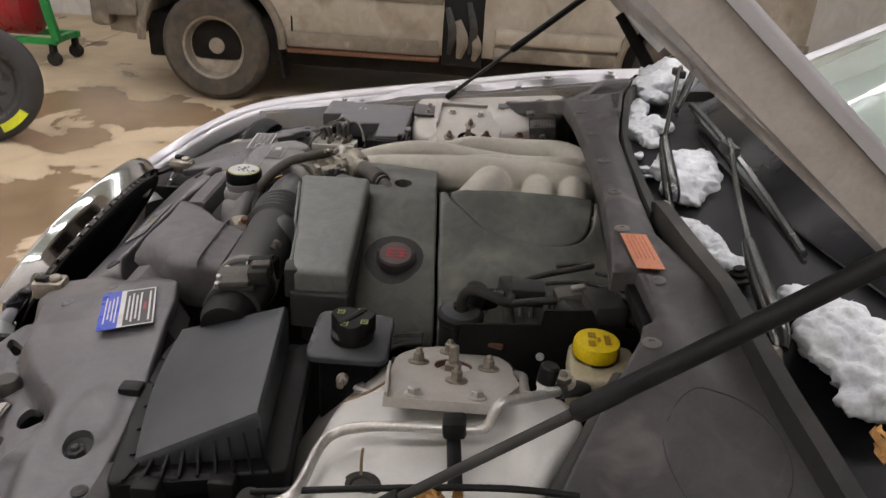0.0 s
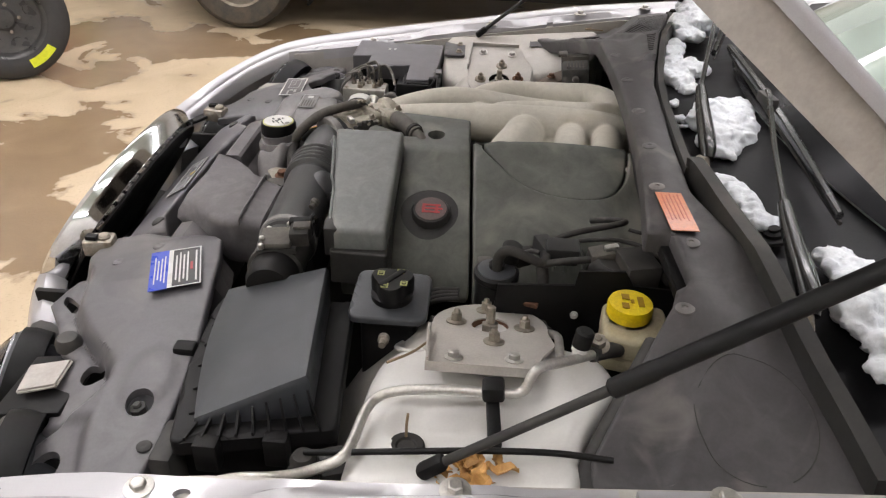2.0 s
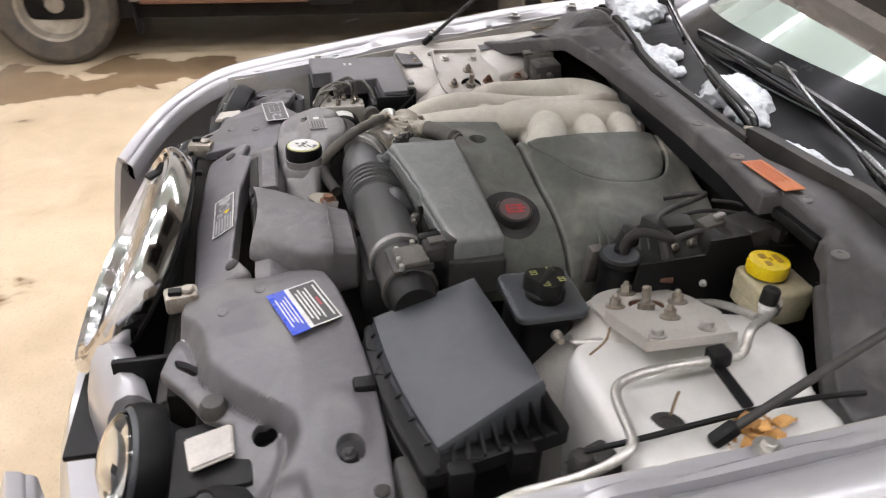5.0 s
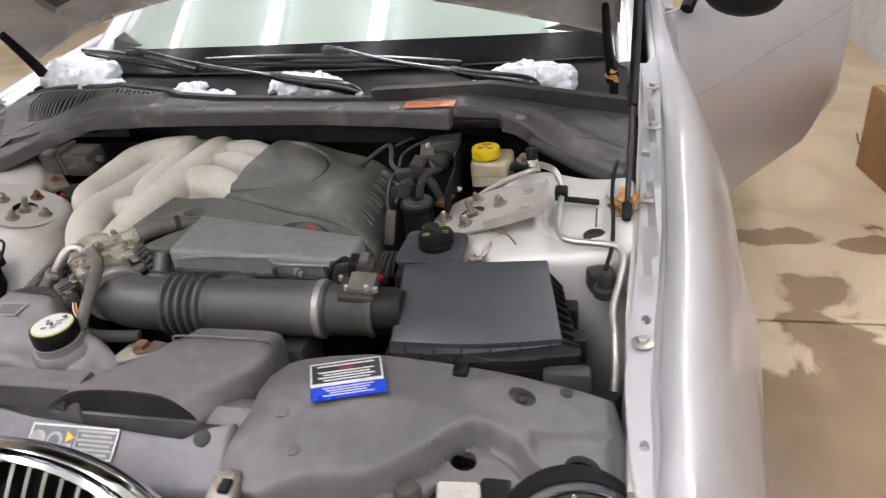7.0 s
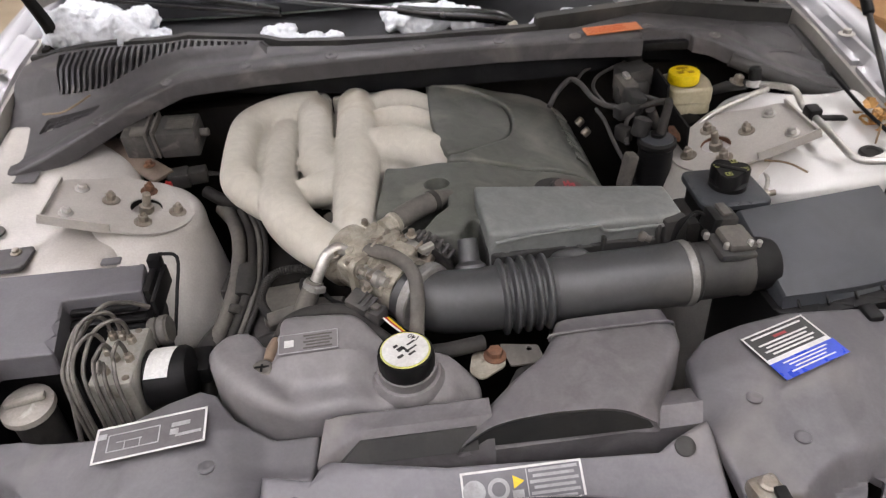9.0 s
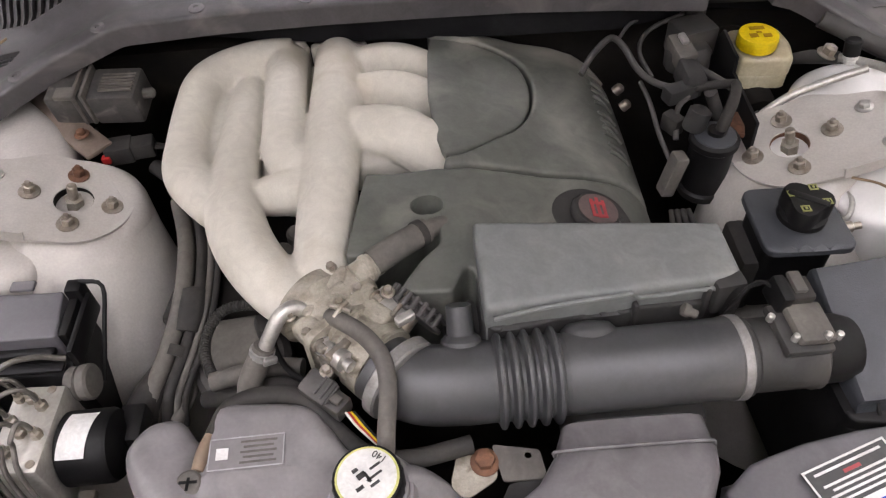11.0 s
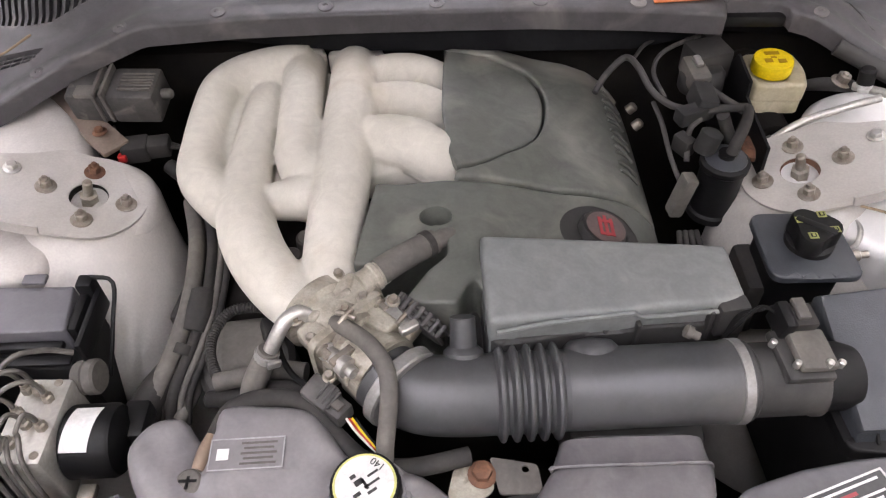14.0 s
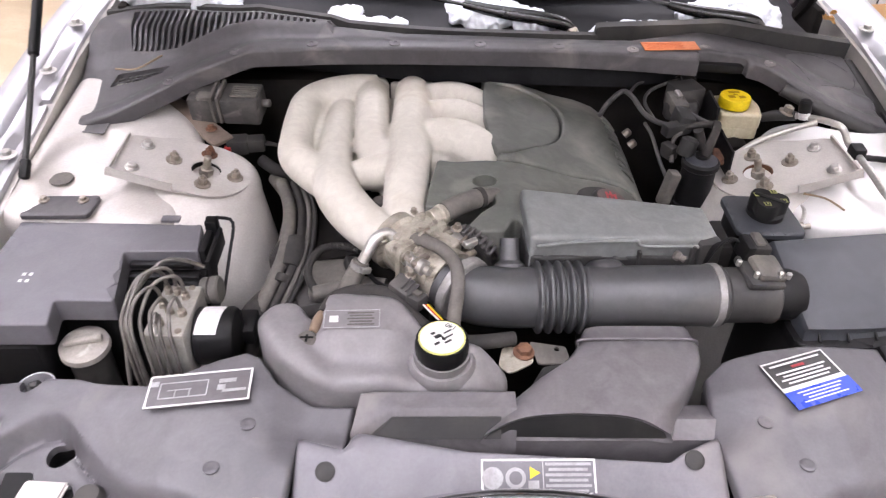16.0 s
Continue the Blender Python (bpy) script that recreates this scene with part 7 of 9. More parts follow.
def build_filter_box():
    t = thing("air_filter_box", (0.58, -0.3, 0.7), "black plastic air filter box with ribbed sides", "air filter box")
    A, Bp, C, D = Vector((0.437, -0.392, 0.868)), Vector((0.428, -0.242, 0.914)), Vector((0.662, -0.217, 0.914)), Vector((0.694, -0.353, 0.858))
    # lid: slanted top with rounded edges and a short skirt
    m = 16

    def pt(u, v):
        p = A.lerp(D, u).lerp(Bp.lerp(C, u), v)
        return p + Vector((0, -0.010 * math.sin(math.pi * u) * (1 - v), 0.004 * math.sin(math.pi * u) * math.sin(math.pi * v)))
    n = (D - A).cross(Bp - A).normalized()
    cen = pt(0.5, 0.5)
    loop = [(k / m, 0.0) for k in range(m)] + [(1.0, k / m) for k in range(m)] + [(1 - k / m, 1.0) for k in range(m)] + [(0.0, 1 - k / m) for k in range(m)]
    rings = []
    for inset, drop in ((0.5, -0.002), (0.06, 0.0), (0.025, 0.0008), (0.008, 0.004), (0.0, 0.010)):
        rings.append([pt(0.5 + (u - 0.5) * (1 - inset), 0.5 + (v - 0.5) * (1 - inset)) - n * drop for u, v in loop])
    out = []
    for u, v in loop:
        p = pt(u, v)
        out.append(Vector((p.x, p.y, 0.845 if u < 1 else 0.845)))
    out = [Vector((cen.x + (p.x - cen.x) * 1.0, cen.y + (p.y - cen.y) * 1.03, p.z)) for p in out]
    rings.append(out)
    bm = B()
    loft(bm, rings, closed=True)
    part("lid", bm, M_LID, t)
    ol = [(0.428, -0.402), (0.47, -0.408), (0.60, -0.398), (0.722, -0.374), (0.680, -0.180), (0.42, -0.205)]
    bm = sheet(B(), corners(ol, 0.012), (), 0.848, 0.05, 0.02, round_=0.004)
    part("flange", bm, M_BLACK, t)
    bm = sheet(B(), corners([(0.56 + (x - 0.57) * 0.93, -0.32 + (y + 0.31) * 0.93) for x, y in ol], 0.02), (), 0.83, 0.06, 0.2, round_=0.004)
    part("base", bm, M_BLACK, t)
    # upright ribs on the outer and front sides
    for k in range(9):
        f = (k + 0.5) / 9
        p = D.lerp(C, f)
        q = Vector((0.718 - 0.036 * f, lerp_line(((0, -0.366), (1, -0.190)), f), 0.851))
        bm = B()
        w = Vector((0.0, 0.0015, 0))
        loft(bm, [[p - w + Vector((-0.01, 0, -0.004)), q - w, Vector((q.x, q.y, 0.846)) - w, Vector((p.x - 0.02, p.y, 0.846)) - w], [p + w + Vector((-0.01, 0, -0.004)), q + w, Vector((q.x, q.y, 0.846)) + w, Vector((p.x - 0.02, p.y, 0.846)) + w]])
        part("rib", bm, M_BLACK, t)
    for k in range(6):
        f = (k + 0.5) / 6
        p = A.lerp(D, f) + Vector((0, -0.01 * math.sin(math.pi * f), 0))
        q = Vector((p.x + 0.002, p.y - 0.006, 0.850))
        w = Vector((0.0015, 0, 0))
        bm = B()
        loft(bm, [[p - w + Vector((0, 0.008, -0.005)), q - w, Vector((q.x, q.y, 0.846)) - w, Vector((p.x, p.y + 0.015, 0.846)) - w], [p + w + Vector((0, 0.008, -0.005)), q + w, Vector((q.x, q.y, 0.846)) + w, Vector((p.x, p.y + 0.015, 0.846)) + w]])
        part("rib", bm, M_BLACK, t)
    for (x, y) in ((0.716, -0.33), (0.700, -0.25), (0.55, -0.418)):
        bm = box(B(), (x, y, 0.828), (0.022, 0.03, 0.045), bev=0.004)
        part("clasp", bm, M_BLACK, t)
    bm = box(B(), (0.70, -0.385, 0.78), (0.07, 0.03, 0.1), bev=0.008)
    part("mount", bm, M_PLASTIC, t)


build_filter_box()


# ---- fluid reservoirs ----
def build_coolant_tank():
    t = thing("coolant_tank", (-0.16, -0.44, 0.78), "dusty grey plastic coolant tank with black screw cap", "coolant tank")
    ol = [(-0.318, -0.365), (-0.335, -0.395), (-0.323, -0.435), (-0.290, -0.474), (-0.248, -0.497), (-0.19, -0.500), (-0.09, -0.493), (-0.03, -0.487), (0.0, -0.472), (0.008, -0.450), (-0.012, -0.430), (-0.05, -0.422), (-0.10, -0.412), (-0.125, -0.385), (-0.15, -0.362), (-0.20, -0.355), (-0.242, -0.356), (-0.262, -0.385), (-0.285, -0.362)]

    def top(x, y):
        z = 0.900
        z += 0.012 * smoothstep(-0.26, -0.235, x) * smoothstep(-0.105, -0.14, x) * smoothstep(-0.45, -0.43, y)
        z -= 0.020 * smoothstep(-0.435, -0.465, y) * smoothstep(-0.275, -0.215, x)
        z += 0.004 * math.exp(-((y + 0.43 + 0.9 * (x + 0.30)) / 0.018) ** 2) * smoothstep(-0.22, -0.25, x)
        z -= 0.016 * smoothstep(-0.16, -0.12, x) * smoothstep(-0.40, -0.43, y)
        z -= 0.014 * math.exp(-(((x + 0.256) / 0.016) ** 2 + ((y + 0.405) / 0.03) ** 2))
        z -= 0.03 * smoothstep(-0.04, 0.0, x)
        return z
    part("tank", sheet(B(), curve2(ol, 4)[::-1], (), top, 0.009, 0.1, round_=0.017, floor=0.79), M_TANK, t)
    c = Vector((-0.083, -0.452, 0.868))
    part("neck", lathe(B(), c + Vector((0, 0.004, -0.006)), (0, -0.1, 1), [(0.047, 0), (0.046, 0.010), (0.042, 0.016), (0.038, 0.016), (0.038, 0.03)], 40), M_TANK, t)
    cap = part("cap", B_cap(c + Vector((0, 0, 0.020)), 0.0355, 0.026, 26), M_BLACK, t, "ribbed black screw cap")
    zc = c.z + 0.0465
    part("cap_ring", lathe(B(), (c.x, c.y, zc - 0.0005), (0, 0, 1), [(0.0312, 0), (0.0312, 0.001), (0, 0.001)], 40), M_LIMERING, cap)
    part("cap_disc", lathe(B(), (c.x, c.y, zc + 0.0006), (0, 0, 1), [(0.0288, 0), (0.0288, 0.0009), (0, 0.001)], 40), M_WHITE, cap, "white printed disc")
    cc = Vector((c.x, c.y, zc + 0.0016))
    ux, uy = Vector((0.82, 0.57, 0)), Vector((-0.57, 0.82, 0))
    for (u, v, a, b) in ((0.006, -0.004, 0.017, 0.0025), (0.012, 0.004, 0.012, 0.0025), (-0.004, 0.004, 0.009, 0.006), (-0.012, -0.006, 0.008, 0.004), (0.002, -0.011, 0.010, 0.003), (-0.006, 0.012, 0.006, 0.004), (0.0, -0.001, 0.003, 0.012)):
        bar(cap, cc, ux, uy, u, v, a, b, M_INK, 0.0005)
    # temperature mark on the cap, upside down as seen from the front
    txt = bpy.data.curves.new("cap_text", "FONT")
    txt.body, txt.size, txt.align_x, txt.align_y, txt.extrude = "140", 0.0105, "CENTER", "CENTER", 0.0003
    tob = bpy.data.objects.new("cap_text", txt)
    me = bpy.data.meshes.new_from_object(tob)
    bpy.data.objects.remove(tob)
    bm = B()
    bm.from_mesh(me)
    bmesh.ops.transform(bm, matrix=pose(c.x + 0.012, c.y + 0.0195, zc + 0.0018, 0, 0, 145), verts=bm.verts)
    part("cap_number", bm, M_INK, cap)
    # small label
    q = Vector((-0.168, -0.402, 0.9135))
    lx, ly = Vector((1, 0.03, 0)).normalized(), Vector((-0.03, 1, 0)).normalized()
    lab = bar(t, q, lx, ly, -0.035, -0.014, 0.075, 0.034, M_TANK, 0.0008, "info_label")
    qq = q + Vector((-0.035, -0.014, 0.0008))
    label_frame(lab, qq, lx, ly, 0.075, 0.034, 0.0013, M_PRINT)
    bar(lab, qq, lx, ly, -0.024, 0.0, 0.012, 0.012, M_WHITE)
    for k in range(5):
        bar(lab, qq, lx, ly, 0.012, 0.011 - 0.0055 * k, 0.036 - 0.006 * (k % 2), 0.0022, M_HOSE)
    # bleed screw and grommet
    part("bleed_screw", lathe(B(), (-0.262, -0.436, 0.892), (0, -0.1, 1), [(0.0135, 0), (0.0135, 0.006), (0.011, 0.008), (0, 0.008)], 24), M_HOSE, t, "grey cross-slotted bleed screw")
    scr = Vector((-0.262, -0.4368, 0.9002))
    for a, b in ((0.018, 0.003), (0.003, 0.018)):
        bar(t, scr, Vector((1, 0, 0)), Vector((0, 1, -0.1)).normalized(), 0, 0, a, b, M_BLACK, 0.0008)
    bm = tube(B(), [(-0.256, -0.424, 0.895), (-0.252, -0.405, 0.895), (-0.248, -0.385, 0.892)], [0.007, 0.009, 0.008], 10, 4)
    part("vent_stub", bm, M_COPPER, t)
    bm = tube(B(), [(-0.245, -0.385, 0.893), (-0.232, -0.358, 0.898), (-0.20, -0.346, 0.90), (-0.155, -0.352, 0.898), (-0.12, -0.385, 0.885), (-0.085, -0.412, 0.875), (-0.04, -0.415, 0.868), (0.02, -0.40, 0.86)], 0.0105, 12, 6)
    part("bleed_hose", bm, M_RUBBER, t)
    # bracket with rusty bolt
    k = thing("tank_bracket", (0.05, -0.42, 0.85), "grey steel bracket with a rusty bolt", "bracket")
    bm = sheet(B(), corners([(0.042, -0.398), (0.092, -0.408), (0.096, -0.44), (0.05, -0.44)], 0.004), [ring(0.079, -0.413, 0.004, n=14)], 0.852, 0.01, 0.003)
    part("plate", bm, M_HOSE, k)
    bm = sheet(B(), corners([(0.004, -0.405), (0.045, -0.405), (0.045, -0.435), (0.01, -0.455), (-0.005, -0.44)], 0.008), (), 0.849, 0.02, 0.003)
    part("tab", bm, M_ALLOY, k)
    part("bolt", bolt(B(), (0.033, -0.417, 0.850), (0, 0, 1), 0.0105, 0.008, 0, 1.5), M_RUST, k, "rusty hexagon bolt")


def B_cap(base, r, h, ribs):
    """A knurled screw cap."""
    bm = B()
    n = ribs * 2
    rings = []
    for rr, z in ((0.96, 0.0), (1.0, 0.003), (1.0, h - 0.004), (0.95, h), (0.0, h)):
        if rr == 0:
            continue
        rings.append([Vector(base) + Vector((math.cos(2 * math.pi * k / n) * r * rr * (1 - (0.035 if k % 2 else 0) * (0 < z < h)), math.sin(2 * math.pi * k / n) * r * rr * (1 - (0.035 if k % 2 else 0) * (0 < z < h)), z)) for k in range(n)])
    return loft(bm, rings)


M_SYMBOL = node_mat("dulled_lime_print", (0.30, 0.31, 0.09), (0.20, 0.21, 0.07), 0.5, scale=60)
M_LIMERING = node_mat("pale_lime_ring", (0.62, 0.60, 0.16), (0.55, 0.55, 0.2), 0.4)
M_TANK = node_mat("dusty_grey_tank", (0.160, 0.152, 0.156), (0.215, 0.205, 0.200), 0.45, scale=8, third=(0.24, 0.222, 0.20), third_at=0.55, third_scale=5, spread=0.25)
build_coolant_tank()


def build_steering_reservoir():
    t = thing("steering_reservoir", (0.455, -0.145, 0.76), "black square fluid reservoir with marked screw cap", "fluid reservoir")
    ol = corners([(0.397, -0.199), (0.512, -0.199), (0.510, -0.088), (0.399, -0.088)], 0.018)
    part("top_plate", sheet(B(), ol, (), lambda x, y: 0.893 - 0.03 * (x - 0.4), 0.02, 0.006, round_=0.004), M_LID, t)
    part("body", sheet(B(), [(0.450 + (x - 0.455) * 0.80, -0.1435 + (y + 0.1435) * 0.74) for x, y in ol], (), 0.886, 0.03, 0.12), M_BLACK, t)
    c = Vector((0.459, -0.142, 0.887))
    part("cap_skirt", lathe(B(), c, (0, 0, 1), [(0.030, 0), (0.030, 0.012), (0.026, 0.014)], 30), M_BLACK, t)
    bm = B()
    n = 40
    rings = []
    for z, k in ((0.012, 1.0), (0.032, 1.0), (0.036, 0.93)):
        rings.append([c + Vector((math.cos(2 * math.pi * i / n), math.sin(2 * math.pi * i / n), 0)) * (0.0285 + 0.005 * math.cos(3 * 2 * math.pi * i / n)) * k + Vector((0, 0, z)) for i in range(n)])
    cap = part("cap", loft(bm, rings), M_BLACK, t, "black three-lobed screw cap with yellow symbols")
    bm = box(B(), (c.x, c.y, c.z + 0.036), (0.05, 0.010, 0.004), (0, 0, -35), bev=0.002)
    part("grip", bm, M_BLACK, cap)
    top = c + Vector((0, 0, 0.0362))
    for u, v in ((-0.017, 0.010), (0.012, 0.018), (-0.010, -0.017), (0.020, -0.008)):
        bar(cap, top, Vector((1, 0, 0)), Vector((0, 1, 0)), u, v, 0.011, 0.010, M_SYMBOL, 0.0006, "symbol")
        bar(cap, top + Vector((0, 0, 0.0006)), Vector((1, 0, 0)), Vector((0, 1, 0)), u, v, 0.0065, 0.0055, M_BLACK, 0.0005, "symbol")
        bar(cap, top + Vector((0, 0, 0.0011)), Vector((1, 0, 0)), Vector((0, 1, 0)), u, v, 0.003, 0.004, M_SYMBOL, 0.0004, "symbol")
    bm = box(B(), (0.40, -0.14, 0.80), (0.03, 0.08, 0.1), bev=0.008)
    part("bracket", bm, M_RUBBER, t)
    bm = tube(B(), [(0.475, -0.085, 0.862), (0.47, -0.06, 0.855), (0.455, -0.04, 0.84)], 0.010, 10, 4)
    part("outlet", bm, M_HOSE, t)
    bm = tube(B(), [(0.512, -0.12, 0.85), (0.535, -0.125, 0.86), (0.55, -0.10, 0.868), (0.545, -0.07, 0.865)], 0.004, 8, 6)
    part("loop", bm, M_PIPE, t)
    bm = lathe(B(), (0.522, -0.145, 0.866), (1, 0, 0.1), [(0.008, 0), (0.008, 0.008), (0.005, 0.01), (0.005, 0.02)], 14)
    part("fitting", bm, M_STEEL, t)


build_steering_reservoir()


def build_brake_reservoir():
    t = thing("brake_reservoir", (0.51, 0.175, 0.80), "clouded brake fluid reservoir with a yellow cap", "fluid reservoir")
    ol = corners([(0.472, 0.152), (0.552, 0.146), (0.562, 0.19), (0.556, 0.235), (0.476, 0.236)], 0.012)
    part("tank", sheet(B(), ol, (), 0.920, 0.02, 0.03, round_=0.008, floor=0.890), M_AMBER, t)
    part("lower_tank", sheet(B(), [(0.515 + (x - 0.515) * 0.97, 0.18 + (y - 0.18) * 0.97) for x, y in ol], (), 0.8885, 0.03, 0.018, round_=0.004), M_AMBER, t)
    c = Vector((0.504, 0.183, 0.918))
    cap = part("cap", B_cap(c + Vector((0, 0, 0.005)), 0.0302, 0.020, 20), M_YELLOW, t, "bright yellow ribbed screw cap")
    bm = lathe(B(), c - Vector((0, 0, 0.006)), (0, 0, 1), [(0.031, 0), (0.031, 0.008)], 28)
    part("neck", bm, M_AMBER, t)
    top = c + Vector((0, 0, 0.0262))
    for u, v, a, b, rz in ((0.0, 0.013, 0.022, 0.008, 0), (-0.010, -0.006, 0.012, 0.010, 0), (0.010, -0.008, 0.012, 0.009, 0), (0.0, 0.002, 0.008, 0.004, 0)):
        bar(cap, top, Vector((1, 0, 0)), Vector((0, 1, 0)), u, v, a, b, M_CAPPRINT, 0.0006, "symbol")
    part("master_cylinder", lathe(B(), (0.51, 0.12, 0.835), (0, 1, 0), [(0.03, 0), (0.034, 0.01), (0.034, 0.17), (0.05, 0.175), (0.05, 0.185)], 24), M_DARK, t)


M_CAPPRINT = node_mat("brown_cap_print", (0.30, 0.17, 0.0), (0.36, 0.2, 0.01), 0.5)
build_brake_reservoir()


def build_canister():
    t = thing("vacuum_canister", (0.393, 0.008, 0.78), "black round vapour canister with hoses and wiring on a bracket", "canister")
    part("canister", lathe(B(), (0.393, 0.006, 0.80), (0, 0, 1), [(0.030, 0), (0.034, 0.004), (0.034, 0.014), (0.0305, 0.018), (0.0305, 0.09), (0.034, 0.094), (0.034, 0.102), (0.031, 0.105), (0.012, 0.108), (0.012, 0.116), (0, 0.116)], 36), M_BLACK, t)
    part("top_cap", lathe(B(), (0.393, 0.006, 0.903), (0, 0, 1), [(0.030, 0), (0.028, 0.004), (0.014, 0.007), (0, 0.008)], 30), M_LID, t)

    def hose(pts, r, m=M_CONN, name="hose", n=6):
        part(name, tube(B(), pts, r, 12, n), m, t)
    hose([(0.398, 0.006, 0.905), (0.402, 0.008, 0.935), (0.412, 0.022, 0.952), (0.425, 0.05, 0.95), (0.427, 0.065, 0.945), (0.405, 0.075, 0.938), (0.375, 0.078, 0.932)], [0.0085, 0.008, 0.0075, 0.007, 0.0065, 0.006, 0.006], M_RUBBER)
    hose([(0.375, 0.078, 0.932), (0.335, 0.095, 0.93), (0.312, 0.13, 0.932), (0.30, 0.18, 0.94), (0.285, 0.205, 0.94), (0.255, 0.185, 0.925), (0.235, 0.16, 0.91)], 0.005)
    hose([(0.425, 0.065, 0.94), (0.40, 0.115, 0.935), (0.385, 0.16, 0.93), (0.375, 0.20, 0.92)], 0.0055)
    hose([(0.30, 0.21, 0.935), (0.33, 0.245, 0.94), (0.39, 0.262, 0.945), (0.435, 0.262, 0.945)], 0.003)
    hose([(0.33, 0.12, 0.925), (0.325, 0.18, 0.93), (0.35, 0.225, 0.935), (0.41, 0.25, 0.945), (0.44, 0.255, 0.945)], 0.0035)
    hose([(0.34, 0.0, 0.86), (0.325, 0.03, 0.89), (0.32, 0.08, 0.91), (0.318, 0.13, 0.91)], 0.0035)
    hose([(0.345, 0.02, 0.89), (0.352, 0.055, 0.915), (0.37, 0.07, 0.925)], 0.004)
    hose([(0.40, 0.07, 0.93), (0.415, 0.075, 0.900), (0.435, 0.075, 0.862), (0.460, 0.076, 0.850)], 0.009)
    # pump, valve and connectors above the bracket
    for c, s, r, m in (((0.383, 0.165, 0.935), (0.03, 0.05, 0.028), (10, 0, 10), M_HOSE), ((0.378, 0.10, 0.935), (0.03, 0.05, 0.032), (0, 10, 0), M_PLASTIC), ((0.36, 0.078, 0.928), (0.05, 0.024, 0.024), (0, 0, 20), M_PLASTIC),
                       ((0.338, -0.012, 0.855), (0.02, 0.024, 0.07), (0, 10, 8), M_HOSE), ((0.41, 0.205, 0.93), (0.06, 0.05, 0.05), (0, 0, 15), M_PLASTIC), ((0.425, 0.25, 0.94), (0.03, 0.024, 0.024), (0, 0, 15), M_RUBBER),
                       ((0.385, 0.17, 0.953), (0.012, 0.022, 0.008), (10, 0, 10), M_PIPE), ((0.345, 0.045, 0.90), (0.02, 0.03, 0.028), (0, 0, 30), M_RUBBER)):
        part("valve", box(B(), c, s, r, bev=0.004), m, t)
    part("solenoid", lathe(B(), (0.365, 0.022, 0.905), (0.3, 0.2, 1), [(0.014, 0), (0.016, 0.003), (0.016, 0.03), (0.01, 0.034)], 20), M_PLASTIC, t)
    part("pump", lathe(B(), (0.398, 0.17, 0.9), (0, 0.2, 1), [(0.03, 0), (0.034, 0.006), (0.034, 0.03), (0.028, 0.038), (0, 0.039)], 24), M_PLASTIC, t)
    ol = [(-0.004, 0.79), (0.008, 0.919), (0.115, 0.926), (0.118, 0.950), (0.182, 0.955), (0.196, 0.932), (0.27, 0.928), (0.28, 0.79)]
    part("bracket", loft(B(), [[(x, y, z) for y, z in ol] for x in (0.447, 0.451)]), M_BLACK, t)
    part("bracket_screw", bolt(B(), (0.452, 0.12, 0.876), (1, 0, 0.2), 0.004, 0.004, 0, 1.5), M_WHITE, t)
    part("bracket_foot", box(B(), (0.44, 0.045, 0.888), (0.02, 0.05, 0.008), (0, 0, -18), bev=0.002), M_RUST, t)
    part("red_tag", box(B(), (0.330, -0.105, 0.800), (0.02, 0.03, 0.012), (10, 0, 25), bev=0.003), M_RED, t, "red connector tag")
    for p in ((0.300, 0.19, 0.85), (0.304, 0.155, 0.845)):
        part("connector", lathe(B(), p, (0.7, 0, 0.7), [(0.008, 0), (0.008, 0.012), (0.005, 0.015)], 14), M_STEEL, t)
    for k in range(4):
        hose([(0.322 + 0.012 * k, -0.11, 0.80), (0.328 + 0.01 * k, -0.08, 0.815), (0.333 + 0.008 * k, -0.05, 0.82)], 0.004, M_RUBBER, "wire")


build_canister()


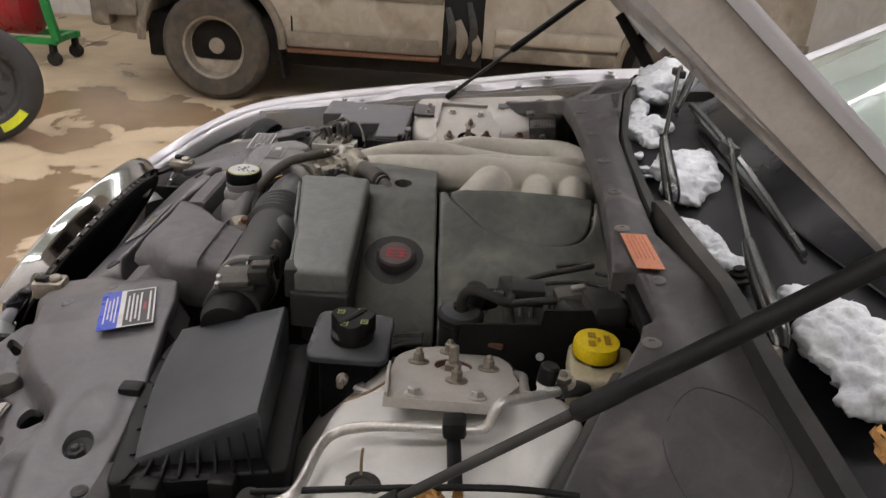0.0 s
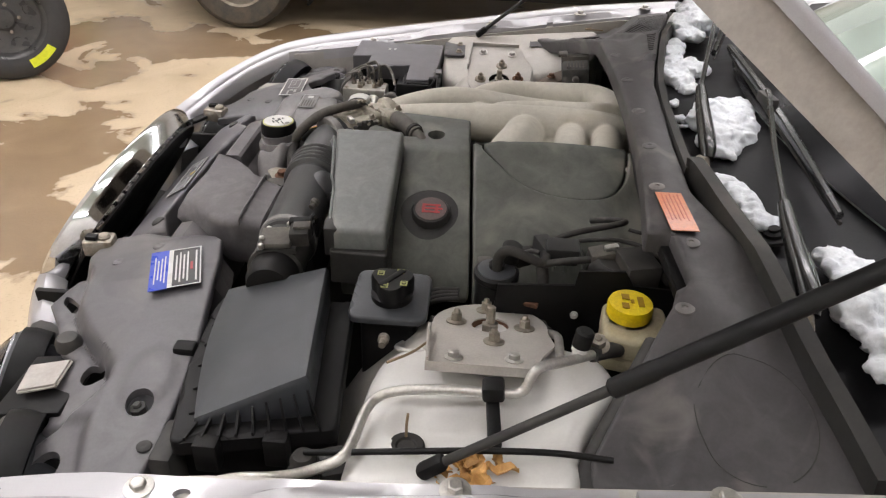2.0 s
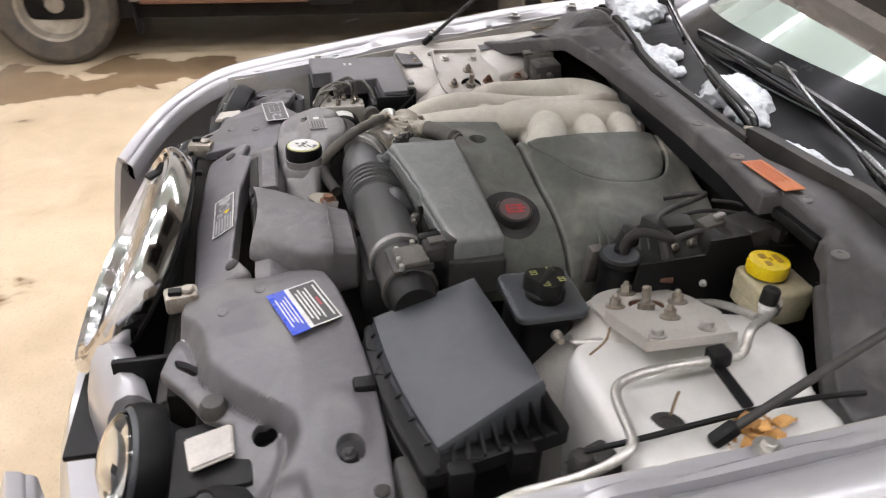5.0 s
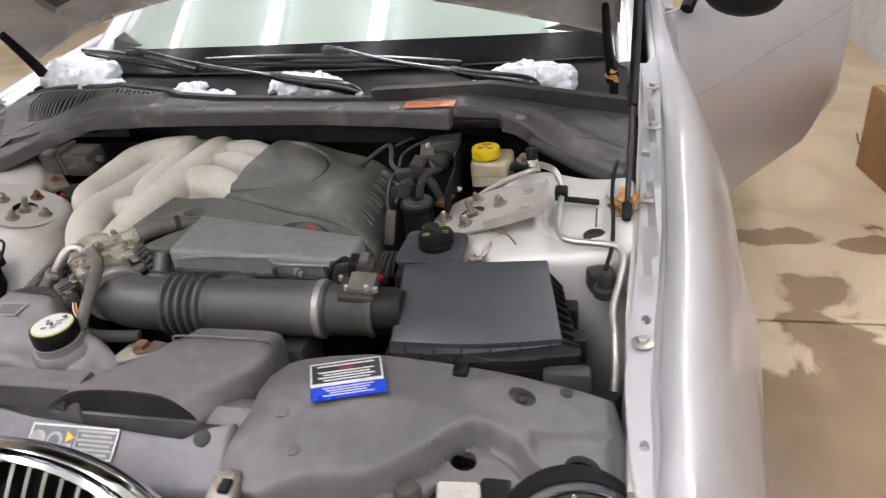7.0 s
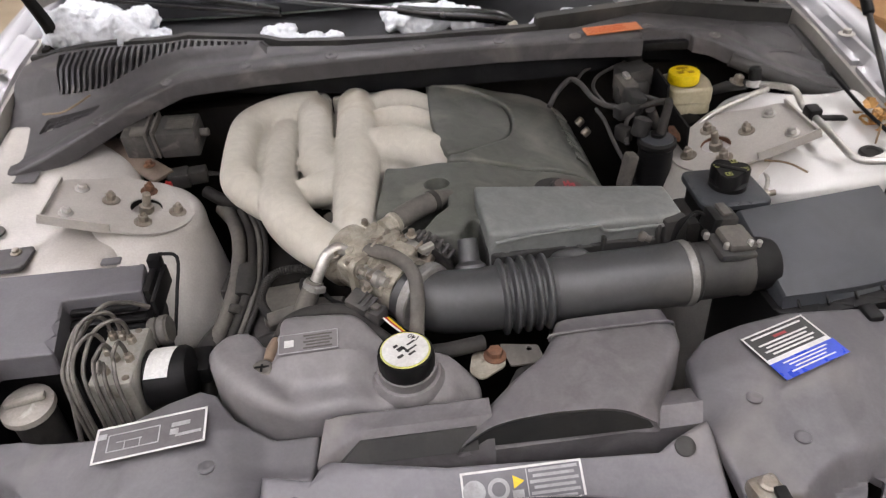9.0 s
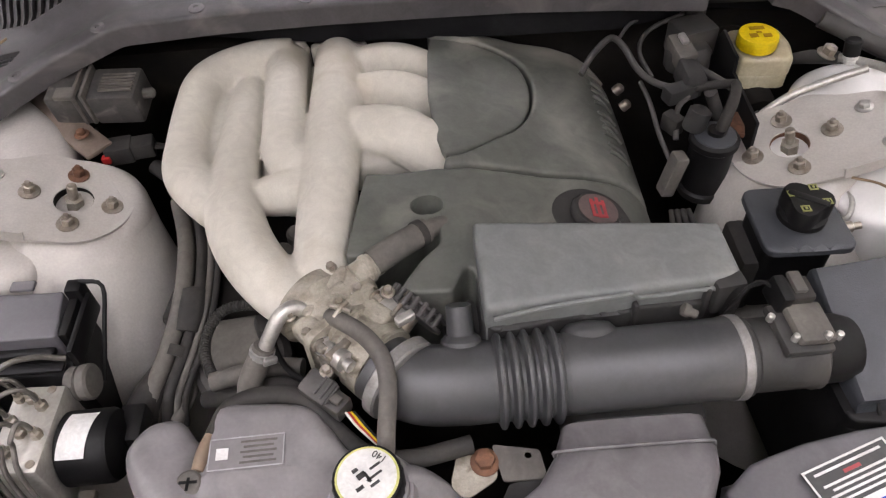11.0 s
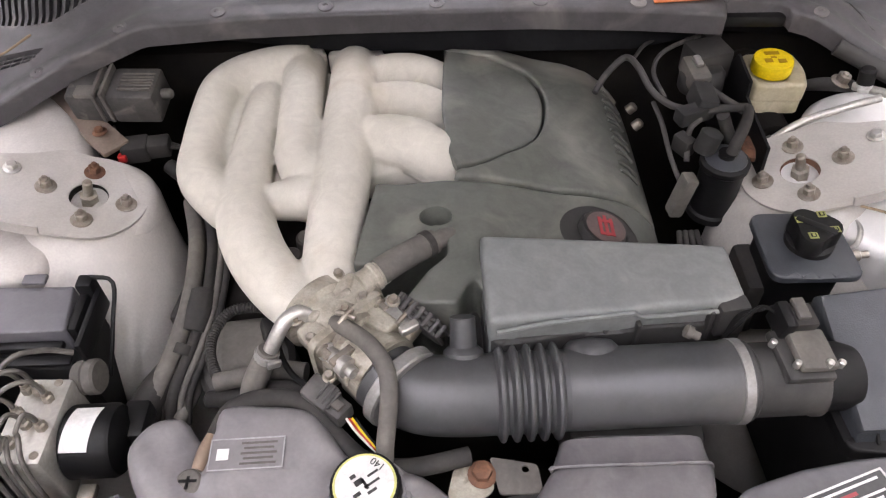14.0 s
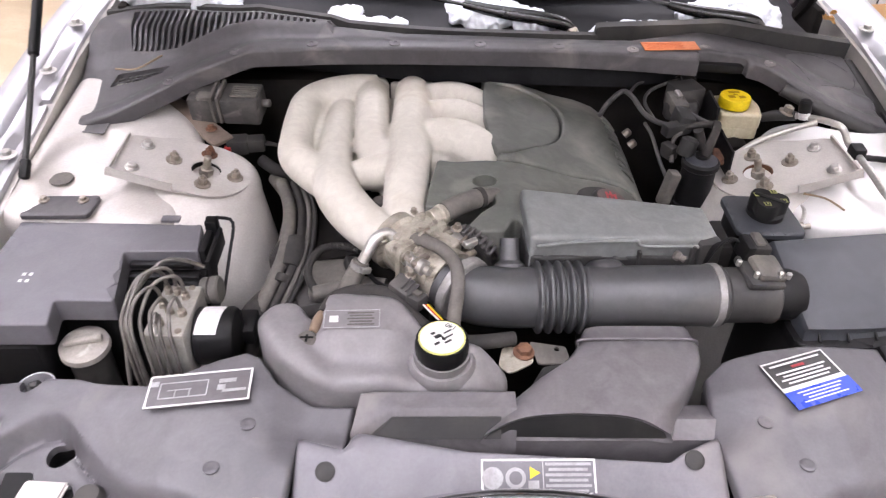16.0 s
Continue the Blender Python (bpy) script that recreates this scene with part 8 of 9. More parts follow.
def build_pipe():
    t = thing("refrigerant_pipe", (0.68, 0.0, 0.89), "bent bare aluminium refrigerant pipe with a black clip", "pipe")
    pts = [(0.575, 0.150, 0.918), (0.600, 0.128, 0.930), (0.632, 0.090, 0.942), (0.648, 0.064, 0.947), (0.656, 0.053, 0.946), (0.662, 0.047, 0.938), (0.667, 0.043, 0.928), (0.670, 0.034, 0.921), (0.671, 0.010, 0.920), (0.670, -0.06, 0.917), (0.671, -0.105, 0.911), (0.678, -0.128, 0.906), (0.70, -0.140, 0.904), (0.755, -0.148, 0.904), (0.774, -0.158, 0.902), (0.780, -0.180, 0.893), (0.776, -0.206, 0.876), (0.768, -0.240, 0.858), (0.764, -0.275, 0.848), (0.768, -0.31, 0.838), (0.770, -0.345, 0.815), (0.768, -0.37, 0.78)]
    part("pipe", tube(B(), pts, 0.0062, 14, 5), M_PIPE, t)
    part("sleeve", tube(B(), [(0.560, 0.166, 0.905), (0.578, 0.148, 0.919), (0.604, 0.124, 0.931)], [0.0085, 0.0105, 0.009], 14, 4), M_PLASTIC, t)
    part("union_nut", bolt(B(), (0.588, 0.132, 0.934), (0.2, -0.1, 1), 0.010, 0.010, 0.004, 1.5), M_STEEL, t)
    part("feed_pipe", tube(B(), [(0.463, 0.075, 0.852), (0.488, 0.082, 0.868), (0.53, 0.090, 0.896), (0.585, 0.086, 0.924), (0.625, 0.084, 0.939)], 0.0058, 12, 5), M_PIPE, t)
    part("feed_sleeve", tube(B(), [(0.450, 0.072, 0.845), (0.470, 0.077, 0.857), (0.492, 0.083, 0.870)], [0.0085, 0.0100, 0.0085], 14, 4), M_PLASTIC, t)
    part("clip", box(B(), (0.6705, 0.005, 0.924), (0.024, 0.026, 0.022), (6, 0, 0), bev=0.004), M_BLACK, t, "black plastic pipe clip")
    part("clip_strap", box(B(), (0.705, 0.007, 0.908), (0.07, 0.016, 0.007), (0, 8, 4), bev=0.003), M_BLACK, t)
    part("service_port", lathe(B(), (0.610, 0.106, 0.934), (-0.1, 0.15, 1), [(0.008, 0), (0.008, 0.006), (0.0105, 0.008), (0.0105, 0.014)], 18), M_WHITE, t)
    part("port_cap", lathe(B(), (0.6085, 0.108, 0.948), (-0.1, 0.15, 1), [(0.0115, 0), (0.0115, 0.020), (0.009, 0.023), (0, 0.023)], 18), M_BLACK, t, "black port cap")
    v = thing("pressure_valve", (0.754, -0.2, 0.83), "dusty black valve cap beside the filter box", "valve")
    part("body", lathe(B(), (0.754, -0.202, 0.84), (0, 0, 1), [(0.021, 0), (0.021, 0.014), (0.015, 0.019), (0.015, 0.036), (0.011, 0.043), (0, 0.045)], 24), M_RUBBER, v)
    part("port", box(B(), (0.745, -0.17, 0.85), (0.045, 0.035, 0.04), (0, 0, 20), bev=0.008), M_PLASTIC, v)
    c = thing("release_cable", (0.79, 0.0, 0.92), "thin black cable along the wing edge", "cable")
    part("cable", tube(B(), [(0.752, -0.20, 0.885), (0.762, -0.15, 0.902), (0.764, -0.08, 0.914), (0.762, 0.0, 0.922), (0.765, 0.07, 0.930), (0.772, 0.13, 0.934)], 0.0036, 10, 5), M_BLACK, c)


build_pipe()


# ---- far corner: fuse box, brake unit, connectors, pipes ----
def build_fuse_box():
    t = thing("fuse_box", (-0.6, -0.27, 0.75), "dark grey fuse box with a stepped lid", "fuse box")
    ol = [(-0.762, -0.158), (-0.468, -0.164), (-0.458, -0.234), (-0.571, -0.235), (-0.550, -0.348), (-0.634, -0.347), (-0.624, -0.397), (-0.765, -0.397)]
    part("lid", sheet(B(), corners(ol[::-1], 0.006)[::-1], (), 0.884, 0.03, 0.035, round_=0.003), M_FUSE, t)
    ol2 = [(-0.758, -0.15), (-0.462, -0.156), (-0.450, -0.255), (-0.462, -0.262), (-0.568, -0.258), (-0.553, -0.320), (-0.652, -0.320), (-0.652, -0.40), (-0.758, -0.40)]
    part("base", sheet(B(), ol2, (), 0.845, 0.05, 0.16, round_=0.004), M_BLACK, t)
    for c, s in (((-0.515, -0.241, 0.862), (0.10, 0.012, 0.010)), ((-0.51, -0.256, 0.852), (0.11, 0.014, 0.006)), ((-0.455, -0.20, 0.855), (0.012, 0.06, 0.05)), ((-0.452, -0.165, 0.865), (0.02, 0.02, 0.06)), ((-0.44, -0.21, 0.862), (0.008, 0.09, 0.035))):
        part("latch", box(B(), c, s, bev=0.003), M_BLACK, t)
    part("tab", box(B(), (-0.52, -0.155, 0.887), (0.03, 0.015, 0.006), bev=0.002), M_FUSE, t)
    for y in (-0.29, -0.305):
        for x in (-0.70, -0.69):
            bar(t, Vector((x, y, 0.8842)), Vector((1, 0, 0)), Vector((0, 1, 0)), 0, 0, 0.005, 0.006, M_WHITE)
    part("strap", tube(B(), [(-0.445, -0.16, 0.895), (-0.418, -0.165, 0.888), (-0.422, -0.20, 0.85), (-0.43, -0.245, 0.80)], 0.0028, 8, 4), M_BLACK, t)
    p = thing("cover_plate", (-0.70, -0.125, 0.885), "grey riveted plate on the inner wing", "plate")
    part("plate", sheet(B(), corners([(-0.765, -0.155), (-0.655, -0.152), (-0.652, -0.095), (-0.762, -0.098)], 0.008), (), 0.893, 0.03, 0.006, round_=0.002), M_COWL, p)
    for x in (-0.74, -0.675):
        part("rivet", bolt(B(), (x, -0.112, 0.8935), (0, 0, 1), 0.006, 0.004, 0, 1.5), M_STEEL, p)
    l = thing("foil_label", (-0.73, 0.13, 0.9), "faded grey foil sticker on the inner wing", "label")
    bar(l, Vector((-0.725, 0.13, apron_z(0.725, 0.13) + 0.0006)), Vector((1, -0.06, -0.06)).normalized(), Vector((0.1, 1, 0.1)).normalized(), 0, 0, 0.052, 0.10, M_COWL, 0.0008, "sheet")
    part("grommet", lathe(B(), (-0.738, -0.045, apron_z(0.738, -0.045) + 0.0005), (0, 0, 1), [(0.02, 0), (0.02, 0.003), (0.012, 0.004), (0, 0.003)], 24), M_HOSE, l)


M_FUSE = node_mat("purple_grey_plastic", (0.105, 0.102, 0.112), (0.13, 0.125, 0.13), 0.5, scale=5, third=(0.17, 0.16, 0.15), third_at=0.64, third_scale=5)
build_fuse_box()


def build_abs():
    t = thing("brake_unit", (-0.43, -0.35, 0.74), "alloy anti-lock brake unit with black motor and steel lines", "brake unit")
    part("block", box(B(), (-0.474, -0.337, 0.807), (0.058, 0.108, 0.10), (0, 0, -2), bev=0.004), M_ABS, t)
    part("motor", lathe(B(), (-0.4455, -0.340, 0.806), (1, 0.03, 0), [(0.040, 0), (0.0435, 0.003), (0.0435, 0.052), (0.040, 0.058), (0.032, 0.060), (0.018, 0.066), (0, 0.067)], 36), M_BLACK, t, "black round pump motor")
    q = []
    bm = B()
    for s in (0.010, 0.042):
        q.append([Vector((-0.4455 + s + 0.006 * (a - 0.1), -0.340 + 0.0445 * math.sin(a), 0.806 + 0.0445 * math.cos(a))) for a in np.linspace(-0.75, 0.55, 10)])
    loft(bm, q, closed=False, caps=False)
    ret = bmesh.ops.extrude_face_region(bm, geom=list(bm.faces))
    bmesh.ops.translate(bm, vec=(0, 0, -0.0006), verts=[v for v in ret["geom"] if isinstance(v, bmesh.types.BMVert)])
    part("motor_label", bm, M_WHITE, t, "white paper label")
    part("bung", lathe(B(), (-0.452, -0.268, 0.832), (1, 0, 0.1), [(0.019, 0), (0.021, 0.003), (0.021, 0.012), (0.018, 0.014), (0.022, 0.016), (0.022, 0.026), (0.019, 0.029), (0, 0.029)], 26), M_HOSE, t, "grey round rubber bung")
    part("connector", box(B(), (-0.378, -0.315, 0.80), (0.03, 0.05, 0.03), bev=0.004), M_BLACK, t)
    # unions, each with a thin line that loops over and runs down the front of the block
    runs = ((-0.490, -0.300, 0.905, -0.531), (-0.476, -0.302, 0.912, -0.524), (-0.490, -0.330, 0.900, -0.519), (-0.462, -0.312, 0.905, -0.505), (-0.476, -0.345, 0.892, -0.492), (-0.484, -0.368, 0.884, -0.480), (-0.457, -0.348, 0.896, -0.466))
    for i, (x, y, zt, xe) in enumerate(runs):
        part("union", lathe(B(), (x, y, 0.856), (0, 0, 1), [(0.0068, 0), (0.0068, 0.009), (0.0045, 0.011), (0.0045, 0.017)], 6), M_STEEL, t)
        pts = [(x, y, 0.862), (x - 0.001, y - 0.001, zt - 0.012), (x + (xe - x) * 0.3, y - 0.007, zt), (x + (xe - x) * 0.8, y - 0.022, zt - 0.006), (xe, -0.372, 0.879), (xe + 0.003, -0.392, 0.858), (xe + 0.010, -0.406, 0.81), (xe + 0.014, -0.412, 0.72)]
        part("brake_line", tube(B(), pts, 0.0029, 8, 5), M_LINE, t)
    part("brake_line", tube(B(), [(-0.445, -0.258, 0.872), (-0.47, -0.268, 0.893), (-0.498, -0.290, 0.904), (-0.538, -0.332, 0.866), (-0.543, -0.350, 0.846), (-0.538, -0.400, 0.77), (-0.535, -0.41, 0.72)], 0.0034, 8, 5), M_LINE, t)
    for y in (-0.385, -0.31):
        part("mount_foot", box(B(), (-0.43, y, 0.765), (0.02, 0.02, 0.012), bev=0.003), M_STEEL, t)
    for x, y in ((-0.455, -0.382), (-0.458, -0.29), (-0.493, -0.292)):
        part("mark", lathe(B(), (x, y, 0.8565), (0, 0, 1), [(0.005, 0), (0.005, 0.0015), (0, 0.0015)], 12), M_STEEL, t)
    w = thing("washer_cap", (-0.603, -0.355, 0.82), "dusty grey washer filler cap with a raised grip", "filler cap")
    part("cap", lathe(B(), (-0.605, -0.365, 0.803), (0.03, -0.1, 1), [(0.034, 0), (0.036, 0.003), (0.035, 0.012), (0.028, 0.0155), (0.015, 0.017), (0, 0.0172)], 36), M_CAPGREY, w)
    part("neck", lathe(B(), (-0.605, -0.363, 0.70), (0, 0, 1), [(0.029, 0), (0.030, 0.104)], 24), M_PLASTIC, w)
    part("grip", box(B(), (-0.604, -0.366, 0.8235), (0.054, 0.014, 0.010), (-5, -2, 12), bev=0.004), M_CAPGREY, w)


M_LINE = node_mat("dusty_brake_line", (0.085, 0.078, 0.07), (0.17, 0.158, 0.14), 0.45, 0.3, scale=40)
M_CAPGREY = node_mat("pale_dusty_cap", (0.36, 0.335, 0.30), (0.26, 0.24, 0.21), 0.7, scale=30, third=(0.5, 0.48, 0.44), third_at=0.6, third_scale=25)
M_ABS = node_mat("bare_alloy_block", (0.52, 0.51, 0.47), (0.40, 0.38, 0.33), 0.4, 0.5, scale=20, third=(0.2, 0.16, 0.11), third_at=0.62, third_scale=20)
build_abs()




def build_far_details():
    t = thing("engine_connector", (-0.49, 0.235, 0.83), "grey multi-way wiring connector block at the bulkhead", "connector")
    part("left_half", box(B(), (-0.534, 0.190, 0.918), (0.062, 0.062, 0.055), (8, 0, -4), bev=0.006), M_CONN, t)
    part("right_half", box(B(), (-0.464, 0.186, 0.918), (0.074, 0.066, 0.055), (8, 0, -4), bev=0.006), M_CONN, t)
    for x in (-0.517, -0.504):
        part("lever", box(B(), (x, 0.188, 0.923), (0.006, 0.068, 0.06), (8, 0, -4), bev=0.002), M_HOSE, t)
    for k in range(6):
        part("fin", box(B(), (-0.458, 0.162 + k * 0.0075, 0.9465), (0.05, 0.0025, 0.004), (8, 0, -4)), M_HOSE, t)
    part("screw", lathe(B(), (-0.427, 0.182, 0.922), (1, 0, 0), [(0.008, 0), (0.008, 0.014), (0.005, 0.017)], 14), M_HOSE, t)
    part("clip", box(B(), (-0.527, 0.155, 0.950), (0.03, 0.022, 0.008), (8, 0, -4), bev=0.002), M_HOSE, t)
    u = thing("sensor_plug", (-0.46, 0.125, 0.84), "grey wiring plug with a red lock", "connector")
    part("plug", box(B(), (-0.472, 0.125, 0.862), (0.04, 0.036, 0.03), (0, 0, 8), bev=0.004), M_RUBBER, u)
    part("socket", box(B(), (-0.438, 0.13, 0.862), (0.035, 0.03, 0.026), (0, 0, 8), bev=0.004), M_RUBBER, u)
    part("lock", box(B(), (-0.488, 0.106, 0.862), (0.013, 0.012, 0.012), bev=0.002), M_RED, u)
    for k in range(3):
        part("wire", tube(B(), [(-0.49, 0.132 + k * 0.005, 0.865), (-0.51, 0.155, 0.87), (-0.525, 0.18 + 0.003 * k, 0.86)], 0.0025, 6, 4), M_HOSE if k else M_WHITE, u)
    for k in range(3):
        part("wire", tube(B(), [(-0.42, 0.125 + k * 0.006, 0.862), (-0.40, 0.122 + k * 0.003, 0.862), (-0.36, 0.14, 0.84)], 0.0022, 6, 4), M_RUBBER, u)
    p = thing("heater_pipes", (-0.36, -0.1, 0.7), "bundle of dusty grey pipes and hoses beside the strut tower", "pipes")
    paths = (([(-0.405, 0.10, 0.80), (-0.372, 0.04, 0.80), (-0.356, -0.03, 0.80), (-0.352, -0.12, 0.80), (-0.345, -0.19, 0.80), (-0.365, -0.245, 0.785), (-0.385, -0.30, 0.74)], 0.0125, M_HOSE),
             ([(-0.39, 0.10, 0.78), (-0.345, 0.0, 0.785), (-0.338, -0.10, 0.785), (-0.335, -0.18, 0.78), (-0.342, -0.225, 0.775), (-0.352, -0.26, 0.76)], 0.007, M_HOSE),
             ([(-0.38, 0.10, 0.76), (-0.332, 0.0, 0.775), (-0.325, -0.10, 0.775), (-0.322, -0.20, 0.775), (-0.33, -0.26, 0.77), (-0.345, -0.29, 0.76)], 0.0085, M_HOSE))
    for pts, r, m in paths:
        part("pipe", tube(B(), pts, r, 14, 6), m, p)
    part("rubber_block", box(B(), (-0.346, -0.142, 0.798), (0.045, 0.055, 0.03), (0, 0, -8), bev=0.006), M_RUBBER, p)
    part("hose_end", tube(B(), [(-0.362, -0.235, 0.79), (-0.385, -0.275, 0.775), (-0.395, -0.33, 0.74)], [0.017, 0.021, 0.024], 16, 5), M_RUBBER, p)
    part("bulkhead_hose", tube(B(), [(-0.43, 0.12, 0.83), (-0.40, 0.10, 0.82), (-0.37, 0.105, 0.80), (-0.34, 0.08, 0.78)], 0.012, 12, 5), M_RUBBER, p)
    s = thing("bulkhead_brace", (-0.58, 0.17, 0.86), "rusty painted brace between bulkhead and strut tower", "brace")
    part("brace", box(B(), (-0.555, 0.165, 0.888), (0.17, 0.045, 0.010), (0, 8, -42), bev=0.004), M_BRACE, s)
    for x, y in ((-0.60, 0.205), (-0.52, 0.132)):
        part("bolt", bolt(B(), (x, y, 0.892), (0, 0, 1), 0.007, 0.005, 0, 1.6), M_RUST, s)


build_far_details()
# ---- wipers, snow, leaves ----
def build_wiper(name_label, pivot, elbow, hump, blade_a, blade_b):
    t = thing("wiper", pivot, name_label, "wiper", "windscreen wipers")
    pv, el, hp, a, b = (Vector(v) for v in (pivot, elbow, hump, blade_a, blade_b))
    d = (el - pv).normalized()
    part("spindle", lathe(B(), pv - Vector((0, 0, 0.03)), (0, -0.3, 1), [(0.012, 0), (0.012, 0.03), (0.009, 0.036), (0.004, 0.037)], 16), M_STEEL, t)
    part("arm_cover", tube(B(), [pv, pv.lerp(el, 0.15) + Vector((0, 0, 0.008)), pv.lerp(el, 0.7), el], [0.010, 0.0145, 0.0125, 0.009], 12, 4), M_WIPER, t)
    part("arm", tube(B(), [el, el.lerp(hp, 0.5), hp + Vector((0, 0, 0.012)), hp + (a - hp).normalized() * 0.03 + Vector((0, 0, 0.010))], [0.005, 0.0045, 0.0048, 0.0036], 8, 5), M_WIPER, t)
    bl = part("blade", tube(B(), [a, a.lerp(b, 0.25) + Vector((0, 0, 0.006)), a.lerp(b, 0.5) + Vector((0, 0, 0.009)), a.lerp(b, 0.75) + Vector((0, 0, 0.006)), b], [0.0055, 0.0075, 0.008, 0.0075, 0.0055], 8, 4, 1.3), M_WIPER, t)
    part("rubber", tube(B(), [a + Vector((0, 0.004, -0.012)), b + Vector((0, 0.004, -0.012))], 0.0035, 6, 4), M_RUBBER, bl)
    part("joint", box(B(), hp + Vector((0, 0, 0.004)), (0.05, 0.018, 0.018), (0, 0, 8), bev=0.004), M_PLASTIC, bl)


build_wiper("black windscreen wiper with snow lying beside its arm", (0.195, 0.336, 1.015), (-0.03, 0.365, 1.055), (-0.457, 0.487, 1.088), (-0.70, 0.60, 1.075), (-0.27, 0.445, 1.05))
build_wiper("black windscreen wiper resting on the glass", (0.60, 0.365, 1.01), (0.40, 0.385, 1.05), (0.106, 0.438, 1.085), (-0.25, 0.468, 1.07), (0.414, 0.455, 1.045))


def snow_heap(pts, label, seed):
    """A lumpy heap made of overlapping rounded clods."""
    rng = random.Random(seed)
    bm = B()
    for (x, y, z, r) in pts:
        for k in range(5):
            tmp = bmesh.new()
            bmesh.ops.create_icosphere(tmp, subdivisions=3, radius=1)
            ox, oy, s = rng.uniform(-0.6, 0.6) * r, rng.uniform(-0.6, 0.6) * r, r * rng.uniform(0.45, 0.8)
            off = Vector((rng.uniform(0, 50), rng.uniform(0, 50), 0))
            for v in tmp.verts:
                n = noise.noise(v.co * 1.7 + off) * 0.35 + noise.noise(v.co * 4.5 + off) * 0.18
                v.co = Vector((x + ox, y + oy, z + r * 0.15 * rng.random())) + Vector((v.co.x, v.co.y, v.co.z * 0.7)) * s * (1 + n)
            merge(bm, tmp)
    heap = solo("snow", bm, M_SNOW, label, "snow", "snow heaps", angle=60)
    rm = heap.modifiers.new("melt", "REMESH")
    rm.mode, rm.voxel_size, rm.use_smooth_shade = "VOXEL", 0.0035, True
    sm = heap.modifiers.new("soften", "SMOOTH")
    sm.factor, sm.iterations = 0.5, 1
    for size, strength in ((0.018, 0.012), (0.006, 0.005)):
        tex = bpy.data.textures.new("snow_grain", "CLOUDS")
        tex.noise_scale, tex.noise_depth = size, 3
        dm = heap.modifiers.new("grain", "DISPLACE")
        dm.texture, dm.strength, dm.mid_level, dm.texture_coords = tex, strength, 0.5, "LOCAL"
    return heap


snow_heap([(-0.72, 0.505, 1.02, 0.055), (-0.66, 0.49, 1.02, 0.05), (-0.67, 0.54, 1.03, 0.05), (-0.585, 0.475, 1.02, 0.048), (-0.60, 0.51, 1.025, 0.045), (-0.73, 0.57, 1.035, 0.055), (-0.70, 0.53, 1.045, 0.05), (-0.545, 0.455, 1.01, 0.034), (-0.58, 0.485, 1.04, 0.04)], "tall heap of melting white snow behind the scuttle vents", 3)
snow_heap([(-0.47, 0.41, 1.0, 0.026), (-0.42, 0.398, 1.0, 0.028), (-0.37, 0.388, 1.0, 0.028), (-0.32, 0.380, 1.0, 0.036), (-0.27, 0.378, 1.0, 0.038), (-0.22, 0.378, 1.0, 0.034), (-0.17, 0.374, 1.0, 0.026), (-0.28, 0.41, 1.01, 0.032)], "low ridge of white snow along the scuttle edge", 5)
snow_heap([(0.03, 0.400, 1.01, 0.055), (-0.04, 0.425, 1.012, 0.042), (0.09, 0.392, 1.012, 0.045), (0.0, 0.435, 1.015, 0.042), (0.06, 0.425, 1.02, 0.04), (0.13, 0.380, 1.01, 0.032), (0.16, 0.372, 1.008, 0.022)], "white snow clod beside the wiper arm", 7)
snow_heap([(-0.01, 0.335, 1.0, 0.014), (0.02, 0.333, 1.0, 0.011), (-0.09, 0.335, 1.0, 0.011), (0.25, 0.352, 1.005, 0.020), (0.28, 0.357, 1.006, 0.024), (0.315, 0.362, 1.005, 0.022), (0.35, 0.370, 1.004, 0.022), (0.38, 0.376, 1.003, 0.019)], "small crumbs of snow in the gutter", 9)
snow_heap([(0.465, 0.445, 1.004, 0.026), (0.50, 0.448, 1.004, 0.036), (0.54, 0.450, 1.004, 0.042), (0.58, 0.450, 0.998, 0.044), (0.62, 0.450, 0.990, 0.044), (0.655, 0.452, 0.982, 0.038), (0.56, 0.480, 1.012, 0.042), (0.60, 0.485, 1.006, 0.044), (0.64, 0.490, 0.998, 0.042), (0.52, 0.475, 1.012, 0.036)], "long white snow bank at the windscreen corner", 11)

bm = B()
lathe(bm, (0.40, 0.385, 1.0), (0, -0.25, 1), [(0.014, 0), (0.014, 0.006), (0.008, 0.008), (0.008, 0.012), (0, 0.013)], 16)
box(bm, (0.40, 0.385, 0.998), (0.045, 0.04, 0.006), (14, 0, 0), bev=0.003)
solo("spindle_cap", bm, M_BLACK, "black fixing plate with a round nut in the wiper gutter", "fixing")


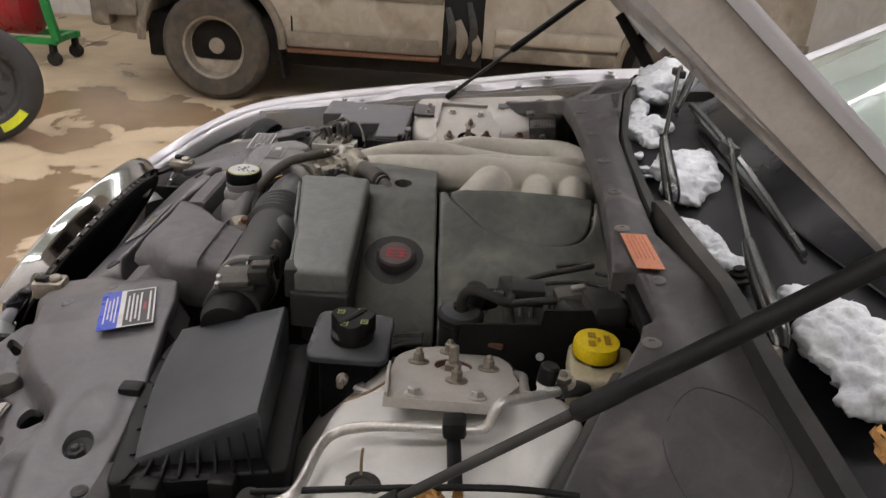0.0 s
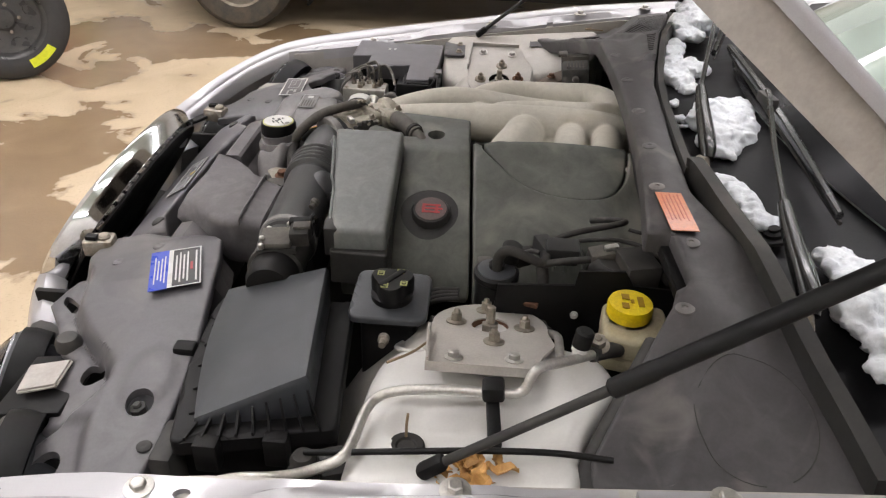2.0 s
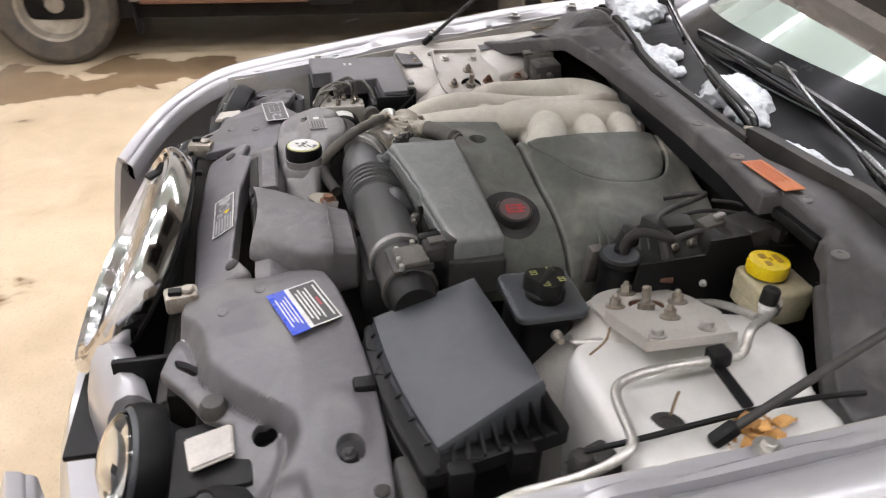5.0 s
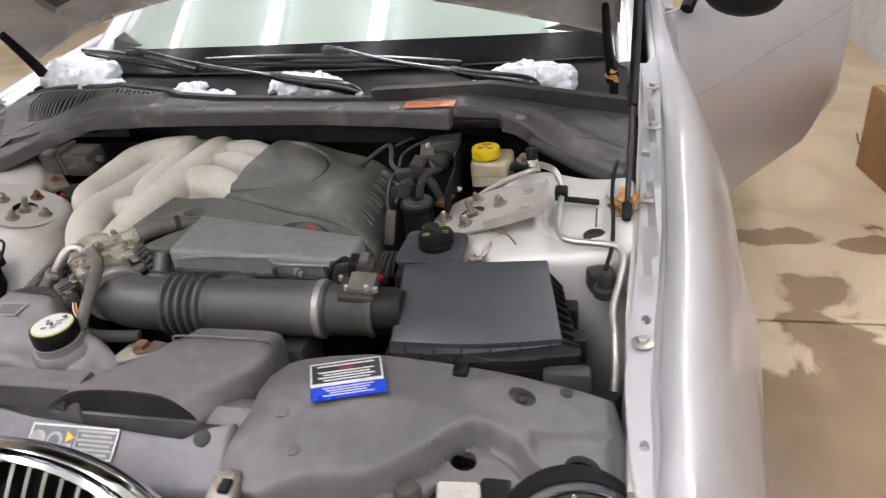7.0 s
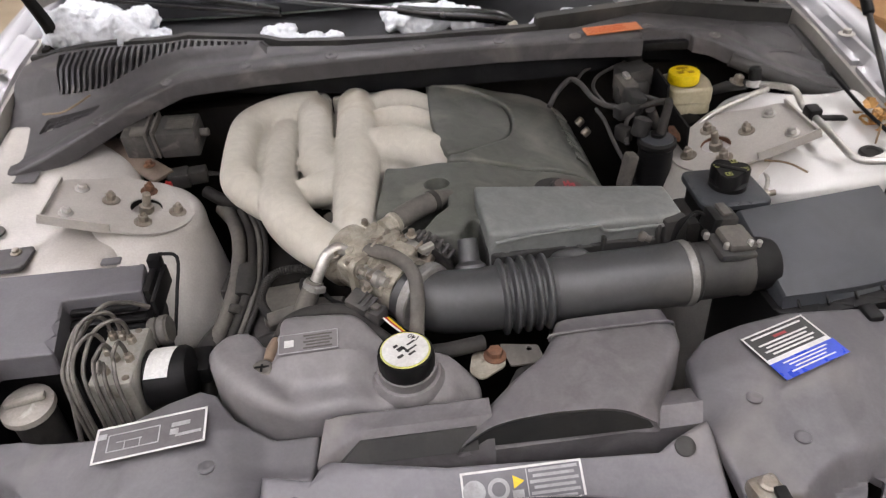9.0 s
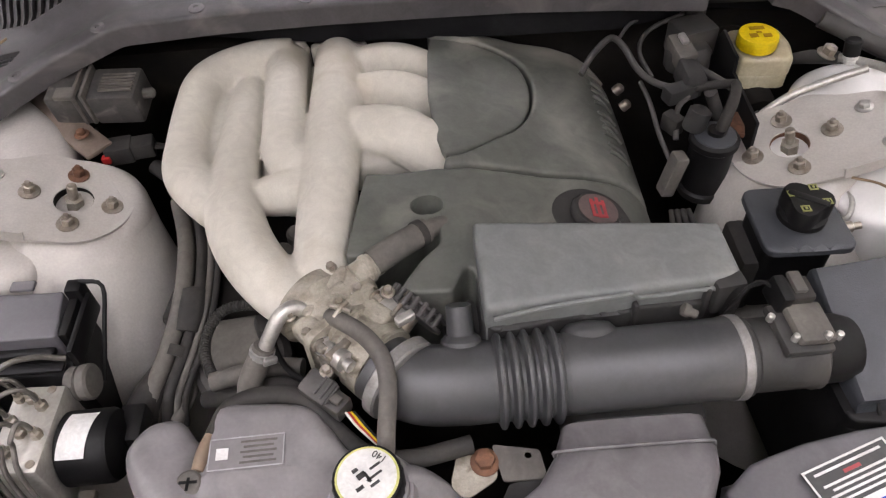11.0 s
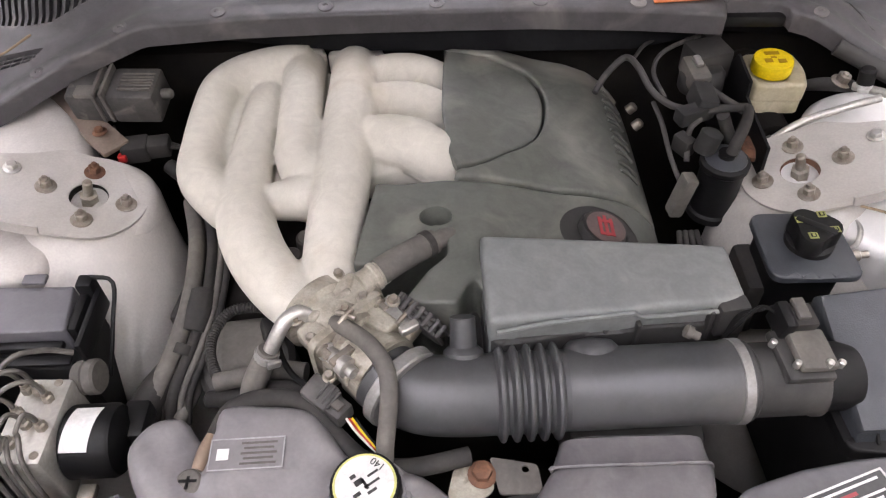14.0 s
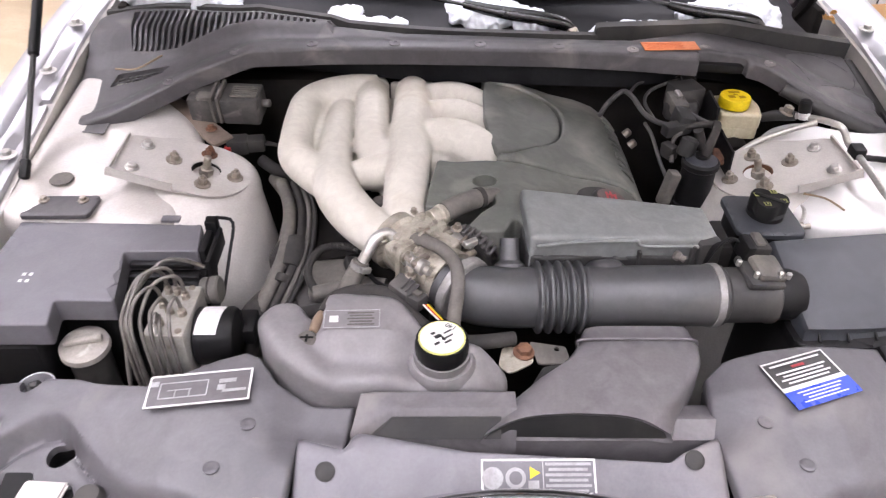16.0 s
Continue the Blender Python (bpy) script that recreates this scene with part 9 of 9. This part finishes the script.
def leaf_mesh(k):
    rng = random.Random(k)
    bm = B()
    n = 7
    mid = [Vector((0.045 * i / (n - 1) - 0.022, 0, 0.004 * math.sin(i * 1.1 + k))) for i in range(n)]
    up = [m + Vector((0, 0.017 * math.sin(math.pi * (i + 0.15) / n) * (1 + 0.12 * (-1) ** i), 0.005 * rng.random() + 0.004)) for i, m in enumerate(mid)]
    dn = [m - Vector((0, 0.017 * math.sin(math.pi * (i + 0.15) / n) * (1 + 0.12 * (-1) ** i), -0.005 * rng.random() - 0.002)) for i, m in enumerate(mid)]
    loft(bm, [up, mid, dn], closed=False, caps=False)
    ret = bmesh.ops.extrude_face_region(bm, geom=list(bm.faces))
    bmesh.ops.translate(bm, vec=(0, 0, -0.0006), verts=[v for v in ret["geom"] if isinstance(v, bmesh.types.BMVert)])
    me = bpy.data.meshes.new("leaf")
    bmesh.ops.recalc_face_normals(bm, faces=bm.faces)
    bm.to_mesh(me)
    bm.free()
    me.materials.append(M_LEAF)
    return me


LEAVES = [leaf_mesh(k) for k in range(5)]
rng = random.Random(21)
for k in range(26):
    ob = new("leaf", LEAVES[k % 5])
    f = rng.random()
    x, y = rng.gauss(0.780, 0.008), -0.022 + rng.gauss(0.0, 0.016)
    if k > 19:
        x, y = rng.uniform(0.775, 0.80), rng.uniform(-0.07, 0.02)
    if k > 22:
        x, y = rng.uniform(0.745, 0.79), rng.uniform(0.385, 0.42)
    zz = 0.900 + 0.1 * y + rng.uniform(0, 0.02) if k <= 22 else 1.0 + rng.uniform(0, 0.03)
    s = rng.uniform(0.4, 0.8)
    ob.matrix_world = pose(x, y, zz, rng.uniform(-35, 35), rng.uniform(-35, 35), rng.uniform(0, 360)) @ Matrix.Scale(s, 4)
    tagged(ob, "curled dry brown leaf lying in the wing gutter", "leaf", "dry leaves")
for k, pts in enumerate(([(0.735, -0.089, 0.905), (0.7355, -0.0885, 0.925), (0.736, -0.087, 0.94)], [(0.55, -0.08, 0.89), (0.58, -0.10, 0.893), (0.60, -0.13, 0.89)], [(-0.63, 0.26, 0.985), (-0.67, 0.22, 0.975), (-0.72, 0.24, 0.965)])):
    solo("twig", tube(B(), pts, 0.0018, 6, 4), M_TWIG, "thin dry straw lying on the bodywork", "twig", "dry twigs")
